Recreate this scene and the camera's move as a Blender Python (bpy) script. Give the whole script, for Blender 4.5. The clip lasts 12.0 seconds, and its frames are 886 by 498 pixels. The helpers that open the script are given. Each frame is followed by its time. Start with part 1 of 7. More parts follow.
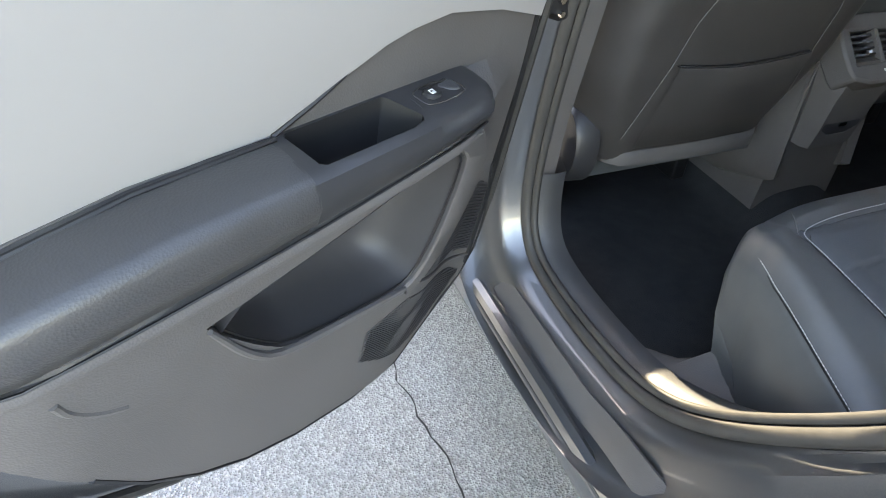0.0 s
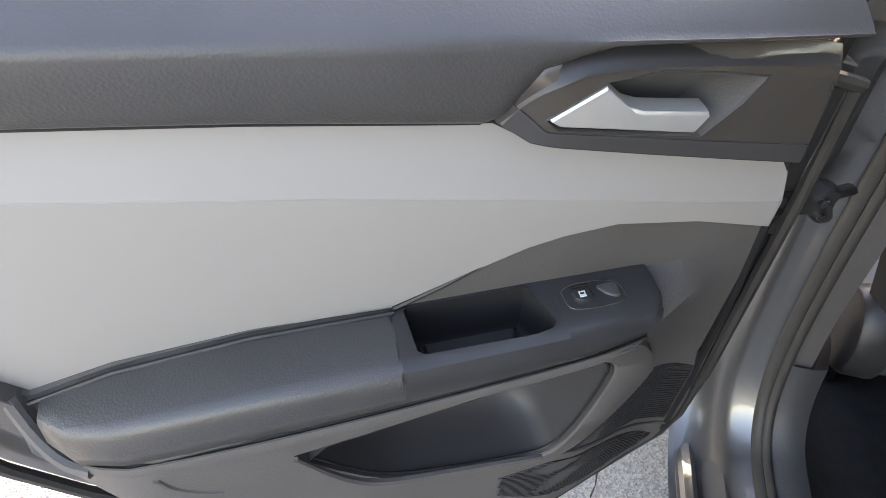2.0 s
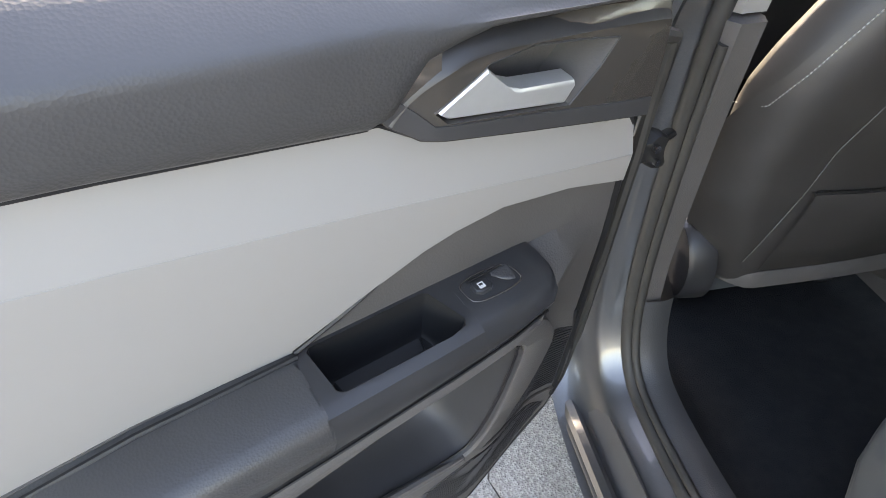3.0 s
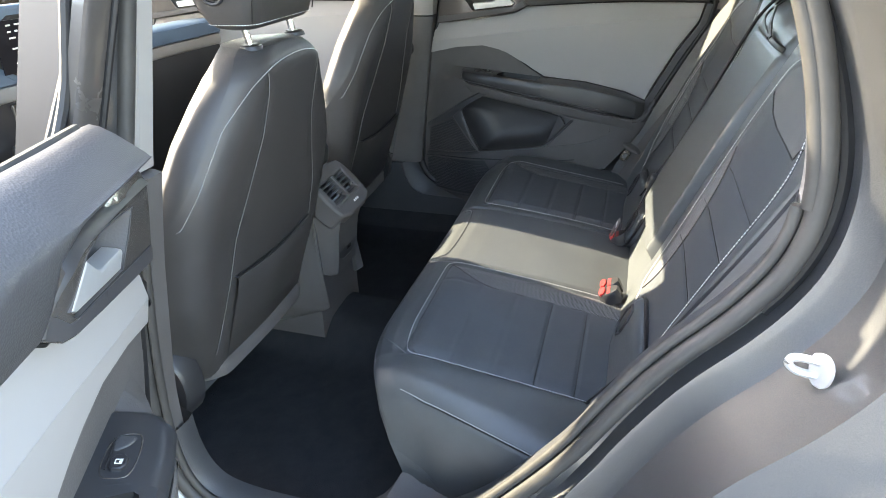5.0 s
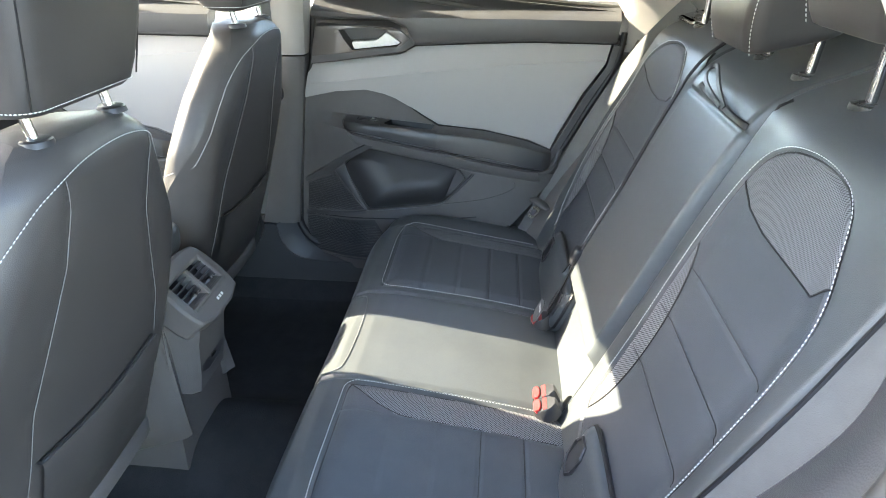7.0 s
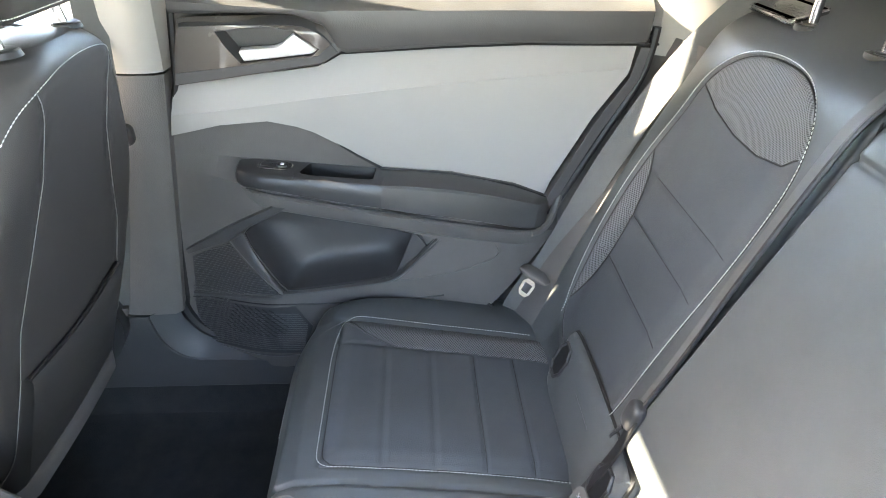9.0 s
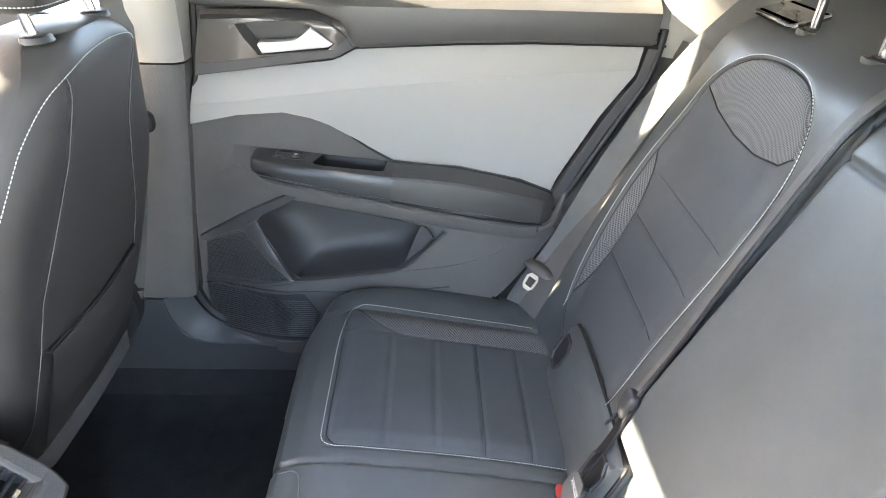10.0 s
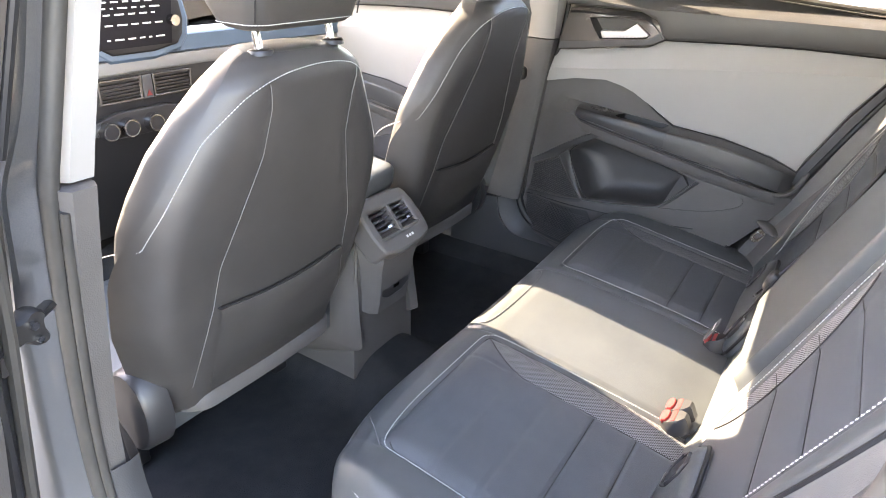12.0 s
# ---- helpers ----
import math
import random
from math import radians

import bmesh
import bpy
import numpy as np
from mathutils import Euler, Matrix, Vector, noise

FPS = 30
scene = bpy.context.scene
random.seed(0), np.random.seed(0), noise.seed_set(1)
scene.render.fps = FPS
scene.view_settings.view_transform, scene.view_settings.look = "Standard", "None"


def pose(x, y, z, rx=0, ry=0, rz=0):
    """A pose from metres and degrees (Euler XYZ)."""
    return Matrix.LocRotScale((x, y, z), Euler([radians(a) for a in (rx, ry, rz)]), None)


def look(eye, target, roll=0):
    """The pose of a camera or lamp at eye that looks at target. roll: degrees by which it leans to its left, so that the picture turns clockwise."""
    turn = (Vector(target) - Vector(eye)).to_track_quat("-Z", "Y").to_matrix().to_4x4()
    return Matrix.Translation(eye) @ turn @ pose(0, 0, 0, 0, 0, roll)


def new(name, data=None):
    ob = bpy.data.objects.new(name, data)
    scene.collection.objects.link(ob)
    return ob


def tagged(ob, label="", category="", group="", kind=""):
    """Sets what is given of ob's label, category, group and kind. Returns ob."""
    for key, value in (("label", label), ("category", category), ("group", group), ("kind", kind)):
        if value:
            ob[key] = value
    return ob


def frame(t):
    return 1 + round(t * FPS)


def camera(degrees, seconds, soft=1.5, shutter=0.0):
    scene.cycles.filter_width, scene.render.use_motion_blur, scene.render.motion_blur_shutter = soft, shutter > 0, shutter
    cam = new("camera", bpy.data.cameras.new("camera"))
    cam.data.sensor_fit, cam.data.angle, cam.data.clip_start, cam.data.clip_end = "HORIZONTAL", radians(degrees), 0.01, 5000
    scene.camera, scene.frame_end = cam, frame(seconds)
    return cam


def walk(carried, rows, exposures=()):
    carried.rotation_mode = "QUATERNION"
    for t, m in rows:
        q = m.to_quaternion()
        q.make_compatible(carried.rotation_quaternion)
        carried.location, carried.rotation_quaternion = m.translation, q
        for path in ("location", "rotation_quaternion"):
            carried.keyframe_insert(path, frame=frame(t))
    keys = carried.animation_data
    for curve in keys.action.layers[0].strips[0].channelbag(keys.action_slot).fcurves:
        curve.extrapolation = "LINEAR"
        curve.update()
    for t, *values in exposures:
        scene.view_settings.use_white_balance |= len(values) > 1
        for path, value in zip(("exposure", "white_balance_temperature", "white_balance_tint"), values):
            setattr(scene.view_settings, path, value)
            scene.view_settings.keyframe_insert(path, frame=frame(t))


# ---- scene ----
cam = camera(69.1, 12.0, 0.8)
EXPOSURES = [(0, 3.75, 8300, 15), (0.5, 3.55, 8800, 20), (1.5, 3.36, 8900, 21), (2.5, 3.33, 8800, 21), (3.1, 3.52, 8600, 19), (3.7, 4.05, 8200, 16), (5.5, 3.98, 7400, 13), (6, 4.0, 7500, 13), (7, 4.5, 7100, 11), (9.5, 5.25, 7500, 15), (10.5, 5.2, 7700, 17), (11, 5.05, 8000, 19), (12, 4.92, 8200, 22)]
PATH = [
    (0, (-1.3182, -0.7832, 1.2525), (-0.6324, 0.7351, -0.0903), 4.3),
    (0.5, (-1.2540, -0.7330, 1.3221), (-1.1406, 0.9416, -0.0047), 1.1),
    (1, (-1.1481, -0.7083, 1.3692), (-1.4199, 0.9437, 0.0359), -0.3),
    (1.5, (-1.1064, -0.6923, 1.3831), (-1.4670, 0.9619, 0.0745), -1.1),
    (2, (-1.1042, -0.6816, 1.3777), (-1.4894, 0.9651, 0.0670), -2.1),
    (2.5, (-1.1160, -0.6762, 1.3702), (-1.4456, 0.9791, 0.0552), -1.9),
    (3, (-1.1802, -0.6516, 1.3606), (-0.9395, 1.0218, 0.0488), -2.8),
    (3.5, (-1.2573, -0.6794, 1.3499), (-0.3199, 0.7715, 0.0862), -0.7),
    (3.7, (-1.2797, -0.7190, 1.3510), (-0.1594, 0.6345, 0.1290), -0.9),
    (5.3, (-1.4488, -0.5971, 1.4441), (0.4355, -0.2183, 0.5025), -1.5),
    (5.5, (-1.4466, -0.5575, 1.4558), (0.4612, -0.2793, 0.5281), -1.1),
    (6, (-1.4252, -0.5029, 1.4644), (0.4986, -0.3841, 0.5335), 1.1),
    (6.5, (-1.3418, -0.5061, 1.4601), (0.5821, -0.4280, 0.5260), 1.0),
    (7, (-1.1064, -0.5350, 1.4547), (0.8025, -0.3713, 0.5025), 0.4),
    (7.2, (-1.0208, -0.5468, 1.4419), (0.8892, -0.3531, 0.4960), 0.9),
    (8.8, (-0.4676, -0.4451, 1.4612), (1.3632, -0.4794, 0.3548), -0.4),
    (9, (-0.4580, -0.4291, 1.4505), (1.3824, -0.5179, 0.3601), 0.6),
    (9.5, (-0.4548, -0.4323, 1.4494), (1.3835, -0.5222, 0.3580), 1.0),
    (10, (-0.4943, -0.4344, 1.4515), (1.3482, -0.4901, 0.3644), 1.7),
    (10.5, (-0.6067, -0.4836, 1.4569), (1.2305, -0.2975, 0.3740), 0.6),
    (11, (-0.7790, -0.5639, 1.4120), (1.0326, -0.0161, 0.4136), 0.4),
    (11.5, (-0.9320, -0.6292, 1.3970), (0.8025, 0.1990, 0.4554), 1.0),
    (12, (-1.1149, -0.7437, 1.3980), (0.5286, 0.2547, 0.4597), 2.5),
]
walk(cam, [(t, look(e, g, r)) for t, e, g, r in PATH], EXPOSURES)

# ---- world, sun ----
SUN_AZ, SUN_EL = 6.0, 29.0   # compass from +Y (car front) clockwise, degrees
world = bpy.data.worlds.new("sky")
scene.world = world
world.use_nodes = True
wn = world.node_tree.nodes
sky = wn.new("ShaderNodeTexSky")
sky.sky_type = "NISHITA"
sky.sun_disc = False
sky.sun_elevation, sky.sun_rotation = radians(SUN_EL), radians(SUN_AZ)
wn["Background"].inputs["Strength"].default_value = 0.15
world.node_tree.links.new(sky.outputs["Color"], wn["Background"].inputs["Color"])
sun = new("sun", bpy.data.lights.new("sun", "SUN"))
sun.data.energy, sun.data.angle, sun.data.color = 2.1, radians(0.53), (1.0, 0.965, 0.79)
az, el = radians(SUN_AZ), radians(SUN_EL)
SUN_DIR = Vector((math.sin(az) * math.cos(el), math.cos(az) * math.cos(el), math.sin(el)))
sun.matrix_world = look(SUN_DIR * 20, (0, 0, 0))


# ---- materials ----
def material(name, color, rough=0.5, metal=0.0, spec=0.5, coat=0.0, bumps=(), vary=0.0, vary_scale=6.0, tint=None, sheen=0.0):
    """bumps: rows of (kind, scale, strength, distance); vary: how far stains shift the colour towards tint."""
    m = bpy.data.materials.new(name)
    m.use_nodes = True
    nt = m.node_tree
    b = nt.nodes["Principled BSDF"]
    b.inputs["Base Color"].default_value = (*color, 1)
    b.inputs["Roughness"].default_value = rough
    b.inputs["Metallic"].default_value = metal
    b.inputs["Specular IOR Level"].default_value = spec
    b.inputs["Coat Weight"].default_value = coat
    b.inputs["Coat Roughness"].default_value = 0.03
    b.inputs["Sheen Weight"].default_value = sheen
    tc = nt.nodes.new("ShaderNodeTexCoord")
    last = None
    for kind, scale, strength, dist in bumps:
        if kind == "noise":
            tex = nt.nodes.new("ShaderNodeTexNoise")
            tex.inputs["Detail"].default_value = 4
        else:
            tex = nt.nodes.new("ShaderNodeTexVoronoi")
        tex.inputs["Scale"].default_value = scale
        nt.links.new(tc.outputs["Object"], tex.inputs["Vector"])
        bump = nt.nodes.new("ShaderNodeBump")
        bump.inputs["Strength"].default_value = strength
        bump.inputs["Distance"].default_value = dist
        nt.links.new(tex.outputs[0], bump.inputs["Height"])
        if last:
            nt.links.new(last.outputs["Normal"], bump.inputs["Normal"])
        last = bump
    if last:
        nt.links.new(last.outputs["Normal"], b.inputs["Normal"])
    if vary:
        tex = nt.nodes.new("ShaderNodeTexNoise")
        tex.inputs["Scale"].default_value = vary_scale
        tex.inputs["Detail"].default_value = 6
        tex.inputs["Roughness"].default_value = 0.65
        nt.links.new(tc.outputs["Object"], tex.inputs["Vector"])
        ramp = nt.nodes.new("ShaderNodeValToRGB")
        ramp.color_ramp.elements[0].position, ramp.color_ramp.elements[1].position = 0.35, 0.7
        ramp.color_ramp.elements[0].color = (0, 0, 0, 1)
        ramp.color_ramp.elements[1].color = (vary, vary, vary, 1)
        nt.links.new(tex.outputs[0], ramp.inputs[0])
        mix = nt.nodes.new("ShaderNodeMix")
        mix.data_type = "RGBA"
        mix.inputs[6].default_value = (*color, 1)
        mix.inputs[7].default_value = (*(tint or [c * 1.6 + 0.01 for c in color]), 1)
        nt.links.new(ramp.outputs[0], mix.inputs[0])
        nt.links.new(mix.outputs[2], b.inputs["Base Color"])
        rmap = nt.nodes.new("ShaderNodeMapRange")
        rmap.inputs["To Min"].default_value, rmap.inputs["To Max"].default_value = max(0.02, rough - 0.06), rough + 0.08
        nt.links.new(tex.outputs[0], rmap.inputs["Value"])
        nt.links.new(rmap.outputs[0], b.inputs["Roughness"])
    return m


def glass_material(name, color, rough=0.0):
    m = bpy.data.materials.new(name)
    m.use_nodes = True
    nt = m.node_tree
    out = nt.nodes["Material Output"]
    nt.nodes.remove(nt.nodes["Principled BSDF"])
    mix, tr, gl, fr = (nt.nodes.new(k) for k in ("ShaderNodeMixShader", "ShaderNodeBsdfTransparent", "ShaderNodeBsdfGlossy", "ShaderNodeFresnel"))
    tr.inputs[0].default_value = (*color, 1)
    gl.inputs["Roughness"].default_value = rough
    fr.inputs["IOR"].default_value = 1.5
    nt.links.new(fr.outputs[0], mix.inputs[0])
    nt.links.new(tr.outputs[0], mix.inputs[1])
    nt.links.new(gl.outputs[0], mix.inputs[2])
    nt.links.new(mix.outputs[0], out.inputs[0])
    return m


GRAIN = (("voronoi", 420, 0.32, 0.0007), ("noise", 110, 0.09, 0.0006))
LEATHER = material("black_leatherette", (0.060, 0.0655, 0.068), 0.40, spec=0.55, bumps=(("voronoi", 900, 0.22, 0.0004), ("noise", 22, 0.05, 0.002)), vary=0.35, vary_scale=9)
LEATHER_BACK = material("black_leatherette_seat_back", (0.048, 0.045, 0.044), 0.42, spec=0.45, bumps=(("voronoi", 900, 0.25, 0.0004), ("noise", 22, 0.06, 0.002)), vary=0.35, vary_scale=9)
LEATHER_IN = material("leatherette_inset", (0.060, 0.066, 0.073), 0.48, spec=0.45, bumps=(("voronoi", 800, 0.5, 0.0005), ("noise", 40, 0.1, 0.0015)), vary=0.35, vary_scale=11)
PLASTIC = material("dark_grey_plastic", (0.094, 0.088, 0.085), 0.54, spec=0.35, bumps=GRAIN, vary=0.3, vary_scale=7)
SOFT = material("soft_touch_dark_trim", (0.055, 0.054, 0.055), 0.43, spec=0.52, bumps=GRAIN, vary=0.3, vary_scale=5)
SMOOTH = material("satin_black_plastic", (0.026, 0.026, 0.028), 0.4, bumps=(("noise", 200, 0.08, 0.0004),), vary=0.2, vary_scale=12)
POD = material("satin_dark_switch_panel", (0.034, 0.034, 0.036), 0.34, bumps=(("noise", 240, 0.08, 0.0004),), vary=0.2, vary_scale=10)
PAD = material("padded_black_armrest", (0.046, 0.045, 0.045), 0.38, spec=0.6, bumps=GRAIN, vary=0.25, vary_scale=8)
GLOSSY = material("gunmetal_gloss_trim", (0.075, 0.067, 0.061), 0.24, metal=0.25, coat=0.6, bumps=(("noise", 300, 0.04, 0.0003),), vary=0.2, vary_scale=8)
CREAM = material("pale_grey_trim", (0.315, 0.303, 0.292), 0.6, bumps=(("noise", 260, 0.12, 0.0005), ("noise", 6, 0.1, 0.004)), vary=0.25, vary_scale=4, tint=(0.28, 0.272, 0.264))
PILLAR = material("pale_pillar_trim", (0.30, 0.283, 0.265), 0.65, bumps=(("noise", 300, 0.2, 0.0005),), vary=0.2, vary_scale=6, tint=(0.26, 0.248, 0.235))
RUBBER = material("black_rubber", (0.035, 0.034, 0.032), 0.55, bumps=(("noise", 150, 0.1, 0.0006),), vary=0.4, vary_scale=14, tint=(0.085, 0.078, 0.07))
SILL = material("dark_sill_plastic", (0.050, 0.051, 0.054), 0.46, spec=0.45, bumps=GRAIN, vary=0.25, vary_scale=7)
CARPET = material("black_carpet", (0.028, 0.029, 0.031), 0.95, spec=0.15, bumps=(("noise", 500, 0.8, 0.003),), vary=0.5, vary_scale=20)
SILVER = material("satin_silver_paint", (0.62, 0.62, 0.61), 0.3, metal=0.6, vary=0.15, vary_scale=30)
CHROME = material("bright_chrome", (0.55, 0.55, 0.55), 0.16, metal=1.0, vary=0.1, vary_scale=40)
SEAM = material("grey_seam_thread", (0.15, 0.15, 0.148), 0.8)
HINGE = material("dark_satin_plastic", (0.045, 0.044, 0.046), 0.46, bumps=(("noise", 180, 0.1, 0.0005),), vary=0.2, vary_scale=9)
THREAD = material("pale_thread", (0.60, 0.60, 0.585), 0.8, bumps=(("noise", 900, 0.4, 0.0004),))
RED = material("red_push_button", (0.30, 0.03, 0.03), 0.35, vary=0.2, vary_scale=60)
WEBBING = material("dark_belt_webbing", (0.085, 0.086, 0.085), 0.6, bumps=(("noise", 700, 0.5, 0.0006),), vary=0.3, vary_scale=25)
PRINT = material("white_print", (0.75, 0.75, 0.73), 0.6)
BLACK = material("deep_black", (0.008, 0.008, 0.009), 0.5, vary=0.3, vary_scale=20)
SCREEN = material("dark_screen", (0.008, 0.008, 0.012), 0.3, spec=0.15, vary=0.2, vary_scale=10)
DECOR = material("blue_grey_satin_trim", (0.10, 0.15, 0.21), 0.3, metal=0.2, vary=0.15, vary_scale=10)
HEADLINER = material("grey_headliner", (0.78, 0.765, 0.73), 0.9, bumps=(("noise", 400, 0.4, 0.001),), vary=0.15, vary_scale=8)
SMOKE = glass_material("light_smoked_glass", (0.8, 0.82, 0.82))
TINT = glass_material("dark_tinted_glass", (0.10, 0.11, 0.11))
CLEAR = glass_material("clear_glass", (0.97, 0.98, 0.975))


def paint_material():
    m = material("metallic_grey_paint", (0.104, 0.109, 0.116), 0.30, metal=0.7, coat=1.0, bumps=(("voronoi", 1800, 0.25, 0.0003),), vary=0.3, vary_scale=900, tint=(0.34, 0.335, 0.32))
    return m


PAINT = paint_material()


def mesh_fabric(name, across, per_metre, dark, light, depth):
    """Punched fabric; across: which object axes lie in its face."""
    m = material(name, light, 0.7, spec=0.3)
    nt = m.node_tree
    b = nt.nodes["Principled BSDF"]
    tc = nt.nodes.new("ShaderNodeTexCoord")
    sep, com, rot = (nt.nodes.new(k) for k in ("ShaderNodeSeparateXYZ", "ShaderNodeCombineXYZ", "ShaderNodeVectorRotate"))
    nt.links.new(tc.outputs["Object"], sep.inputs[0])
    for k, a in enumerate(across):
        nt.links.new(sep.outputs[a], com.inputs[k])
    rot.rotation_type = "Z_AXIS"
    rot.inputs["Angle"].default_value = radians(45)
    nt.links.new(com.outputs[0], rot.inputs["Vector"])
    vor = nt.nodes.new("ShaderNodeTexVoronoi")
    vor.voronoi_dimensions = "2D"
    vor.inputs["Scale"].default_value, vor.inputs["Randomness"].default_value = per_metre, 0.06
    nt.links.new(rot.outputs[0], vor.inputs["Vector"])
    ramp = nt.nodes.new("ShaderNodeValToRGB")
    ramp.color_ramp.elements[0].position, ramp.color_ramp.elements[1].position = 0.22, 0.48
    ramp.color_ramp.elements[0].color, ramp.color_ramp.elements[1].color = (*dark, 1), (*light, 1)
    nt.links.new(vor.outputs["Distance"], ramp.inputs[0])
    nt.links.new(ramp.outputs[0], b.inputs["Base Color"])
    bump = nt.nodes.new("ShaderNodeBump")
    bump.inputs["Strength"].default_value, bump.inputs["Distance"].default_value = depth, 0.0008
    nt.links.new(vor.outputs["Distance"], bump.inputs["Height"])
    nt.links.new(bump.outputs["Normal"], b.inputs["Normal"])
    return m


MESH_SEAT = mesh_fabric("perforated_mesh_fabric", "XY", 310, (0.016, 0.016, 0.018), (0.21, 0.212, 0.218), 0.5)
MESH_BACK = mesh_fabric("perforated_mesh_back", "XZ", 310, (0.016, 0.016, 0.018), (0.21, 0.212, 0.218), 0.5)
PERFORATED = mesh_fabric("fine_perforated_leatherette", "XZ", 430, (0.05, 0.051, 0.053), (0.185, 0.187, 0.19), 0.4)


def ground_material():
    m = bpy.data.materials.new("asphalt_and_dry_earth")
    m.use_nodes = True
    nt = m.node_tree
    b = nt.nodes["Principled BSDF"]
    b.inputs["Roughness"].default_value = 0.9
    b.inputs["Specular IOR Level"].default_value = 0.25
    tc = nt.nodes.new("ShaderNodeTexCoord")

    def tex(kind, scale, detail=5):
        t = nt.nodes.new(kind)
        t.inputs["Scale"].default_value = scale
        if kind == "ShaderNodeTexNoise":
            t.inputs["Detail"].default_value = detail
        nt.links.new(tc.outputs["Object"], t.inputs["Vector"])
        return t

    def ramp(src, a, ca, z, cz):
        r = nt.nodes.new("ShaderNodeValToRGB")
        r.color_ramp.elements[0].position, r.color_ramp.elements[1].position = a, z
        r.color_ramp.elements[0].color, r.color_ramp.elements[1].color = (*ca, 1), (*cz, 1)
        nt.links.new(src, r.inputs[0])
        return r.outputs[0]

    def mix(f, a, c):
        x = nt.nodes.new("ShaderNodeMix")
        x.data_type = "RGBA"
        nt.links.new(f, x.inputs[0])
        nt.links.new(a, x.inputs[6])
        nt.links.new(c, x.inputs[7])
        return x.outputs[2]

    chips = tex("ShaderNodeTexVoronoi", 190)
    chip_col = ramp(chips.outputs["Color"], 0.15, (0.11, 0.11, 0.11), 0.85, (0.42, 0.415, 0.40))
    stain = tex("ShaderNodeTexNoise", 1.2)
    base = ramp(stain.outputs[0], 0.3, (0.24, 0.237, 0.23), 0.7, (0.31, 0.305, 0.295))
    half = nt.nodes.new("ShaderNodeValue")
    half.outputs[0].default_value = 0.55
    asphalt = mix(half.outputs[0], base, chip_col)
    sand_n = tex("ShaderNodeTexNoise", 0.9, 8)
    sand = ramp(sand_n.outputs[0], 0.35, (0.26, 0.20, 0.14), 0.62, (0.60, 0.53, 0.43))
    sep = nt.nodes.new("ShaderNodeSeparateXYZ")
    nt.links.new(tc.outputs["Object"], sep.inputs[0])
    rng = nt.nodes.new("ShaderNodeMapRange")
    rng.inputs["From Min"].default_value, rng.inputs["From Max"].default_value = 4.2, 5.0
    nt.links.new(sep.outputs["X"], rng.inputs["Value"])
    nt.links.new(mix(rng.outputs[0], asphalt, sand), b.inputs["Base Color"])
    bump = nt.nodes.new("ShaderNodeBump")
    bump.inputs["Strength"].default_value, bump.inputs["Distance"].default_value = 0.9, 0.004
    nt.links.new(chips.outputs["Distance"], bump.inputs["Height"])
    nt.links.new(bump.outputs["Normal"], b.inputs["Normal"])
    return m


GROUND = ground_material()


# ---- mesh helpers ----
def thing(name, at=(0, 0, 0), label="", category="", group="", kind=""):
    e = new(name)
    e.empty_display_size = 0.05
    e.matrix_basis = Matrix.Translation(at)
    return tagged(e, label, category, group, kind)


def finish(me, sharp):
    bm = bmesh.new()
    bm.from_mesh(me)
    bmesh.ops.recalc_face_normals(bm, faces=bm.faces)
    for f in bm.faces:
        f.smooth = True
    for e in bm.edges:
        if len(e.link_faces) == 2:
            e.smooth = e.calc_face_angle(0) < radians(sharp)
    bm.to_mesh(me)
    bm.free()


def hang(ob, parent):
    if parent:
        ob.parent = parent
        ob.matrix_parent_inverse = parent.matrix_basis.inverted() if parent.type == "EMPTY" else Matrix.Identity(4)
    return ob


def part(name, geo, mat, parent=None, label="", sharp=38, bevel=0.0, tags=None):
    """Links (verts, faces) in world metres as one mesh under parent."""
    verts, faces = geo
    me = bpy.data.meshes.new(name)
    me.from_pydata([tuple(v) for v in verts], [], [tuple(f) for f in faces])
    me.update()
    finish(me, sharp)
    me.materials.append(mat)
    ob = new(name, me)
    hang(ob, parent)
    if label:
        ob["label"] = label
    if bevel:
        mod = ob.modifiers.new("edge", "BEVEL")
        mod.width, mod.segments, mod.limit_method, mod.angle_limit = bevel, 2, "ANGLE", radians(40)
    if tags:
        tagged(ob, **tags)
    return ob


def join(*geos):
    vs, fs = [], []
    for v, f in geos:
        n0 = len(vs)
        vs += [tuple(p) for p in v]
        fs += [tuple(i + n0 for i in q) for q in f]
    return vs, fs


def chaikin(pts, n=2, closed=True):
    pts = [tuple(p) for p in pts]
    for _ in range(n):
        out = [] if closed else [pts[0]]
        m = len(pts)
        for i in range(m if closed else m - 1):
            a, b = pts[i], pts[(i + 1) % m]
            out.append(tuple(0.75 * p + 0.25 * q for p, q in zip(a, b)))
            out.append(tuple(0.25 * p + 0.75 * q for p, q in zip(a, b)))
        if not closed:
            out.append(pts[-1])
        pts = out
    return pts


def resample(pts, step, closed=False):
    p = [Vector(q) for q in pts]
    if closed:
        p.append(p[0])
    out, left = [p[0].copy()], step
    for a, b in zip(p, p[1:]):
        seg = (b - a).length
        pos = 0.0
        while seg - pos >= left:
            pos += left
            out.append(a.lerp(b, pos / seg))
            left = step
        left -= seg - pos
    return out


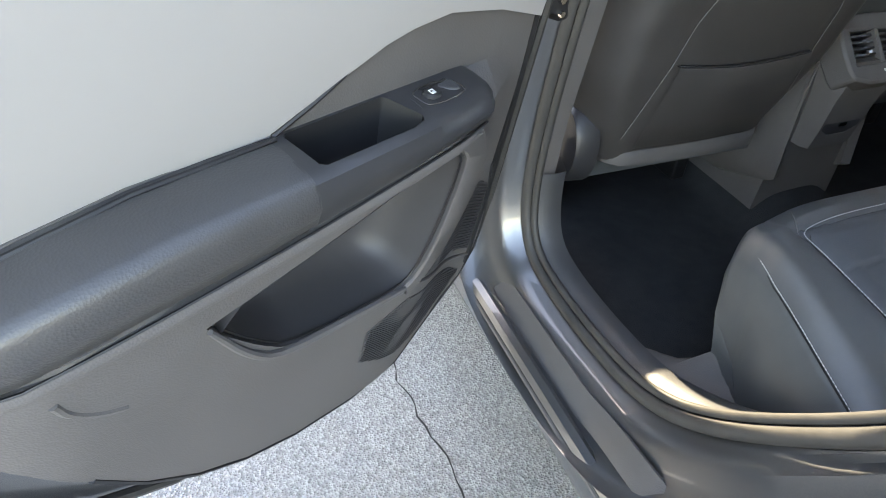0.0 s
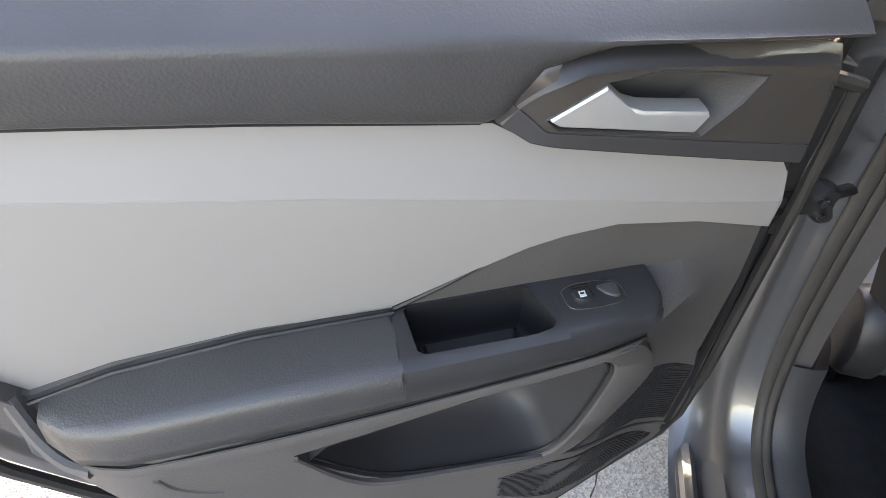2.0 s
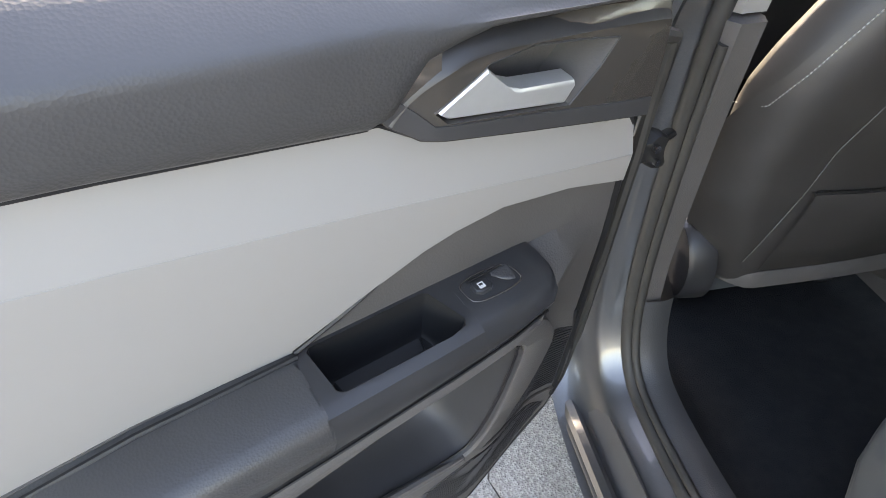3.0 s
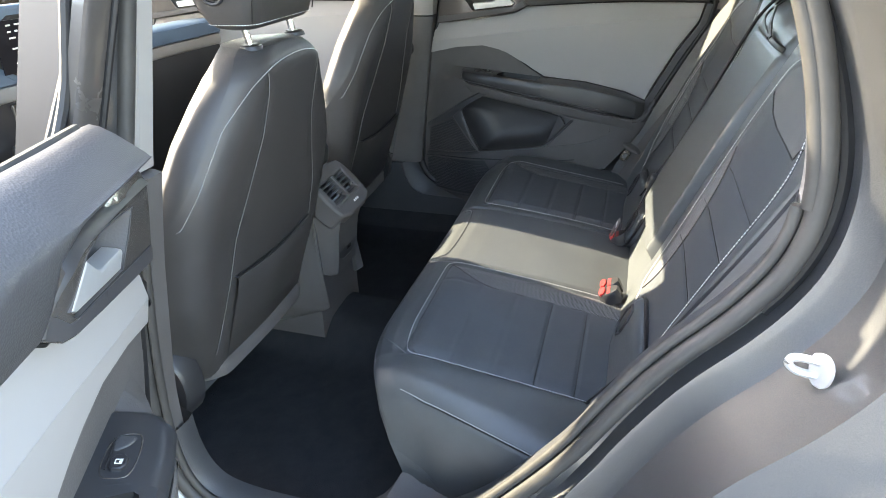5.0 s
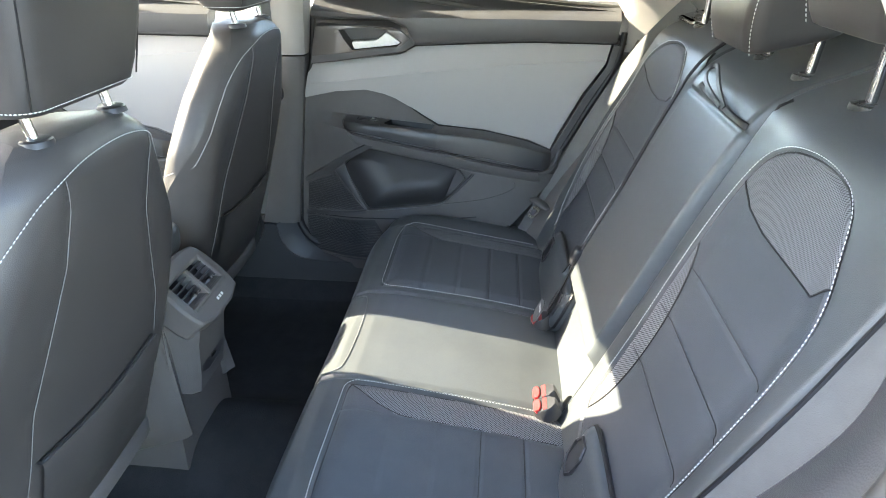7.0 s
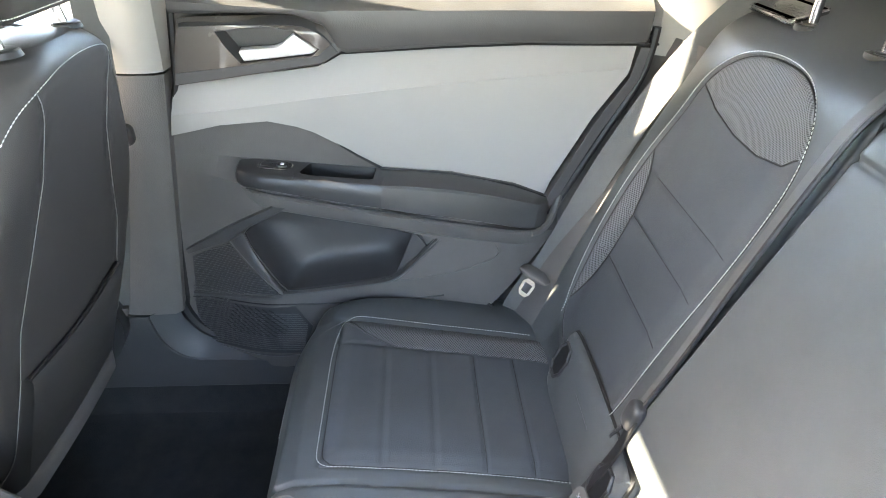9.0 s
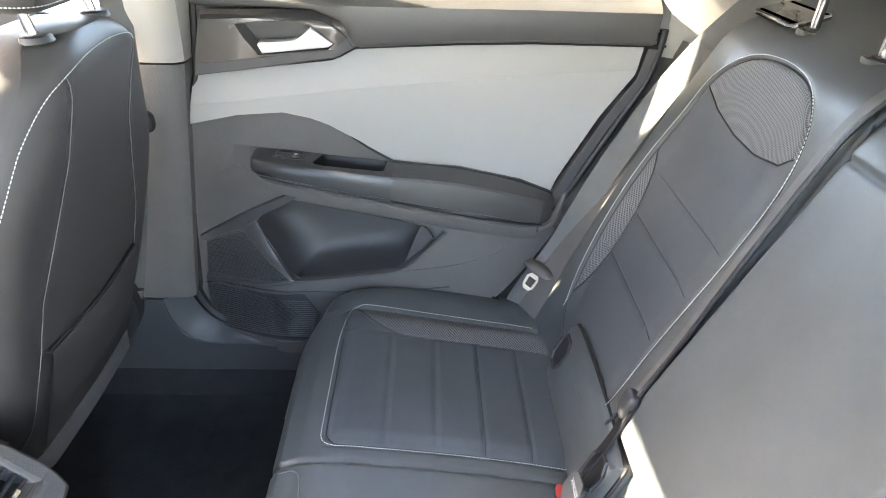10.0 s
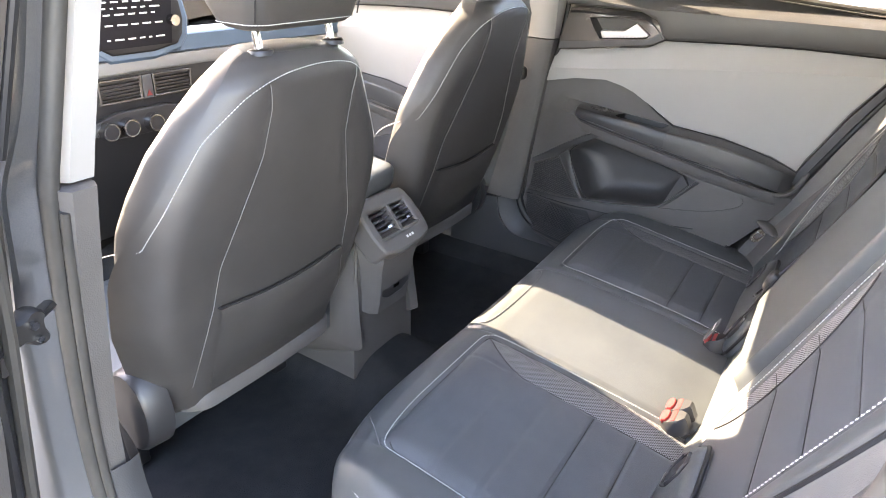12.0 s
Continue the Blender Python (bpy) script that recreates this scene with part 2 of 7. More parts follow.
def loft(rows, closed=False, caps=True):
    """Surface through rows of points; closed: each row is a ring."""
    n = len(rows[0])
    vs = [tuple(p) for r in rows for p in r]
    fs = []
    for i in range(len(rows) - 1):
        for j in range(n if closed else n - 1):
            k = (j + 1) % n
            fs.append((i * n + j, i * n + k, (i + 1) * n + k, (i + 1) * n + j))
    if closed and caps:
        fs.append(tuple(range(n)))
        fs.append(tuple((len(rows) - 1) * n + j for j in reversed(range(n))))
    return vs, fs


def tube(path, r, sides=8, closed=False, flat=1.0, up=(0, 0, 1)):
    p = [Vector(q) for q in path]
    rows = []
    n = len(p)
    for i in range(n):
        a = p[i - 1] if (i or closed) else p[0]
        b = p[(i + 1) % n] if (i < n - 1 or closed) else p[-1]
        d = (b - a).normalized()
        s = d.cross(Vector(up))
        if s.length < 1e-4:
            s = d.cross(Vector((1, 0, 0)))
        s.normalize()
        t = s.cross(d)
        rr = r(i / max(1, n - 1)) if callable(r) else r
        rows.append([p[i] + (s * math.cos(2 * math.pi * k / sides) + t * math.sin(2 * math.pi * k / sides) * flat) * rr for k in range(sides)])
    if closed:
        rows.append(rows[0])
    return loft(rows, True, not closed)


def fill(outline, holes=()):
    """Triangles of a flat outline with holes, in two coordinates."""
    bm = bmesh.new()
    edges = []
    for loop in (outline, *holes):
        vs = [bm.verts.new((p[0], p[1], 0)) for p in loop]
        for i in range(len(vs)):
            edges.append(bm.edges.new((vs[i], vs[(i + 1) % len(vs)])))
    bmesh.ops.triangle_fill(bm, use_beauty=True, use_dissolve=False, edges=edges)
    return bm


def plate(outline, frame_fn, depth=0.0, thick=0.004, holes=(), cut=0.04):
    """A panel: its outline in (s, h), its face at depth (a number or a function of s, h), and its thickness."""
    bm = fill(outline, holes)
    if cut:
        lo = [min(p[k] for p in outline) for k in (0, 1)]
        hi = [max(p[k] for p in outline) for k in (0, 1)]
        for k in (0, 1):
            c = lo[k] + cut
            while c < hi[k]:
                no = (1, 0, 0) if k == 0 else (0, 1, 0)
                bmesh.ops.bisect_plane(bm, geom=bm.verts[:] + bm.edges[:] + bm.faces[:], plane_co=(c, c, 0), plane_no=no, dist=1e-5)
                c += cut
    bm.verts.index_update()
    dep = depth if callable(depth) else (lambda s, h: depth)
    sh = [(v.co.x, v.co.y) for v in bm.verts]
    n = len(sh)
    vs = [frame_fn(s, h, dep(s, h)) for s, h in sh] + [frame_fn(s, h, dep(s, h) - thick) for s, h in sh]
    fs = []
    for f in bm.faces:
        q = [v.index for v in f.verts]
        fs.append(tuple(q))
        fs.append(tuple(n + i for i in reversed(q)))
    for e in bm.edges:
        if len(e.link_faces) == 1:
            a, b = e.verts[0].index, e.verts[1].index
            fs.append((a, b, n + b, n + a))
    bm.free()
    return vs, fs


def offset(pts, d):
    """Moves a closed outline inwards by d."""
    m = len(pts)
    area = sum(pts[i][0] * pts[(i + 1) % m][1] - pts[(i + 1) % m][0] * pts[i][1] for i in range(m))
    sg = 1 if area > 0 else -1
    out = []
    for i in range(m):
        a, b = Vector(pts[i - 1][:2]), Vector(pts[(i + 1) % m][:2])
        t = (b - a)
        t = t.normalized() if t.length > 1e-9 else Vector((1, 0))
        out.append((pts[i][0] - sg * t.y * d, pts[i][1] + sg * t.x * d))
    return out


def offset_open(pts, d):
    """Moves an open line sideways by d, to its left."""
    out = []
    for i in range(len(pts)):
        a, b = pts[max(0, i - 1)], pts[min(len(pts) - 1, i + 1)]
        n = math.hypot(b[0] - a[0], b[1] - a[1])
        out.append((pts[i][0] - (b[1] - a[1]) / n * d, pts[i][1] + (b[0] - a[0]) / n * d))
    return out


def inside_outline(q, outline):
    hit = False
    for (x0, y0), (x1, y1) in zip(outline, outline[1:] + outline[:1]):
        if (y0 > q[1]) != (y1 > q[1]) and q[0] < (x1 - x0) * (q[1] - y0) / (y1 - y0) + x0:
            hit = not hit
    return hit


def pad(outline, frame_fn, rings, back=0.0, crown=0.0):
    """A padded form: rings are (inset, height) from the outline's foot; the middle rises by crown."""
    m = len(outline)
    loops = [[frame_fn(s, h, back) for s, h in outline]]
    for ins, ht in rings:
        loops.append([frame_fn(s, h, ht) for s, h in offset(outline, ins)])
    last = offset(outline, rings[-1][0])
    cx, cy = sum(p[0] for p in last) / m, sum(p[1] for p in last) / m
    for k in (0.75, 0.5, 0.25):
        loops.append([frame_fn(cx + (s - cx) * k, cy + (h - cy) * k, rings[-1][1] + crown * (1 - k * k)) for s, h in last])
    vs, fs = loft(loops, True, True)
    return vs, fs


def box(x0, x1, y0, y1, z0, z1):
    vs = [(x, y, z) for x in (x0, x1) for y in (y0, y1) for z in (z0, z1)]
    return vs, [(0, 1, 3, 2), (4, 6, 7, 5), (0, 4, 5, 1), (2, 3, 7, 6), (0, 2, 6, 4), (1, 5, 7, 3)]


def stitches(path, normal_fn, length=0.0040, gap=0.0018, r=0.0008):
    """Single stitches along a path, lying on the surface."""
    pts = resample(path, length + gap)
    geos = []
    for a, b in zip(pts, pts[1:]):
        d = (b - a).normalized()
        nn = Vector(normal_fn(a)).normalized()
        sd = d.cross(nn).normalized()
        e = a + d * length
        m = (a + e) / 2
        ring = lambda c, k, u: [c + sd * r * k, c + nn * (r * k + u), c - sd * r * k, c - nn * r * k]
        geos.append(loft([ring(a, 0.5, 0), ring(m, 1.1, r * 0.4), ring(e, 0.5, 0)], True))
    return join(*geos)


def smoothstep(a, b, x):
    t = min(1.0, max(0.0, (x - a) / (b - a)))
    return t * t * (3 - 2 * t)


def interp(x, xs, ys):
    return float(np.interp(x, xs, ys))

# ==== place ====
def resample_2d(pts, step):
    return [(q.x, q.y) for q in resample([(a, b, 0) for a, b in pts], step)]


# ---- ground ----
def ground():
    n = 120
    xs = sorted({round(math.copysign(abs(i / n) ** 4 * 900, i), 4) for i in range(-n, n + 1)})
    vs = [(x, y, 0.0) for x in xs for y in xs]
    k = len(xs)
    fs = [(i * k + j, (i + 1) * k + j, (i + 1) * k + j + 1, i * k + j + 1) for i in range(k - 1) for j in range(k - 1)]
    part("ground", (vs, fs), GROUND, tags=dict(label="worn grey asphalt lot running out to dry sandy earth", category="ground", kind="structure"))
    rng = random.Random(4)
    pts, x, y = [], -0.92, 1.15
    while y > -2.2:
        pts.append((x, y))
        y -= 0.03
        x += rng.uniform(-0.014, 0.012)
    rows = []
    for i, (x, y) in enumerate(pts):
        w = 0.0012 + 0.002 * abs(math.sin(i * 0.9)) * rng.random()
        rows.append([(x - w, y, 0.0022), (x + w, y + rng.uniform(-0.006, 0.006), 0.0022)])
    part("asphalt_crack", loft(rows), BLACK, tags=dict(label="thin jagged dark crack across the asphalt", category="crack", kind="structure"))


ground()

# ---- car body ----
car = thing("car", (0, 0, 0), "metallic dark grey compact SUV with its near doors open", "car")
# rim of the near rear door opening, in (y, z): down the front pillar, along the sill, up the rear, and along the roof
RIM = chaikin([(-0.060, 1.54), (-0.026, 1.36), (0.011, 1.14), (0.047, 0.97), (0.085, 0.72), (0.088, 0.56), (0.05, 0.475), (-0.03, 0.449), (-0.185, 0.447), (-0.34, 0.468), (-0.46, 0.555),
               (-0.61, 0.742), (-0.664, 0.842), (-0.72, 0.932), (-0.79, 1.013), (-0.835, 1.09), (-0.844, 1.176), (-0.823, 1.256), (-0.778, 1.347), (-0.705, 1.46), (-0.64, 1.54), (-0.38, 1.555)], 3, True)


def rim_x(z, y=0.0):
    return -0.758 + (0.30 - 0.25 * smoothstep(-0.45, -0.66, y) - 0.13 * smoothstep(-0.25, -0.12, y)) * max(0.0, z - 1.12)


def rim_row(out, x_off, keep=None):
    """The rim moved outwards in its plane by out, and sideways by x_off; keep: which of its points."""
    res = []
    n = len(RIM)
    for i, (y, z) in enumerate(RIM):
        if keep and not keep(y, z):
            continue
        a, b = RIM[i - 1], RIM[(i + 1) % n]
        t = Vector((b[0] - a[0], b[1] - a[1])).normalized()
        fore, high = smoothstep(-0.30, -0.12, y), smoothstep(1.07, 1.20, z)
        o = out
        if out > 0.03:
            o = out * (1 - (0.62 * smoothstep(0.85, 1.05, z) + 0.37 * high) * fore - 0.45 * smoothstep(1.10, 1.26, z) * smoothstep(-0.5, -0.62, y))
        elif out > 0.003:
            o = out * (1 - 0.8 * high * fore)
        rear = smoothstep(1.19, 1.42, z) * smoothstep(-0.5, -0.62, y)
        tight = out + 0.024 if x_off > 0.03 or out < 0 else 0.024 + 0.28 * out
        o += (tight - o) * rear
        across = x_off * (1 - (0.29 * smoothstep(1.10, 1.28, z) + 0.46 * smoothstep(1.38, 1.50, z)) * smoothstep(-0.78, -0.62, y)) if x_off < -0.03 else x_off
        res.append((rim_x(z, y) + across, y - t.y * o, z + t.x * o))
    return res


def near_side():
    part("door_seal", tube(rim_row(0.0, 0.0), 0.012, 10, True, up=(1, 0, 0)), RUBBER, car, "black rubber weatherstrip round the door opening", sharp=60)
    part("seal_lip", tube(rim_row(-0.018, 0.006, lambda y, z: z < 1.09 or (y < -0.12 and z < 1.15)), 0.007, 8, up=(1, 0, 0)), RUBBER, car, "soft rubber inner lip", sharp=60)
    part("seal_lip", tube(rim_row(-0.009, -0.001, lambda y, z: y < -0.5 and 1.14 < z < 1.51), 0.0085, 8, up=(1, 0, 0)), RUBBER, car, "soft rubber inner lip beside the pale trim", sharp=60)
    plain = ((0.004, 0.014), (0.012, -0.006), (0.019, -0.02), (0.024, -0.037), (0.034, -0.048), (0.055, -0.058), (0.075, -0.075), (0.086, -0.100), (0.087, -0.125))
    channel = ((0.004, 0.014), (0.013, 0.0), (0.015, 0.02), (0.026, 0.02), (0.029, -0.010), (0.058, -0.020), (0.066, -0.027), (0.079, -0.072), (0.087, -0.125))
    rows = []
    for (o0, x0), (o1, x1) in zip(plain, channel):
        a, b = rim_row(o0, x0), rim_row(o1, x1)
        rows.append([Vector(p).lerp(q, smoothstep(-0.48, -0.66, c[0])) for p, q, c in zip(a, b, RIM)])
    vs, fs = loft([r + r[:1] for r in rows])
    part("door_jamb", (vs, fs), PAINT, car, "painted metal door jamb", sharp=32)
    # inner trim, along the sill and up the rear of the opening
    low = lambda y, z: (z < 0.64 and y > -0.3) or (z < 0.50 and y < 0.07) or (y < -0.3 and z < 1.155)
    sill_prof = ((-0.010, 0.006), (-0.022, 0.016), (-0.024, 0.045), (-0.020, 0.062), (0.02, 0.075), (0.06, 0.085), (0.10, 0.10))
    arch_prof = ((-0.010, 0.006), (-0.016, 0.016), (-0.010, 0.05), (0.005, 0.08), (0.025, 0.112), (0.040, 0.128), (0.10, 0.135))
    ys = [y for y, z in RIM if low(y, z)]
    rows = [[Vector(p).lerp(q, smoothstep(-0.36, -0.50, y)) for p, q, y in zip(rim_row(*a, low), rim_row(*b, low), ys)] for a, b in zip(sill_prof, arch_prof)]
    part("sill_trim", loft(rows), SILL, car, "dark grained plastic sill and wheel arch trim", sharp=50)
    upper = lambda y, z: y < -0.3 and 1.135 < z < 1.50
    rows = [rim_row(o, x, upper) for o, x in ((-0.008, 0.006), (-0.013, 0.014), (-0.010, 0.045), (0.005, 0.08), (0.025, 0.112), (0.040, 0.128), (0.18, 0.16))]
    part("rear_pillar_trim", loft(rows), PILLAR, car, "pale rear pillar trim beside the seat", sharp=50)
    # small moulded foot beside the seat cushion
    foot = [[(-0.70, -0.20, 0.446), (-0.69, -0.285, 0.446), (-0.675, -0.33, 0.45), (-0.69, -0.46, 0.50)],
            [(-0.66, -0.24, 0.447), (-0.64, -0.30, 0.452), (-0.628, -0.345, 0.47), (-0.65, -0.46, 0.50)],
            [(-0.625, -0.27, 0.43), (-0.609, -0.32, 0.53), (-0.606, -0.36, 0.50), (-0.60, -0.45, 0.465)],
            [(-0.60, -0.29, 0.40), (-0.594, -0.33, 0.515), (-0.592, -0.37, 0.49), (-0.585, -0.45, 0.45)]]
    part("seat_base_trim", loft([chaikin(r, 2, False) for r in foot]), PLASTIC, car, "dark moulded trim at the foot of the seat", sharp=60)
    # rocker and its cladding
    prof = [(-0.79, 0.415), (-0.815, 0.398), (-0.835, 0.388), (-0.846, 0.376), (-0.850, 0.36), (-0.846, 0.30), (-0.825, 0.24), (-0.78, 0.22), (-0.70, 0.22)]
    part("rocker_panel", loft([[(x, y, z) for x, z in prof] for y in np.linspace(1.25, -0.62, 30)]), PAINT, car)
    prof = [(-0.838, 0.386), (-0.842, 0.397), (-0.850, 0.401), (-0.862, 0.396), (-0.868, 0.385), (-0.864, 0.374), (-0.84, 0.372)]
    part("rocker_cladding", loft([[(x, y, z) for x, z in prof] for y in np.linspace(1.2, -0.50, 40)], True), PAINT, car, "painted rocker edge")
    part("rocker_strip", tube([(-0.8675, y, 0.376) for y in np.linspace(1.2, -0.50, 20)], 0.0045, 8), PLASTIC, car, "thin grey plastic strip under the rocker edge")
    rows = []
    for y in np.linspace(0.06, -0.57, 34):
        dz = 0.062 * smoothstep(-0.24, -0.50, y) + 0.09 * smoothstep(-0.47, -0.60, y)
        rows.append([(x - 0.02 * smoothstep(-0.30, -0.47, y), y, z + dz) for x, z in ((-0.832, 0.388), (-0.829, 0.398), (-0.818, 0.410), (-0.806, 0.425), (-0.802, 0.424))])
    part("sill_guard", loft(rows), PLASTIC, car, "grey plastic strip along the painted sill", sharp=50)
    # quarter panel behind the opening, with the wheel arch
    rows = []
    keep = lambda y, z: y < -0.40 and 0.5 < z < 1.20
    base = rim_row(0.087, -0.125, keep)
    for k in np.linspace(0, 1, 9):
        rows.append([(x - 0.012 * math.sin(k * math.pi), y - k * (1.75 + y + 0.2), z) for x, y, z in base])
    part("quarter_panel", loft(rows), PAINT, car, "metallic grey rear quarter panel", sharp=50)
    base = rim_row(0.089, -0.118, lambda y, z: y < -0.40 and 1.19 < z < 1.50)
    rows = [[(x + 0.10 * k, y - k * (y + 1.75), z) for x, y, z in base] for k in (0.0, 0.02, 0.2, 0.5, 1.0)]
    vs, fs = loft(rows)
    inner, _ = loft([[(x + 0.006, y, z) for x, y, z in r] for r in rows])
    part("quarter_glass", (vs + inner, fs + [tuple(i + len(vs) for i in f) for f in fs]), TINT, car, "dark tinted rear quarter window", sharp=60)
    part("quarter_glass_trim", tube([(x - 0.004, y, z) for x, y, z in base], 0.006, 8, up=(1, 0, 0)), PILLAR, car, "pale strip in front of the quarter window")
    part("outer_seal", tube(rim_row(0.021, 0.016, lambda y, z: y < -0.5 and 1.02 < z < 1.53), 0.0085, 8, up=(1, 0, 0)), BLACK, car, "black outer seal in the door channel")
    # front pillar between the doors: pale above, dark below
    def pillar(z0, z1, mat, nm, lab):
        rows = []
        for z in np.linspace(z0, z1, 14):
            yb = 0.016 - 0.135 * (z - 1.2) if z0 > 1 else interp(-z, [-1.14, -0.97, -0.72, -0.45], [0.0, 0.04, 0.085, 0.10])
            x0 = rim_x(z) + (0.010 if z0 > 1 else 0.0)
            rows.append([(x0 + 0.004, yb - 0.006, z), (x0 + 0.011, yb - 0.019, z), (x0 + 0.042, yb - 0.018, z), (x0 + 0.0495, yb, z), (x0 + 0.052, yb + 0.06, z), (x0 + 0.046, yb + 0.12, z), (x0 - 0.004, yb + 0.14, z)])
        part(nm, loft(rows, True), mat, car, lab)
    pillar(1.115, 1.56, PILLAR, "upper_pillar_trim", "pale grey door pillar trim")
    pillar(0.44, 1.111, PLASTIC, "lower_pillar_trim", "dark plastic lower pillar trim")
    # door striker on its plate
    sp = lambda s, h, d: (-0.832 + 0.42 * s - 0.42 * d, -0.862 + 0.50 * s + 0.62 * d, 1.004 + 0.75 * h + 0.25 * d)
    part("striker_plate", plate(chaikin([(-0.014, -0.026), (0.010, -0.028), (0.020, 0.0), (0.018, 0.024), (-0.006, 0.030), (-0.020, 0.008)], 2), sp, 0.006, 0.005), SILVER, car, "bright metal striker plate", bevel=0.001)
    loop = [sp(*q) for q in ((0.006, -0.010, 0.004), (0.020, -0.012, 0.022), (0.030, -0.006, 0.030), (0.030, 0.006, 0.030), (0.020, 0.012, 0.022), (0.006, 0.012, 0.004))]
    part("striker_loop", tube(chaikin(loop, 2, False), 0.0045, 8), SILVER, car, "bright steel striker loop")
    part("pillar_edge", tube(rim_row(0.092, -0.138, lambda y, z: 1.06 < z < 1.5 and y > -0.25), 0.007, 8, up=(1, 0, 0)), BLACK, car, "black edge strip of the pillar")
    # painted strip between the black cover and the jamb
    strip = []
    for z in np.linspace(1.165, 1.52, 12):
        x0 = rim_x(z)
        strip.append([(x0 + dx, y0 - 0.30 * (z - 1.23), z) for dx, y0 in ((-0.060, -0.008), (-0.062, -0.020), (-0.092, -0.022), (-0.101, -0.016), (-0.101, 0.0))])
    part("pillar_strip", loft(strip, True), GLOSSY, car, "painted strip on the rear of the door pillar", sharp=50)
    part("strip_gap", tube([(rim_x(z) - 0.056, -0.020 - 0.30 * (z - 1.23), z) for z in np.linspace(1.165, 1.52, 12)], 0.005, 8), BLACK, car)
    # cover on the outside of the pillar, its deep black standing for shade
    fr = lambda s, h, d: (-0.868 + 0.32 * max(0, h - 1.1) - d, 1.2 - s, h)
    part("pillar_cover", plate([(1.272, 1.46), (1.14, 1.46), (1.10, 1.10), (1.18, 1.10), (1.215, 1.24)], fr, 0.0, 0.008, cut=0), BLACK, car, "outer pillar cover, black as if in shade", bevel=0.001)
    # front door on the same side, with its window; set open to shade the ground
    ang = radians(62)
    hx, hy = -0.87, 1.20
    fr = lambda s, h, d: (hx - s * math.sin(ang) + d * math.cos(ang) + 0.2 * max(0, h - 1.08) * math.cos(ang), hy - s * math.cos(ang) - d * math.sin(ang) - 0.2 * max(0, h - 1.08) * math.sin(ang), h)
    skin = [(-0.04, 0.36), (-0.04, 0.98), (0.10, 1.085), (1.15, 1.085), (1.14, 0.75), (1.12, 0.36)]
    sash = [(0.10, 1.088), (0.62, 1.52), (1.17, 1.52), (1.15, 1.088)]
    win = [(0.18, 1.13), (0.64, 1.47), (1.06, 1.47), (1.05, 1.12)]
    fd = part("front_door", plate(skin, fr, 0.0, 0.06, cut=0.12), PAINT, car, "front door of grey metal, set open to shade the ground", bevel=0.006)
    part("window_frame", plate(sash, fr, 0.0, 0.05, [win], 0.12), SMOOTH, fd, "black window frame", bevel=0.005)
    part("front_window", plate(win, fr, -0.02, 0.004, cut=0.2), TINT, fd, "dark door glass").visible_shadow = False
    # wheels under the body
    for wx in (-0.79, 0.79):
        for wy in (1.62, -1.12):
            ring = lambda r, x: [(x, wy + r * math.cos(a), 0.345 + r * math.sin(a)) for a in np.linspace(0, 2 * math.pi, 36, endpoint=False)]
            sx = math.copysign(1, wx)
            tyre = part("wheel", loft([ring(0.23, wx - sx * 0.1), ring(0.32, wx - sx * 0.105), ring(0.344, wx - sx * 0.08), ring(0.344, wx + sx * 0.07), ring(0.32, wx + sx * 0.1), ring(0.23, wx + sx * 0.095)], True), RUBBER, car, "black rubber tyre")
            part("rim", loft([ring(0.235, wx + sx * 0.09), ring(0.21, wx + sx * 0.075), ring(0.06, wx + sx * 0.06), ring(0.02, wx + sx * 0.07)], True), SILVER, tyre, "silver alloy rim")


near_side()


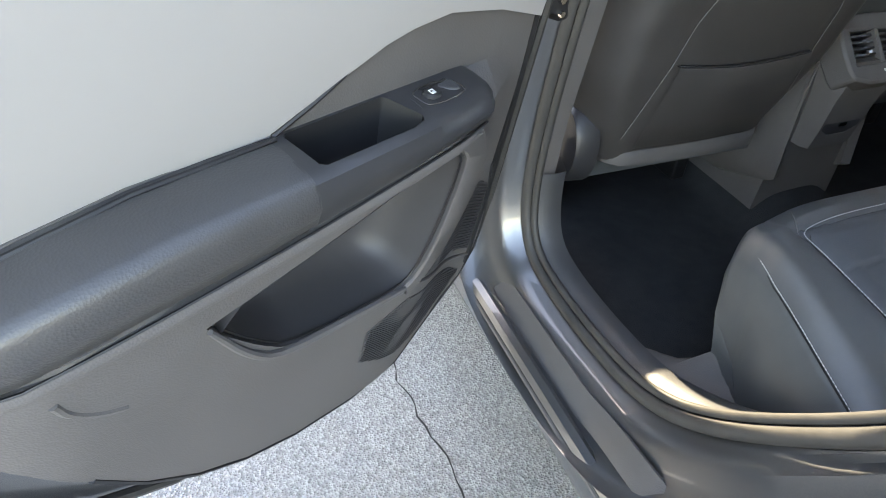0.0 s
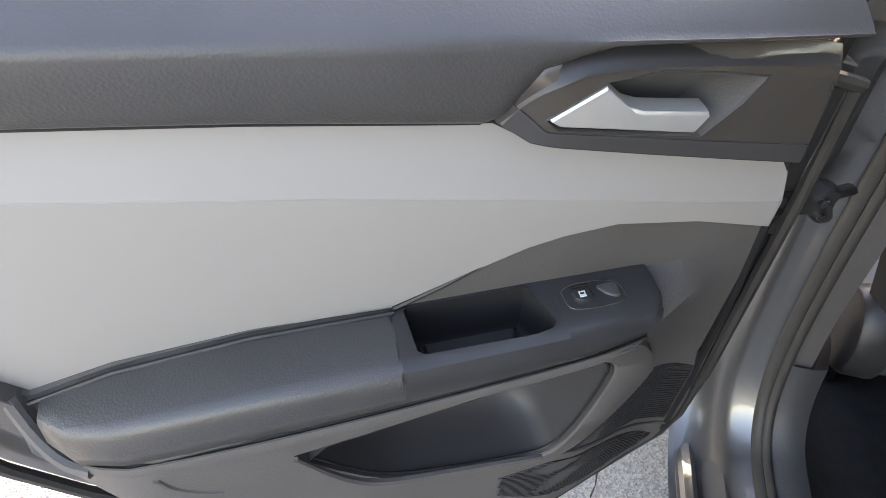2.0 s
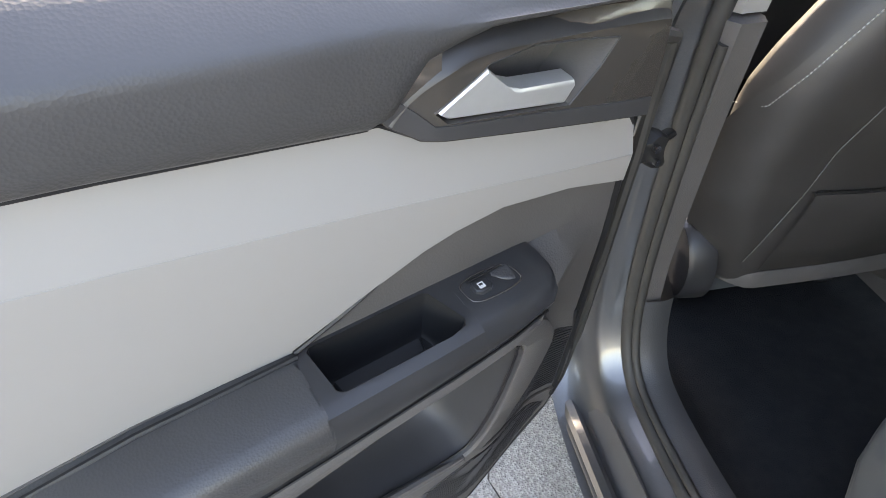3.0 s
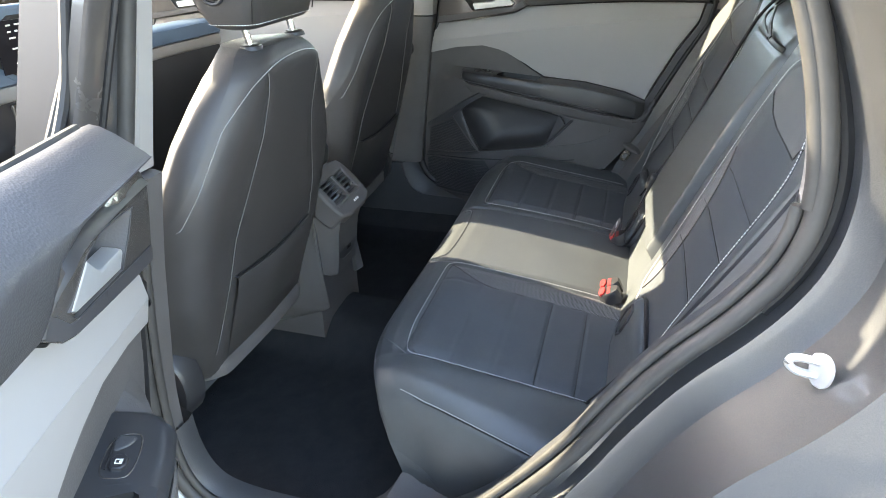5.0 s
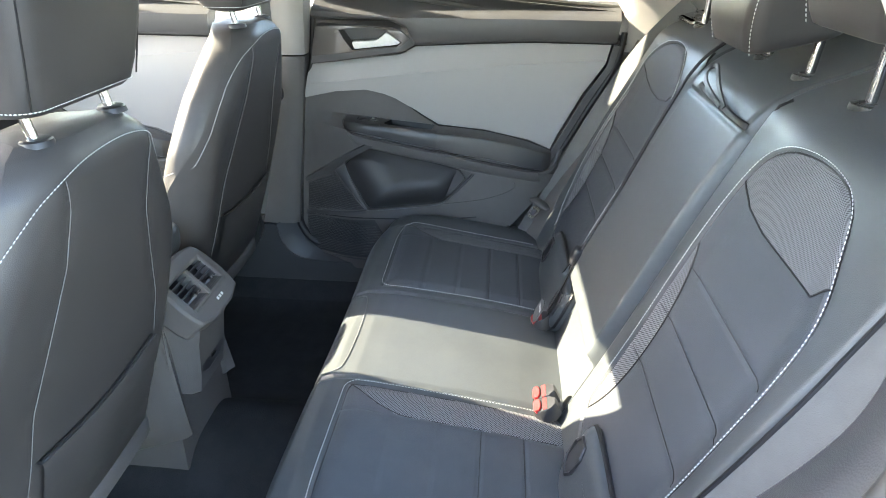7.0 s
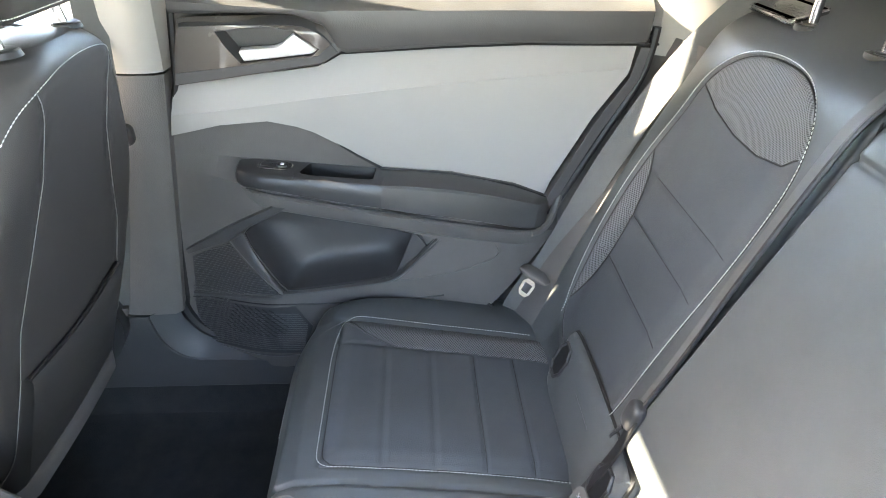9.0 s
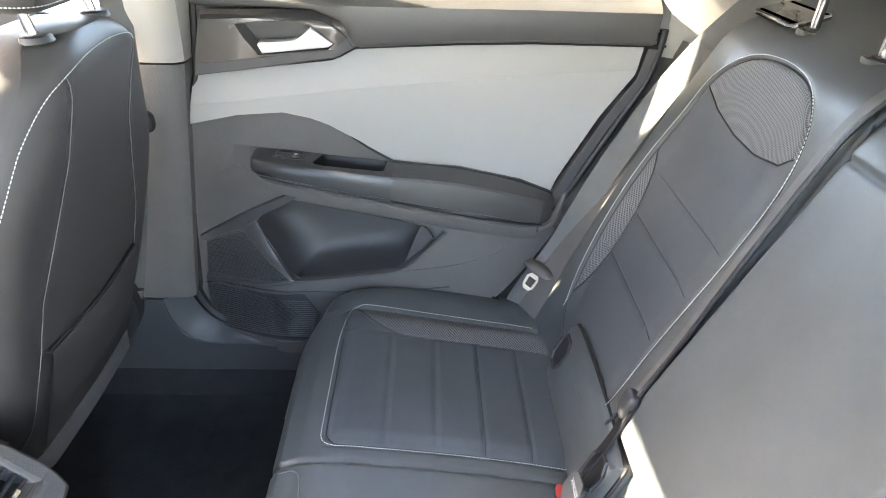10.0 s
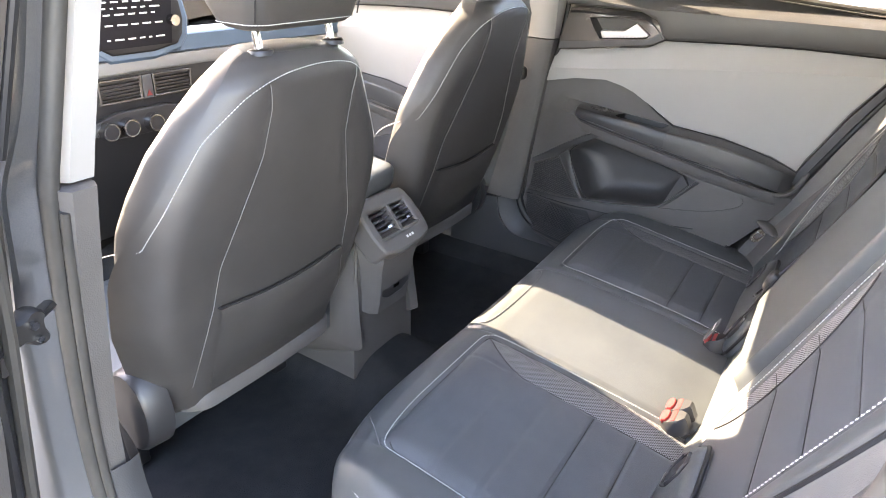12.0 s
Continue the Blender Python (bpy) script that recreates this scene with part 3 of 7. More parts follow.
def roof_and_floor():
    # roof: outer skin and headliner
    def sheet(z0, drop, hw, y0, y1):
        rows = []
        for y in np.linspace(y0, y1, 24):
            rows.append([(x, y, z0 - drop * (abs(x) / hw) ** 3 - 0.16 * (max(0, y - 0.2) / 0.9) ** 2 - 0.05 * (max(0, -0.7 - y) / 1.2) ** 2) for x in np.linspace(-hw, hw, 21)])
        return loft(rows)
    part("roof", sheet(1.635, 0.06, 0.66, 0.645, -1.75), PAINT, car, "painted steel roof")
    part("headliner", sheet(1.60, 0.045, 0.63, 0.625, -1.70), HEADLINER, car, "pale grey fabric roof lining")
    for sx in (-1, 1):
        rail = [(sx * 0.628, y, 1.565 - 0.05 * (max(0, y - 0.2) / 0.9) ** 2 - 0.05 * (max(0, -0.7 - y) / 1.2) ** 2) for y in np.linspace(0.6, -1.7, 24)]
        part("roof_rail", tube(rail, 0.035, 10), HEADLINER, car)
    # floor carpet with the raised tunnel
    rows = []
    for y in np.linspace(1.2, -0.75, 40):
        rows.append([(x, y, 0.36 + 0.075 * math.exp(-(x / 0.13) ** 4) + 0.05 * smoothstep(0.60, 0.70, abs(x)) + 0.004 * math.sin(9 * x + 5 * y)) for x in np.linspace(-0.69, 0.69, 60)])
    part("floor_carpet", loft(rows), CARPET, car, "black loop pile floor carpet")
    part("underbody", box(-0.72, 0.72, -1.8, 1.3, 0.25, 0.33), BLACK, car)
    # rear load space and tail
    part("rear_deck", box(-0.70, 0.70, -1.75, -1.12, 0.62, 0.66), CARPET, car)
    part("tailgate", box(-0.72, 0.72, -1.82, -1.76, 0.4, 1.12), PAINT, car)
    part("rear_window", plate([(-0.72, 0.0), (0.72, 0.0), (0.62, 0.48), (-0.62, 0.48)], lambda s, h, d: (s, -1.79 + 0.22 * h + d, 1.11 + h), 0, 0.005, cut=0), SMOKE, car, "smoked rear window").visible_shadow = False
    # plain front end: bonnet and wings in one shell, and the bumper
    rows = []
    for y, w, top in ((1.30, 0.90, 1.02), (1.5, 0.905, 1.0), (1.8, 0.90, 0.965), (2.1, 0.87, 0.915), (2.3, 0.82, 0.86), (2.38, 0.74, 0.78)):
        half = [(w, 0.72), (w - 0.004, 0.80), (w - 0.03, top - 0.07), (w - 0.09, top - 0.02), (w * 0.6, top + 0.01), (0.0, top + 0.02)]
        rows.append([(x, y, z) for x, z in half] + [(-x, y, z) for x, z in half[-2::-1]])
    part("bonnet", loft(rows), PAINT, car, "metallic grey bonnet", sharp=50)
    rows = [[(x * k, y - 0.16 * (x / 0.9) ** 2 * (1 if y > 2.2 else 0), z) for x in np.linspace(-0.9, 0.9, 15)] for y, z, k in ((2.38, 0.80, 0.82), (2.44, 0.68, 0.92), (2.46, 0.50, 0.95), (2.42, 0.30, 0.95), (2.30, 0.22, 0.92))]
    part("front_bumper", loft(rows), PLASTIC, car, "dark plastic front bumper", sharp=50)
    part("bulkhead", box(-0.86, 0.86, 1.24, 1.30, 0.3, 0.98), BLACK, car)


roof_and_floor()


def far_side():
    # pillar between the far doors
    def pillar(z0, z1, mat, nm, lab):
        rows = []
        for z in np.linspace(z0, z1, 14):
            yb = interp(-z, [-1.56, -1.25, -1.14, -0.96, -0.63, -0.42], [-0.07, -0.016, -0.002, 0.02, 0.062, 0.075])
            yf = interp(-z, [-1.56, -1.25, -1.14, -0.96, -0.63, -0.42], [0.03, 0.085, 0.10, 0.135, 0.19, 0.21])
            x0 = 0.725 - 0.30 * max(0, z - 1.15)
            rows.append([(x0, yb, z), (x0 - 0.055, yb + 0.004, z), (x0 - 0.066, yb + 0.016, z), (x0 - 0.07, (yb + yf) / 2, z), (x0 - 0.066, yf - 0.016, z), (x0 - 0.05, yf, z), (x0, yf, z)])
        part(nm, loft(rows, True), mat, car, lab)
    pillar(1.145, 1.56, PILLAR, "upper_pillar_trim", "pale grey door pillar trim")
    pillar(0.64, 1.141, PLASTIC, "lower_pillar_trim", "dark plastic lower pillar trim")
    # sill trim with its rounded run up to the pillar
    face = [(0.30, 0.636), (0.133, 0.636), (0.127, 0.600), (0.118, 0.572), (0.098, 0.543), (0.075, 0.528), (0.045, 0.520), (-0.10, 0.515), (-0.66, 0.513), (-0.66, 0.448), (0.30, 0.448)]
    part("far_sill_trim", plate(face, lambda s, h, d: (0.652 - d, s, h), lambda s, h: 0.004 * smoothstep(0.50, 0.46, h), 0.02, cut=0.06), SILL, car, "dark plastic sill trim of the far door", bevel=0.005)
    fold = [(0.133, 0.636), (0.127, 0.600), (0.118, 0.572), (0.098, 0.543), (0.075, 0.528), (0.045, 0.520), (-0.10, 0.515), (-0.66, 0.513)]
    gap = [(0.075, 0.668), (0.070, 0.635), (0.062, 0.610), (0.045, 0.582), (0.025, 0.563), (-0.010, 0.549), (-0.10, 0.538), (-0.66, 0.530)]
    a, b = chaikin(fold, 3, False), chaikin(gap, 3, False)
    part("sill_fold", loft([[(0.653 + 0.034 * k + e, p[0] + (q[0] - p[0]) * k, p[1] + (q[1] - p[1]) * k) for k, e in ((0.0, 0.006), (0.03, 0.0), (0.3, -0.002), (0.85, 0.0), (1.0, 0.012))] for p, q in zip(a, b)]), SILL, car, "rounded fold from the pillar into the sill", sharp=60)
    # seal tube, in deep black to stand for the shade in the door gap too
    part("far_door_seal", tube([(0.690, y, z + 0.006) for y, z in b], 0.013, 8, up=(1, 0, 0)), BLACK, car, "black seal round the far door, doubling as its gap shade")
    part("pillar_seam", tube([(0.6535, 0.30, 0.637), (0.6535, 0.133, 0.637), (0.660, 0.10, 0.652), (0.668, 0.073, 0.668)], 0.0011, 6), BLACK, car)
    prof = [(0.652, 0.449), (0.649, 0.44), (0.644, 0.41), (0.636, 0.38), (0.61, 0.366), (0.55, 0.362)]
    part("side_carpet", loft([[(x, y, z) for x, z in prof] for y in np.linspace(1.2, -0.7, 30)]), CARPET, car, "black carpet running up to the far sill")
    # wheel arch trim and rear pillar beside the seat
    outer = [(-0.52, 0.50), (-0.60, 0.69), (-0.70, 0.86), (-0.78, 0.99), (-0.86, 1.12), (-0.87, 1.20)]
    rows = []
    for k, (x, dy) in enumerate(((0.80, 0.03), (0.735, 0.012), (0.705, 0.002), (0.69, -0.012), (0.64, -0.03), (0.60, -0.042), (0.56, -0.07), (0.54, -0.2))):
        rows.append([(x, y + dy, z) for y, z in chaikin(outer, 2, False)])
    part("wheel_arch_trim", loft(rows), PLASTIC, car, "dark plastic wheel arch trim")
    up = [(-0.862, 1.165), (-0.866, 1.25), (-0.832, 1.36), (-0.77, 1.48), (-0.70, 1.56)]
    rows = []
    for x, dy in ((0.80, 0.035), (0.73, 0.014), (0.70, 0.004), (0.685, -0.02), (0.655, -0.10), (0.635, -0.26), (0.63, -0.5)):
        rows.append([(x - 0.25 * max(0, z - 1.17), y + dy, z) for y, z in chaikin(up, 2, False)])
    part("rear_pillar_trim", loft(rows), PILLAR, car, "pale grey rear pillar trim")
    # far body side below and behind, and window glass
    fr = lambda s, h, d: (0.90 - 0.32 * max(0, h - 1.1) + d, s, h)
    part("far_body_side", plate([(1.3, 0.3), (1.3, 1.08), (0.1, 1.19), (-0.86, 1.20), (-1.8, 1.2), (-1.8, 0.3)], fr, 0, 0.02, cut=0), PAINT, car)
    part("far_rear_side", plate([(-0.88, 1.20), (-0.72, 1.56), (-1.0, 1.58), (-1.02, 1.22)], fr, 0, 0.02, cut=0), PAINT, car)
    for nm, w in (("rear_side_window", [(-0.02, 1.2), (-0.09, 1.56), (-0.68, 1.56), (-0.84, 1.2)]), ("front_side_window", [(1.05, 1.15), (0.5, 1.54), (0.05, 1.56), (0.1, 1.17)])):
        part(nm, plate(w, lambda s, h, d: (0.775 - 0.36 * max(0, h - 1.2) + d, s, h), 0, 0.004, cut=0), CLEAR, car, "clear side window glass").visible_shadow = False
    rows = []
    for y in np.linspace(0.62, -1.7, 20):
        dz = -0.16 * (max(0, y - 0.2) / 0.9) ** 2 - 0.05 * (max(0, -0.7 - y) / 1.2) ** 2
        rows.append([(x, y, z + dz) for x, z in ((0.60, 1.585), (0.645, 1.60), (0.68, 1.575), (0.692, 1.535), (0.688, 1.505), (0.66, 1.495), (0.64, 1.52), (0.62, 1.565))])
    part("roof_side_rail", loft(rows, True), PAINT, car, "painted roof side rail above the far windows", sharp=50)
    ws = [(-0.76, 0.0), (0.76, 0.0), (0.62, 0.84), (-0.62, 0.84)]
    part("windscreen", plate(ws, lambda s, h, d: (s, 1.27 - 0.72 * h / 0.9, 1.04 + 0.62 * h + d * 0.5), 0, 0.005, cut=0), CLEAR, car, "clear windscreen").visible_shadow = False
    for sx in (-1, 1):
        part("front_pillar", tube([(sx * 0.775, 1.25, 1.03), (sx * 0.71, 0.92, 1.36), (sx * 0.64, 0.65, 1.562)], 0.035, 10), PILLAR, car)


far_side()


# ---- doors ----
# one rear door in its own plane: s back from the hinge edge, h up, d into the cabin
NEAR_O, NEAR_S, NEAR_H, NEAR_N = Vector((-0.9280, 0.1266, -0.07)), Vector((-0.9061, -0.4230, 0)), Vector((0.0813, -0.1742, 0.9813)), Vector((0.4151, -0.8892, -0.1923))


def near_frame(s, h, d):
    return NEAR_O + NEAR_S * s + NEAR_H * h + NEAR_N * d


def far_map(s, h):
    return 0.9956 * s + 0.0937 * h - 0.1886, -0.0937 * s + 0.9956 * h - 0.0439


def far_frame(s, h, d, shift=0.0):
    a, b = far_map(s, h)
    return Vector((0.69 - d, shift - a, b))


CREAM_OUT = [(0.072, 1.080), (0.082, 1.17), (0.105, 1.178), (0.335, 1.228), (0.371, 1.253), (0.547, 1.282), (0.693, 1.301), (0.93, 1.322), (0.915, 1.25), (0.86, 1.12), (0.797, 1.007), (0.717, 1.031),
             (0.66, 1.040), (0.592, 1.046), (0.52, 1.047), (0.457, 1.045), (0.41, 1.067), (0.369, 1.090), (0.33, 1.108), (0.297, 1.117), (0.246, 1.123), (0.16, 1.108)]
LOWER_OUT = [(0.066, 1.083), (0.16, 1.111), (0.246, 1.126), (0.297, 1.120), (0.33, 1.111), (0.369, 1.093), (0.41, 1.070), (0.457, 1.048), (0.592, 1.049), (0.717, 1.034), (0.797, 1.010), (0.83, 1.03), (0.822, 0.985), (0.795, 0.93),
             (0.765, 0.885), (0.70, 0.783), (0.655, 0.69), (0.593, 0.598), (0.52, 0.53), (0.432, 0.487), (0.32, 0.468), (0.216, 0.474), (0.12, 0.51), (0.051, 0.565), (0.03, 0.63), (0.032, 0.72), (0.06, 0.834), (0.062, 0.96)]
BIN_OUT = [(0.576, 0.929), (0.438, 0.958), (0.30, 0.992), (0.264, 0.998), (0.243, 0.976), (0.240, 0.950), (0.258, 0.869), (0.277, 0.79), (0.305, 0.776), (0.40, 0.79), (0.483, 0.812), (0.525, 0.858)]
BIN_FAR = [(0.568, 0.940), (0.438, 0.962), (0.294, 0.984), (0.25, 0.968), (0.208, 0.922), (0.201, 0.905), (0.24, 0.847), (0.280, 0.789), (0.30, 0.787), (0.386, 0.808), (0.488, 0.832), (0.52, 0.862)]
BEZEL_OUT = [(0.380, 1.267), (0.365, 1.286), (0.344, 1.302), (0.321, 1.311), (0.304, 1.3125), (0.278, 1.312), (0.194, 1.304), (0.117, 1.2945), (0.106, 1.292), (0.098, 1.24), (0.092, 1.178), (0.16, 1.194), (0.25, 1.216), (0.348, 1.241), (0.372, 1.258)]
RECESS = [(0.3395, 1.2632), (0.296, 1.290), (0.258, 1.2935), (0.21, 1.286), (0.166, 1.277), (0.18, 1.255), (0.206, 1.2275), (0.328, 1.2515)]
LEVER = [(0.337, 1.2635), (0.297, 1.286), (0.276, 1.266), (0.262, 1.260), (0.206, 1.251), (0.203, 1.245), (0.213, 1.2305), (0.328, 1.2545)]


def door_depth(s, h):
    """How far the lower trim stands into the cabin."""
    low = interp(s, [0.2, 0.45, 0.785], [1.014, 0.996, 0.962])
    d = 0.074 * smoothstep(0.06, 0.27, s) * smoothstep(low + 0.022, low + 0.006, h)
    d *= 1 - 0.55 * smoothstep(0.90, 0.45, h)
    return d * (1 - 0.6 * smoothstep(0.70, 0.83, s))


ARM = [  # s, shelf height, shelf edge depth, lower edge height
    (0.193, 1.041, 0.046, 1.022), (0.198, 1.0425, 0.056, 1.016), (0.212, 1.0435, 0.066, 1.014), (0.26, 1.044, 0.073, 1.012), (0.33, 1.045, 0.076, 1.006), (0.40, 1.045, 0.077, 0.999), (0.457, 1.045, 0.078, 0.996),
    (0.52, 1.047, 0.078, 0.990), (0.592, 1.046, 0.077, 0.986), (0.66, 1.040, 0.075, 0.980), (0.717, 1.031, 0.071, 0.972), (0.76, 1.020, 0.058, 0.966), (0.785, 1.012, 0.035, 0.962)]


def arm_section(s, fn, lift=0.0, back=0.0, crisp=False):
    a = [interp(s, [r[0] for r in ARM], [r[k] for r in ARM]) for k in (1, 2, 3)]
    top, dep, low = a[0] + lift, a[1], a[2]
    pts = [(-0.01, top), (back, top), (dep * 0.35, top + 0.0015), (dep * 0.8, top + 0.0005), (dep * 0.93, top - 0.003), (dep, top - 0.011), (dep + 0.004, (top + low) / 2), (dep + 0.002, low + 0.006), (dep - 0.006, low), (0.02, low + 0.002), (-0.01, low + 0.01)]
    if crisp:
        pts[3:9] = [(dep * 0.90, top), (dep * 0.975, top - 0.0015), (dep + 0.001, top - 0.006), (dep + 0.004, (top + low) / 2), (dep + 0.003, low + 0.004), (dep - 0.004, low)]
    return [fn(s, h, d) for d, h in pts]


def near_bin_trim(door, fn):
    """Rim, chamfered band, speaker grooves and creases round the storage bin."""
    rim = [fn(s, h, door_depth(s, h) + 0.002) for s, h in chaikin([(0.292, 0.772), (0.31, 0.775), (0.40, 0.79), (0.495, 0.808), (0.535, 0.85), (0.574, 0.925)], 2, False)]
    part("bin_rim", tube(rim, lambda t: 0.003 + 0.003 * math.sin(math.pi * t), 8), PLASTIC, door)
    inner = chaikin([(0.275, 1.000), (0.262, 1.000), (0.241, 0.978), (0.238, 0.950), (0.257, 0.869), (0.275, 0.790), (0.292, 0.776)], 3, False)
    outer = chaikin([(0.232, 1.012), (0.216, 1.004), (0.186, 0.958), (0.178, 0.922), (0.215, 0.858), (0.254, 0.778), (0.288, 0.756)], 3, False)
    band = [[fn(a[0] + (b[0] - a[0]) * k, a[1] + (b[1] - a[1]) * k, 0.003 + e + door_depth(*a) * (1 - 0.4 * k) + 0.4 * k * door_depth(*b)) for k, e in ((0.0, -0.012), (0.0, -0.001), (0.06, 0.001), (0.90, 0.001), (1.0, -0.002), (1.04, -0.02))] for a, b in zip(inner, outer)]
    part("bin_band", loft(band), PLASTIC, door, "smooth chamfered band round the storage bin", sharp=40)
    # ribbed speaker fields in front of and below the bin, on darker panels
    upper = [(0.050, 0.640), (0.052, 0.790), (0.10, 0.826), (0.172, 0.884), (0.215, 0.845), (0.254, 0.768)]
    part("speaker_panel", plate(upper, fn, lambda s, h: door_depth(s, h) + 0.0012, 0.003, cut=0.02), HINGE, door, "dark speaker panel in front of the bin")
    lowest = [(0.060, 0.590), (0.10, 0.625), (0.20, 0.690), (0.27, 0.728), (0.34, 0.700), (0.33, 0.600), (0.25, 0.530), (0.16, 0.520), (0.09, 0.555)]
    part("speaker_panel", plate(lowest, fn, lambda s, h: door_depth(s, h) + 0.0012, 0.003, cut=0.02), HINGE, door, "dark lower speaker panel")
    geos = []
    for field, h0, n in ((upper, 0.570, 36), (lowest, 0.42, 44)):
        for i in range(n):
            line = [(s, h0 + i * 0.0065 + 0.6 * (s - 0.05)) for s in np.linspace(0.05, 0.34, 60)]
            line = [q for q in line if inside_outline(q, field)]
            if len(line) > 3:
                geos.append(tube([fn(a, b, door_depth(a, b) + 0.0018) for a, b in (line[0], line[len(line) // 3], line[2 * len(line) // 3], line[-1])], 0.0012, 5))
    part("speaker_grille", join(*geos), SOFT, door, "fine dark ribs of the speaker grille")
    part("trim_crease", tube([fn(a, b, door_depth(a, b) + 0.001) for a, b in chaikin([(0.046, 0.622), (0.10, 0.648), (0.20, 0.722), (0.262, 0.764)], 2, False)], 0.0030, 8), PLASTIC, door)
    # raised edges round the speaker field, and the facet behind the bin
    for pts, r in (([(0.655, 0.880), (0.678, 0.893), (0.698, 0.916), (0.704, 0.936)], 0.0042),):
        part("trim_crease", tube([fn(s, h, door_depth(s, h) - 0.0022) for s, h in chaikin(pts, 2, False)], r, 8), PLASTIC, door)


def far_bin_trim(door, fn):
    """The closed doors' bin: a lit ledge, a chamfered band in front, and two ribbed speaker fields."""
    on = lambda s, h, e=0.0: fn(s, h, door_depth(s, h) + e)

    def strip(a, b, across, n=24):
        """A moulded strip between two edges; across: rows of (share of the way, height)."""
        a3, b3 = (resample([(p[0], p[1], 0) for p in q], 0.002) for q in (a, b))
        pick = lambda q, k: q[min(len(q) - 1, round(k * (len(q) - 1)))]
        rows = []
        for k in np.linspace(0, 1, n):
            p, q = pick(a3, k), pick(b3, k)
            rows.append([on(p.x + (q.x - p.x) * u, p.y + (q.y - p.y) * u, e) for u, e in across])
        return loft(rows)

    # ledge below the bin, its top catching the light, running up behind it
    low = chaikin([(0.276, 0.783), (0.30, 0.785), (0.386, 0.806), (0.480, 0.829), (0.505, 0.843), (0.535, 0.882), (0.577, 0.938)], 2, False)
    inner = offset_open(low, 0.006)
    part("bin_ledge", strip(inner, low, ((0.0, -0.012), (0.0, 0.004), (0.3, 0.0065), (0.8, 0.0065), (1.0, 0.004), (1.5, 0.0)), 40), SOFT, door, "raised ledge below the storage bin", sharp=50)
    # sloping facet closing the rear of the bin
    part("bin_facet", plate([(0.530, 0.950), (0.575, 0.938), (0.535, 0.882), (0.500, 0.842)], fn, lambda s, h: door_depth(s, h) - 0.004 - 0.5 * max(0.0, 0.545 - s + 0.35 * (h - 0.90)), 0.004, cut=0.02), SOFT, door, "sloping rear facet of the storage bin")
    # chamfer from the pillar edge up to the armrest, and down the front of the bin
    up_out = chaikin([(0.074, 0.836), (0.12, 0.873), (0.169, 0.916), (0.21, 0.950), (0.262, 0.986)], 2, False)
    up_in = chaikin([(0.078, 0.823), (0.125, 0.852), (0.172, 0.884), (0.203, 0.922), (0.29, 0.984)], 2, False)
    part("bin_band", strip(up_out, up_in, ((-0.06, -0.006), (0.0, 0.004), (0.12, 0.0065), (0.9, 0.004), (1.0, 0.002), (1.05, -0.006))), SOFT, door, "chamfered band rising to the armrest", sharp=40)
    down_out = [(0.172, 0.884), (0.20, 0.857), (0.24, 0.820), (0.274, 0.785)]
    down_in = [(0.203, 0.912), (0.222, 0.875), (0.25, 0.833), (0.281, 0.787)]
    part("bin_band", strip(down_out, down_in, ((-0.1, -0.004), (0.0, 0.004), (0.2, 0.0065), (0.8, 0.0045), (1.0, 0.001), (1.02, -0.012))), SOFT, door, "chamfer in front of the storage bin", sharp=40)
    # ridge from the ledge forward to the pillar, a black tube as shade below
    ridge = [(0.079, 0.732), (0.15, 0.747), (0.22, 0.767), (0.276, 0.785)]
    part("trim_crease", strip(ridge, [(s, h - 0.012) for s, h in ridge], ((0.0, -0.004), (0.0, 0.003), (0.25, 0.005), (1.0, 0.002), (1.05, -0.006))), SOFT, door, "ridge between the speaker fields", sharp=40)
    part("trim_gap", tube([on(s, h, -0.001) for s, h in chaikin([(0.076, 0.717), (0.15, 0.731), (0.25, 0.752), (0.34, 0.762), (0.50, 0.783), (0.60, 0.806)], 2, False)], 0.0022, 6), BLACK, door)
    part("trim_crease", tube([on(s, h, 0.0) for s, h in chaikin([(0.49, 0.832), (0.612, 0.862), (0.68, 0.896), (0.699, 0.916), (0.69, 0.93)], 2, False)], 0.0018, 8), PLASTIC, door)
    # upper field: fine ribs on a dark sunk panel
    field = [(0.084, 0.737), (0.268, 0.785), (0.20, 0.848), (0.171, 0.874), (0.13, 0.848), (0.085, 0.820)]
    part("speaker_panel", plate(field, fn, lambda s, h: door_depth(s, h) + 0.0012, 0.003, cut=0.02), POD, door, "dark sunk speaker panel")
    geos = []
    for i in range(24):
        z = 0.735 + i * 0.0058
        s1 = interp(z + 0.012, [0.74, 0.785, 0.874], [0.11, 0.262, 0.178])
        s0 = 0.087 + max(0.0, z - 0.818) * 1.55
        if s1 - s0 > 0.01:
            geos.append(tube([on(s, z + 0.094 * (s - 0.08), 0.0018) for s in np.linspace(s0, s1, 6)], 0.0013, 5))
    part("speaker_grille", join(*geos), SOFT, door, "fine dark ribs of the speaker grille")
    # lower field with slanted slots
    field = [(0.080, 0.712), (0.16, 0.727), (0.30, 0.752), (0.335, 0.70), (0.315, 0.618), (0.20, 0.606), (0.115, 0.604), (0.088, 0.635)]
    part("speaker_panel", plate(field, fn, lambda s, h: door_depth(s, h) + 0.0012, 0.003, cut=0.02), POD, door, "dark lower speaker panel")
    geos = []
    for i in range(25):
        z = 0.606 + i * 0.0058
        s0 = interp(z, [0.606, 0.64, 0.72], [0.112, 0.086, 0.081])
        s1 = interp(z, [0.606, 0.68, 0.72], [0.315, 0.325, 0.16 if z > 0.715 else 0.30])
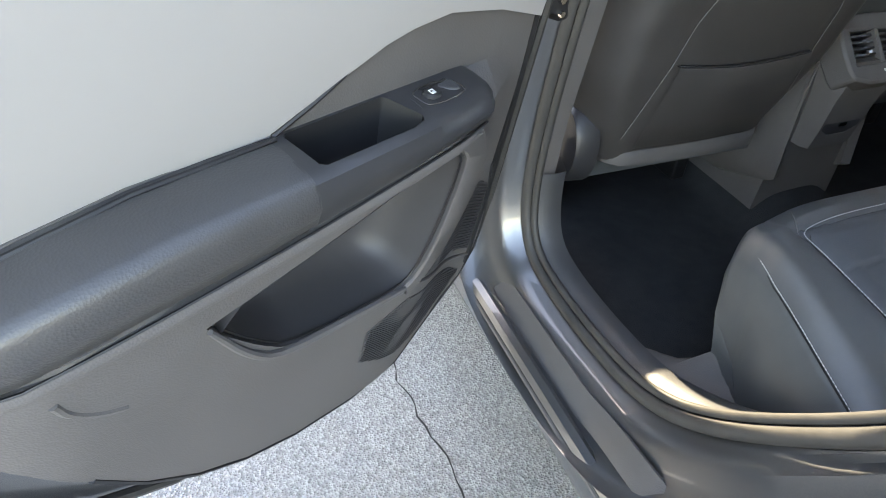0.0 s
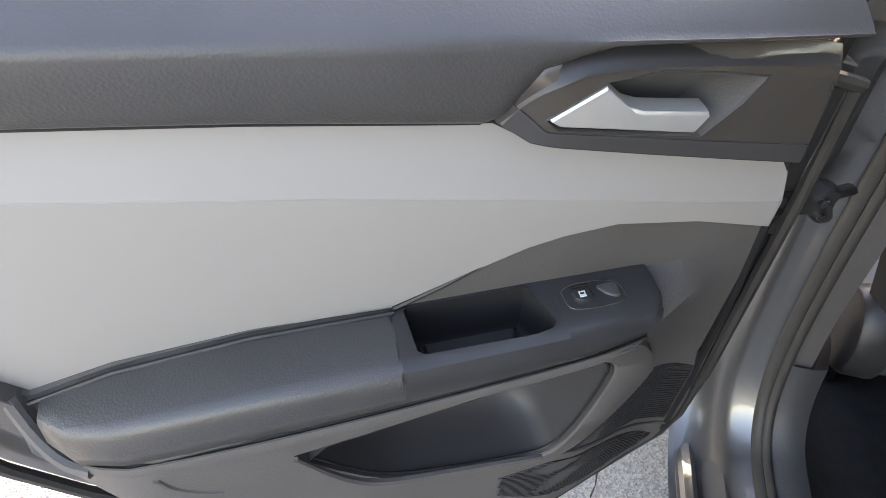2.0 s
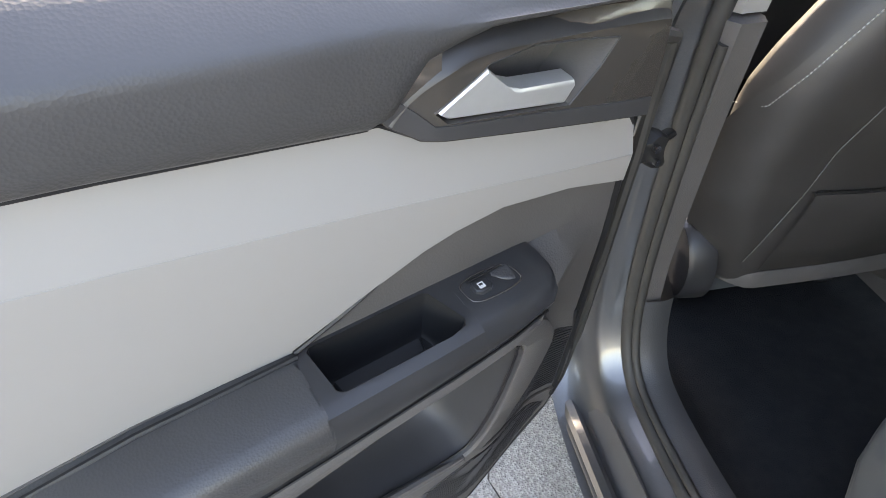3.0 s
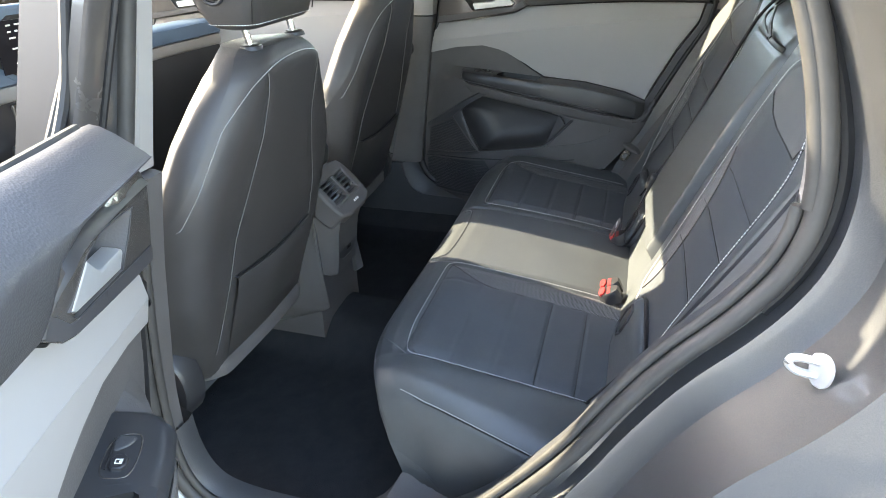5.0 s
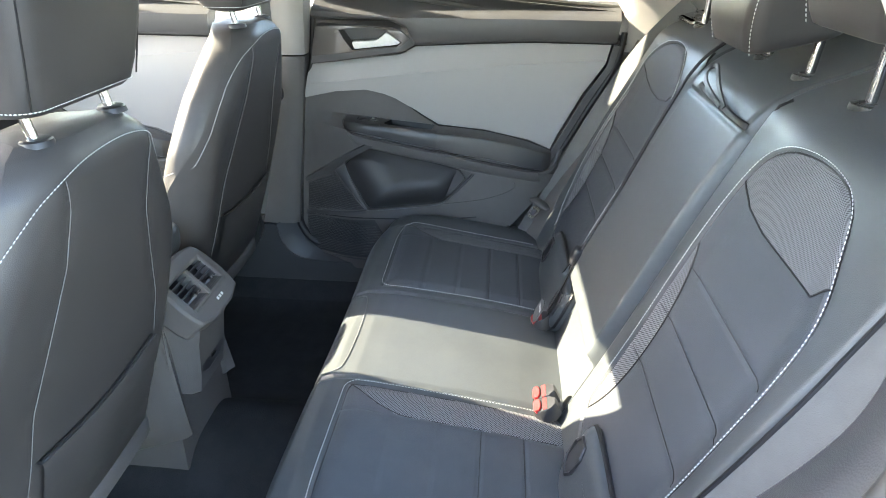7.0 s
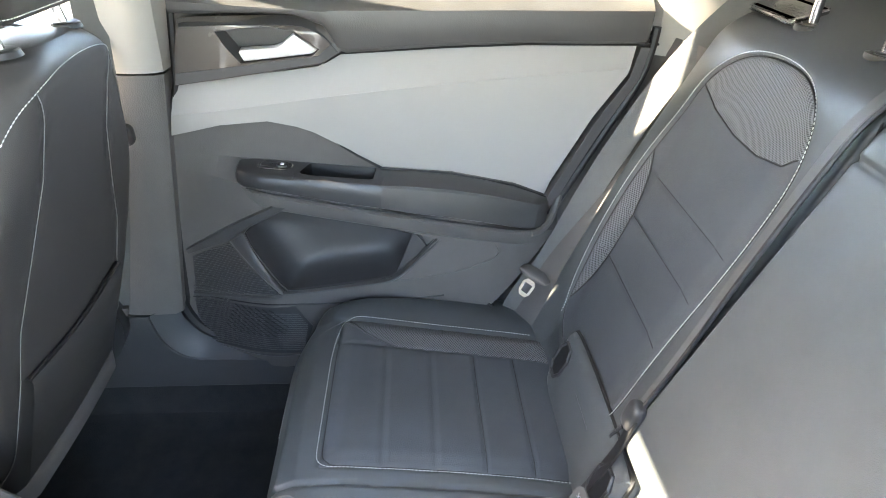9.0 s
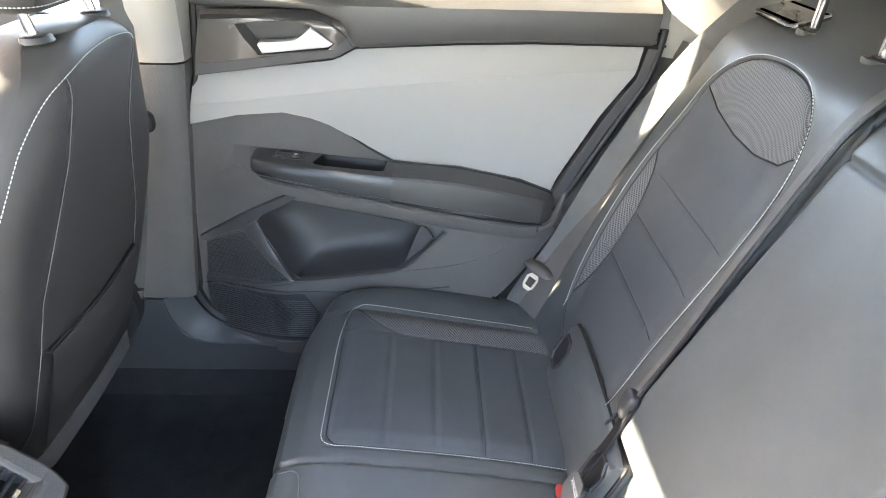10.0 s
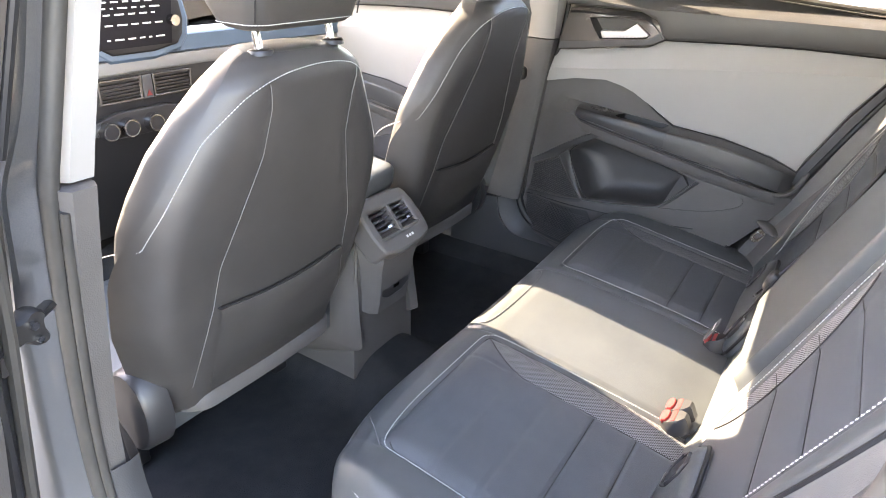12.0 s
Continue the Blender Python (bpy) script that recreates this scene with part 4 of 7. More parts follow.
        geos.append(tube([on(s, min(z + 0.094 * (s - 0.08), 0.749), 0.0018) for s in np.linspace(s0, s1, 6)], 0.0012, 5))
    part("speaker_grille", join(*geos), SOFT, door, "fine dark ribs of the lower speaker grille")
    holes = []
    for i in range(9):
        for j in range(8):
            s, h = 0.148 + i * 0.0150 + 0.004 * j, 0.655 + j * 0.0102 + 0.0014 * i
            if (s - 0.206) ** 2 / 0.076 ** 2 + (h - 0.695) ** 2 / 0.048 ** 2 < 1:
                holes.append(plate([(s - 0.0060, h + 0.0028), (s - 0.0044, h + 0.0036), (s + 0.0060, h - 0.0028), (s + 0.0044, h - 0.0036)], fn, lambda a, b: door_depth(a, b) + 0.0034, 0.002, cut=0))
    part("speaker_slot", join(*holes), BLACK, door, "slanted slots of the lower speaker")
    part("trim_crease", tube([on(s, h, 0.001) for s, h in chaikin([(0.092, 0.622), (0.105, 0.603), (0.14, 0.598), (0.22, 0.599), (0.33, 0.612)], 2, False)], 0.0022, 6), SOFT, door)


def rear_door(name, fn, label, near):
    shell = [(0.02, 1.305 if near else 1.40), (0.0, 1.0), (-0.02, 0.62), (0.02, 0.50), (0.14, 0.435), (0.44, 0.418), (0.66, 0.485), (0.835, 0.70), (0.93, 0.88), (1.03, 1.25), (1.0, 1.36)]
    door = part(name, plate(chaikin(shell, 1), fn, lambda s, h: -0.03 - 0.02 * abs(s - 0.5), 0.07, cut=0.1), PAINT, car, label, bevel=0.008)
    bin_out = BIN_OUT if near else BIN_FAR
    lower = LOWER_OUT if near else LOWER_OUT[:15] + [(0.70, 0.79), (0.66, 0.71), (0.60, 0.645), (0.50, 0.60), (0.35, 0.574), (0.20, 0.565), (0.12, 0.571), (0.087, 0.595), (0.070, 0.64), (0.063, 0.72), (0.061, 0.834), (0.062, 0.96)]
    cream = CREAM_OUT if near else CREAM_OUT[:7] + [(0.893, 1.319), (0.886, 1.268), (0.842, 1.182), (0.790, 1.045), (0.783, 1.012)] + CREAM_OUT[11:]
    rear_end = 0.965 if near else 0.903
    # trim panels
    rows = []
    for s in np.concatenate([np.linspace(0.092, 0.33, 16), np.linspace(0.335, 0.40, 14), np.linspace(0.42, rear_end, 24)]):
        hb = interp(s, [0.09, 0.20, 0.296, 0.345, 0.371, 0.385, 0.547, 0.693, 0.97], [1.298, 1.308, 1.315, 1.301, 1.263, 1.2595, 1.2855, 1.3045, 1.328])
        c = interp(s, [0.09, 0.20, 0.336, 0.448, 0.547, 0.657, 0.97], [1.305, 1.314, 1.328, 1.338, 1.348, 1.359, 1.387] if near else [1.322, 1.324, 1.328, 1.338, 1.348, 1.359, 1.387])
        w = c - hb
        rows.append([fn(s, h, d) for h, d in ((hb, -0.012), (hb, 0.010), (hb + 0.1 * w, 0.017), (hb + 0.3 * w, 0.0215), (hb + 0.6 * w, 0.0235), (hb + 0.88 * w, 0.0235), (c - 0.001, 0.022), (c + 0.003, 0.0175), (c + 0.010, 0.006), (c + 0.020, -0.012), (c + (0.026 if near else 0.032), -0.026), (c + (0.027 if near else 0.042), -0.036), (c + 0.022, -0.045))])
    part("upper_trim", loft(rows, True), SOFT, door, "dark soft-touch upper door trim", sharp=60 if near else 24)
    fold_h = lambda s: interp(s, [0.07, 0.18, 0.36, 0.54, 0.74, 0.95], [1.118, 1.14, 1.181, 1.217, 1.254, 1.288])
    fold_end = (0.922, 1.283) if near else (0.8875, 1.278)
    fold = [(0.0765, fold_h(0.0765))] + [(s, fold_h(s)) for s in np.linspace(0.12, 0.85, 14)] + [fold_end]
    swell = lambda s, h: 0.012 - 0.26 * max(0, h - fold_h(s)) - 0.07 * max(0, fold_h(s) - h)
    panes = [plate(cream[1:8] + fold[::-1], fn, swell, 0.012, cut=0.03), plate(cream[:1] + fold + cream[8:], fn, swell, 0.012, cut=0.03)]
    part("pale_panel", join(*panes), CREAM, door, "pale grey door panel with a long crease", bevel=0.0015)
    part("lower_trim", plate(lower, fn, door_depth, 0.01, [bin_out, [(0.312, 1.006), (0.446, 1.0), (0.446, 1.043), (0.312, 1.043)]], 0.03), PLASTIC, door, "dark grained plastic lower door trim", bevel=0.003, sharp=45)
    for pts, d0 in (([(0.384, 1.2585), (0.547, 1.2835), (0.693, 1.3025), (0.93, 1.3235)], 0.006), ([(0.095, 1.1785), (0.16, 1.192), (0.25, 1.2145), (0.348, 1.239), (0.374, 1.257), (0.384, 1.2585)], 0.004),
                    ([(0.066, 1.0815), (0.16, 1.1095), (0.246, 1.1245), (0.297, 1.1185), (0.33, 1.1095), (0.369, 1.0915), (0.41, 1.0685), (0.457, 1.0465)], 0.003), ([(0.457, 1.0475), (0.592, 1.0475), (0.717, 1.0325), (0.797, 1.0085)], 0.008)):
        part("trim_gap", tube([fn(s, h, d0) for s, h in pts], 0.0026, 6), BLACK, door)
    part("trim_gap", tube([fn(s, h, d) for s, h, d in ((0.09, 1.305, 0.0), (0.087, 1.178, -0.002), (0.067, 1.083, -0.002), (0.055, 0.95, -0.002), (0.045, 0.75, -0.002), (0.044, 0.6, -0.002))], 0.006, 6), BLACK, door)
    part("trim_gap", tube([fn(s, h, door_depth(s, h) - 0.002) for s, h in lower[15:27]], 0.004 if near else 0.007, 6), BLACK, door)
    # storage bin: a lining sunk behind the trim, and the rim round its mouth
    b1 = chaikin(bin_out, 1)
    loops = [[fn(s, h, door_depth(s, h) + 0.001) for s, h in b1]]
    cs, ch = 0.40, 0.885
    for a, k in ((0.015, 0.22), (0.04, 0.45), (0.09, 0.66), (0.18, 0.82), (0.32, 0.93), (0.55, 0.985), (0.8, 1.0)):
        loops.append([fn(s + (cs - s) * a, h + (ch - h) * a, door_depth(s, h) * (1 - k) - 0.03 * k) for s, h in b1])
    vs, fs = loft(loops, True, False)
    n = len(b1)
    fs.append(tuple(range((len(loops) - 1) * n, len(loops) * n)))
    part("bin_lining", (vs, fs), HINGE, door, "dark moulded storage bin lining", sharp=170 if near else 40)
    part("bin_gap", tube([fn(s, h, door_depth(s, h) - 0.004) for s, h in offset(b1, 0.003)], 0.0016, 6, True), BLACK, door)
    if near:
        near_bin_trim(door, fn)
    else:
        far_bin_trim(door, fn)
    # armrest pad behind, switch panel in front
    pads = [arm_section(s, fn, crisp=not near) for s in (0.460, 0.463, 0.52, 0.592, 0.66, 0.717, 0.74, 0.76, 0.775, 0.785)]
    part("armrest_pad", loft(pads, True), PAD, door, "black padded door armrest", sharp=50 if near else 24)
    cup = [(0.4445, 0.004), (0.448, 0.008), (0.444, 0.054), (0.438, 0.059), (0.33, 0.060), (0.313, 0.056), (0.309, 0.050), (0.322, 0.008), (0.327, 0.004)]
    sects = [arm_section(s, fn, 0.0, crisp=not near) for s in (0.193, 0.198, 0.212, 0.26, 0.30)]
    part("switch_panel", loft(sects, True), POD, door, "satin black window switch panel", sharp=50)
    sect2 = []
    for s in (0.30, 0.33, 0.40, 0.445, 0.457, 0.4625):
        a = arm_section(s, fn, crisp=not near)
        sect2.append(a[4:8] + a[8:9])
    part("pull_cup_rim", loft(sect2), POD, door)
    # pull cup: open box let into the shelf, deep black for its inner shade
    def shelf(s, d):
        q = d / interp(s, [r[0] for r in ARM], [r[2] for r in ARM])
        return interp(s, [r[0] for r in ARM], [r[1] for r in ARM]) + interp(q, [0, 0.35, 0.8, 0.93, 1], [0.0, 0.0015, 0.0005, -0.003, -0.011])
    ss = np.linspace(0.299, 0.4625, 9)
    deck = [(s, 0.0) for s in ss] + [(s, 0.93 * interp(s, [r[0] for r in ARM], [r[2] for r in ARM])) for s in ss[::-1]]
    part("cup_deck", plate(deck, lambda s, d, k: fn(s, shelf(s, d) + k, d), 0.0, 0.003, [cup], 0.02), POD, door, "satin black shelf round the pull cup", sharp=60)
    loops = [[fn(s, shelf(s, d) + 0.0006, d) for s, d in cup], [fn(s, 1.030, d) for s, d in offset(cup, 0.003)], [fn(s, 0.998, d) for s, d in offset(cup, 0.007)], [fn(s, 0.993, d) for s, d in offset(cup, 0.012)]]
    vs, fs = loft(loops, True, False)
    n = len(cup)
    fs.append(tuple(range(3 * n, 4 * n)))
    part("pull_cup", (vs, fs), BLACK, door, "door pull cup, deep black for its inner shade", sharp=40)
    part("cup_mat", plate([(0.432, 0.018), (0.335, 0.018), (0.338, 0.034), (0.430, 0.034)], lambda s, d, k: fn(s, 0.998 + k, d), 0, 0.005, cut=0), SMOOTH, door, bevel=0.003)
    sw = chaikin([(0.292, 0.010), (0.236, 0.011), (0.228, 0.030), (0.233, 0.044), (0.288, 0.044), (0.294, 0.030)], 2)
    part("switch_frame", plate(sw, lambda s, d, k: fn(s, 1.0460 + k, d), 0, 0.0022, [offset(sw, 0.0016)], cut=0), GLOSSY, door, bevel=0.0005)
    part("switch_well", plate(offset(sw, 0.0016), lambda s, d, k: fn(s, 1.0447 + k, d), 0, 0.001, cut=0), POD, door)
    key = [(0.284, 0.019), (0.264, 0.019), (0.262, 0.036), (0.283, 0.036)]
    part("window_switch", pad(chaikin(key, 1), lambda s, d, k: fn(s, 1.0455 + k, d), [(0.0005, 0.003), (0.002, 0.0042)], 0, 0.0), SMOOTH, door, "black rocker window switch")
    scoop = chaikin([(0.260, 0.0175), (0.237, 0.0155), (0.233, 0.020), (0.235, 0.037), (0.246, 0.034)], 1)
    part("switch_scoop", pad(scoop, lambda s, d, k: fn(s, 1.0456 + k - 0.10 * max(0.0, s - 0.243), d), [(0.0003, 0.0008), (0.002, 0.0014)], 0, 0.0), SOFT, door, "finger scoop of the window switch", sharp=60)
    part("switch_gap", tube([fn(a, 1.0488, b) for a, b in ((0.284, 0.0175), (0.262, 0.0170), (0.241, 0.0155))], 0.0009, 6), BLACK, door)
    part("switch_symbol", plate([(0.2775, 0.0245), (0.271, 0.0245), (0.271, 0.0315), (0.2775, 0.0315)], lambda s, d, k: fn(s, 1.0498 + k, d), 0.0005, 0.001, [[(0.2765, 0.0255), (0.272, 0.0255), (0.272, 0.0285), (0.2765, 0.0285)]], cut=0), PRINT, door, "small white window symbol")
    part("arm_moulding", loft([[fn(s, interp(s, [0.2, 0.785], [1.014, 0.962]) + dh * smoothstep(0.19, 0.24, s), interp(s, [r[0] for r in ARM], [r[2] for r in ARM]) + dd - 0.006 * smoothstep(0.24, 0.20, s)) for dh, dd in (((0.0, -0.03), (0.001, 0.003), (-0.004, 0.006), (-0.011, 0.005), (-0.014, 0.0), (-0.014, -0.03)) if near else ((0.0, -0.03), (-0.001, 0.002), (-0.005, 0.006), (-0.028, 0.003), (-0.034, -0.003), (-0.034, -0.03)))] for s in np.linspace(0.202, 0.765, 26)], True), PLASTIC, door, "grained grey moulding below the armrest", sharp=50)
    part("trim_gap", tube([fn(s, interp(s, [0.2, 0.785], [1.0155, 0.9635]), interp(s, [r[0] for r in ARM], [r[2] for r in ARM]) + 0.0015) for s in np.linspace(0.215, 0.765, 24)], 0.0016, 6), BLACK, door)
    end = [fn(s, h, d) for s, h, d in chaikin([(0.755, 0.957, 0.060), (0.778, 0.960, 0.050), (0.797, 0.978, 0.030), (0.806, 1.004, 0.014), (0.81, 1.02, 0.006)], 3, False)]
    part("arm_moulding", tube(end, 0.0075, 8), PLASTIC, door)
    # inside handle in its bezel
    part("handle_bezel", plate(BEZEL_OUT, fn, lambda s, h: 0.021 - 0.010 * smoothstep(0.325, 0.38, s) - 0.016 * smoothstep(1.292 - 0.02 * smoothstep(0.2, 0.1, s), 1.314, h), 0.02, [RECESS], 0.009), GLOSSY, door, "gunmetal gloss handle surround", bevel=0.003)
    band = [(0.0935, 1.180), (0.16, 1.196), (0.25, 1.218), (0.348, 1.243), (0.372, 1.259), (0.379, 1.267), (0.368, 1.280), (0.352, 1.266), (0.338, 1.252), (0.25, 1.233), (0.16, 1.213), (0.096, 1.200)]
    part("bezel_band", plate(band, fn, lambda s, h: 0.0225 - 0.010 * smoothstep(0.325, 0.38, s), 0.006, cut=0.009), HINGE, door, "near-black lower band of the handle surround", bevel=0.001)
    r1 = RECESS
    loops = [[fn(s, h, 0.022) for s, h in r1], [fn(s, h, 0.0) for s, h in offset(r1, 0.002)], [fn(s, h, -0.022) for s, h in offset(r1, 0.005)]]
    vs, fs = loft(loops, True, False)
    fs.append(tuple(range(2 * len(r1), 3 * len(r1))))
    part("handle_cup", (vs, fs), PLASTIC, door, "dark recess behind the handle")
    part("cup_edge", tube([fn(s, h, 0.0215) for s, h in RECESS[2:7]], 0.0009, 6), HINGE, door)
    rim_out = chaikin(BEZEL_OUT[:9], 2, False)
    rim_in = offset_open(rim_out, 0.013)
    if math.hypot(rim_in[0][0] - 0.3, rim_in[0][1] - 1.25) > math.hypot(rim_out[0][0] - 0.3, rim_out[0][1] - 1.25):
        rim_in = offset_open(rim_out, -0.013)
    lip = []
    for (a0, b0), (a1, b1) in zip(rim_out, rim_in):
        drop = 0.009 * smoothstep(0.33, 0.38, a0)
        lip.append([fn(a0 + (a1 - a0) * k, b0 + (b1 - b0) * k, d - drop) for k, d in ((0.0, 0.000), (0.06, 0.006), (0.2, 0.0105), (0.85, 0.0225), (1.0, 0.0238), (1.08, 0.0215))])
    part("bezel_lip", loft(lip), SMOOTH, door, "glossy chamfer round the upper edge of the surround", sharp=40)
    part("door_handle", pad(LEVER, fn, [(0.0, 0.016), (0.0008, 0.0205), (0.0025, 0.022)], 0.004, 0.0005), SILVER, door, "satin silver inside door handle", sharp=30)
    # rear end of the trim and outer shell with window frame
    edge = [(0.790, 1.030), (0.846, 1.175), (0.890, 1.262), (0.897, 1.318), (0.915, 1.318), (0.909, 1.262), (0.862, 1.160), (0.806, 1.015), (0.77, 0.94), (0.72, 0.835), (0.705, 0.84), (0.76, 0.95)] if not near else [(0.802, 1.012), (0.93, 1.318), (0.95, 1.365), (0.98, 1.37), (0.975, 1.30), (0.90, 1.13), (0.845, 1.02), (0.80, 0.92), (0.74, 0.80), (0.72, 0.80), (0.77, 0.90)]
    part("edge_trim", plate(edge, fn, 0.014, 0.03, cut=0.06), PLASTIC if near else HINGE, door, "dark plastic door edge trim", bevel=0.004)
    if not near:
        line = chaikin([(0.920, 1.352), (0.921, 1.318), (0.915, 1.258), (0.868, 1.152), (0.812, 1.008), (0.73, 0.835)], 2, False)
        # solid black tube puts the rear gap's shade into colour
        part("trim_gap", tube([fn(s, h, 0.004) for s, h in line], 0.008, 8), BLACK, door, "black tube for the shade in the door's rear gap")
    part("shell_seal", tube([fn(s, h, -0.022) for s, h in offset(chaikin(shell, 1), 0.012)], 0.008, 8, True), RUBBER, door)
    # window frame and glass
    fo = [(0.02, 1.385), (0.10, 1.52), (0.22, 1.70), (0.60, 1.73), (0.80, 1.66), (1.0, 1.40)]
    lean = lambda s, h, d: fn(s, h, d + 0.30 * max(0, h - 1.37) - 0.035)
    fi = [(0.055, 1.39), (0.13, 1.52), (0.24, 1.66), (0.59, 1.685), (0.77, 1.625), (0.94, 1.40)]
    if near:
        part("belt_seal", tube([fn(s, 1.320 + 0.085 * s, -0.046) for s in np.linspace(0.10, 0.95, 8)], 0.005, 6), RUBBER, door)
        return door
    part("window_frame", plate(fo, lean, 0.015, 0.04, [fi], 0.1), PLASTIC, door, "dark window frame", bevel=0.004)
    pane = part("window_glass", plate(fi, lean, 0.0, 0.004, cut=0), CLEAR, door, "clear door glass")
    pane.visible_shadow = False
    part("belt_seal", tube([fn(s, 1.39 + 0.02 * s, -0.028) for s in np.linspace(0.05, 0.95, 8)], 0.007, 6), RUBBER, door)
    return door


near_door = rear_door("rear_door", near_frame, "open rear car door with pale grey panel and black armrest", True)
far_door = rear_door("rear_door", far_frame, "closed rear car door with pale grey panel and black armrest", False)
front_door = rear_door("front_door", lambda s, h, d: far_frame(s, h, d, 1.10), "closed front passenger door with pale grey panel", False)
# check strap between pillar and open door
strap = thing("door_check_strap", (-0.842, -0.014, 0.975), "black metal door check strap bolted to the pillar", "door strap")
part("strap_bar", tube([(-0.79, 0.015, 0.972), (-0.86, -0.025, 0.97), (-0.915, -0.062, 0.966)], 0.009, 8, flat=0.7), BLACK, strap)
body = chaikin([(-0.02, -0.018), (-0.004, -0.014), (0.008, -0.028), (0.024, -0.02), (0.018, 0.0), (0.024, 0.018), (0.006, 0.026), (-0.006, 0.014), (-0.02, 0.018)], 1)
part("strap_bracket", pad(body, lambda s, h, d: Vector((-0.842 + s + 0.3 * d, -0.014 - d, 0.975 + h)), [(0.001, 0.014), (0.004, 0.018)], 0, 0.0), BLACK, strap, "black bracket on the pillar")
part("strap_claw", pad(chaikin([(-0.013, -0.032), (0.013, -0.027), (0.009, 0.0), (0.014, 0.022), (-0.011, 0.027), (-0.008, 0.0)], 1), lambda s, h, d: Vector((-0.873 + s, -0.026 - d, 0.966 + h)), [(0.001, 0.012), (0.004, 0.016)], 0, 0.0), BLACK, strap, "black rubber stop")
part("strap_bolt", tube([(-0.835, -0.030, 0.982), (-0.833, -0.039, 0.982)], 0.0055, 6), CHROME, strap, "steel bolt")
part("strap_bolt", tube([(-0.832, -0.030, 0.963), (-0.830, -0.038, 0.963)], 0.0045, 6), CHROME, strap, "steel bolt")

# ---- rear bench ----
bench = thing("rear_bench_seat", (0, -0.45, 0.40), "black leatherette rear bench seat with pale stitching", "car seat")
PROF = [(-0.72, 0.640), (-0.68, 0.652), (-0.60, 0.668), (-0.50, 0.684), (-0.40, 0.698), (-0.33, 0.707), (-0.29, 0.710), (-0.250, 0.7065), (-0.222, 0.695), (-0.208, 0.674), (-0.205, 0.640), (-0.218, 0.60), (-0.245, 0.56), (-0.285, 0.52), (-0.34, 0.475), (-0.38, 0.44)]
PROF_T = [0.0]
for _a, _b in zip(PROF, PROF[1:]):
    PROF_T.append(PROF_T[-1] + math.hypot(_b[0] - _a[0], _b[1] - _a[1]))


def cushion_point(xi, y_t, lift=0.0):
    """A point of the bench cushion: xi across (-0.65 to 0.65), y_t along the profile from the back."""
    y, z = interp(y_t, PROF_T, [p[0] for p in PROF]), interp(y_t, PROF_T, [p[1] for p in PROF])
    e = 0.004
    y2, z2 = interp(y_t + e, PROF_T, [p[0] for p in PROF]), interp(y_t + e, PROF_T, [p[1] for p in PROF])
    n = Vector((0, -(z2 - z), y2 - y))
    n = n.normalized() if n.length > 1e-9 else Vector((0, 1, 0))
    hw = interp(y, [-0.72, -0.60, -0.27, -0.2], [0.685, 0.69, 0.625, 0.615])
    x = xi * hw / 0.65
    k = max(0.0, (abs(xi) - 0.40) / 0.25)
    y -= 0.075 * k ** 2.4 * smoothstep(-0.62, -0.22, y) * (0.80 + 0.75 * smoothstep(0.685, 0.56, z))
    roll = max(0.0, (abs(xi) - 0.60) / 0.05)
    z -= 0.034 * roll ** 2
    p = Vector((x, y, z))
    return p + n * lift


def groove(d, w, depth):
    return -depth * math.exp(-(d / w) ** 2)


def y_to_t(y):
    return interp(y, [p[0] for p in PROF[:10]], PROF_T[:10])


def cushion_lift(x, y, t):
    """Padding: seams sink, the seat insets swell."""
    v = 0.0
    top = y_to_t(-0.215)
    for sx in (-1, 1):
        v += groove(x - sx * 0.158, 0.0035, 0.006) if t < top + 0.25 else 0
    for x0, x1 in ((-0.527, -0.178), (0.188, 0.530)):
        inside = min(x - x0, x1 - x, (-0.285 - y))
        if t < top:
            v += groove(inside, 0.003, 0.0045)
            if inside > 0:
                v += 0.006 * smoothstep(0, 0.03, inside)
                for yy in (-0.374, -0.453, -0.53, -0.603):
                    if x1 - x > 0.075:
                        v += groove(y - yy, 0.0025, 0.003)
                v += groove(x - (x1 - 0.072), 0.002, 0.0025)
            else:
                v += 0.004 * math.sin(min(1, max(0, (abs(x) - 0.53) / 0.11)) * math.pi)
    v += 0.003 * math.sin(7 * x + 1) * math.sin(9 * y)
    return v


def take_part(nm, vs, faces, mat, lab):
    """Some faces of a surface as one part of the bench."""
    if faces:
        used = sorted({i for f in faces for i in f})
        idx = {v: i for i, v in enumerate(used)}
        part(nm, ([vs[i] for i in used], [tuple(idx[i] for i in f) for f in faces]), mat, bench, lab, sharp=80)


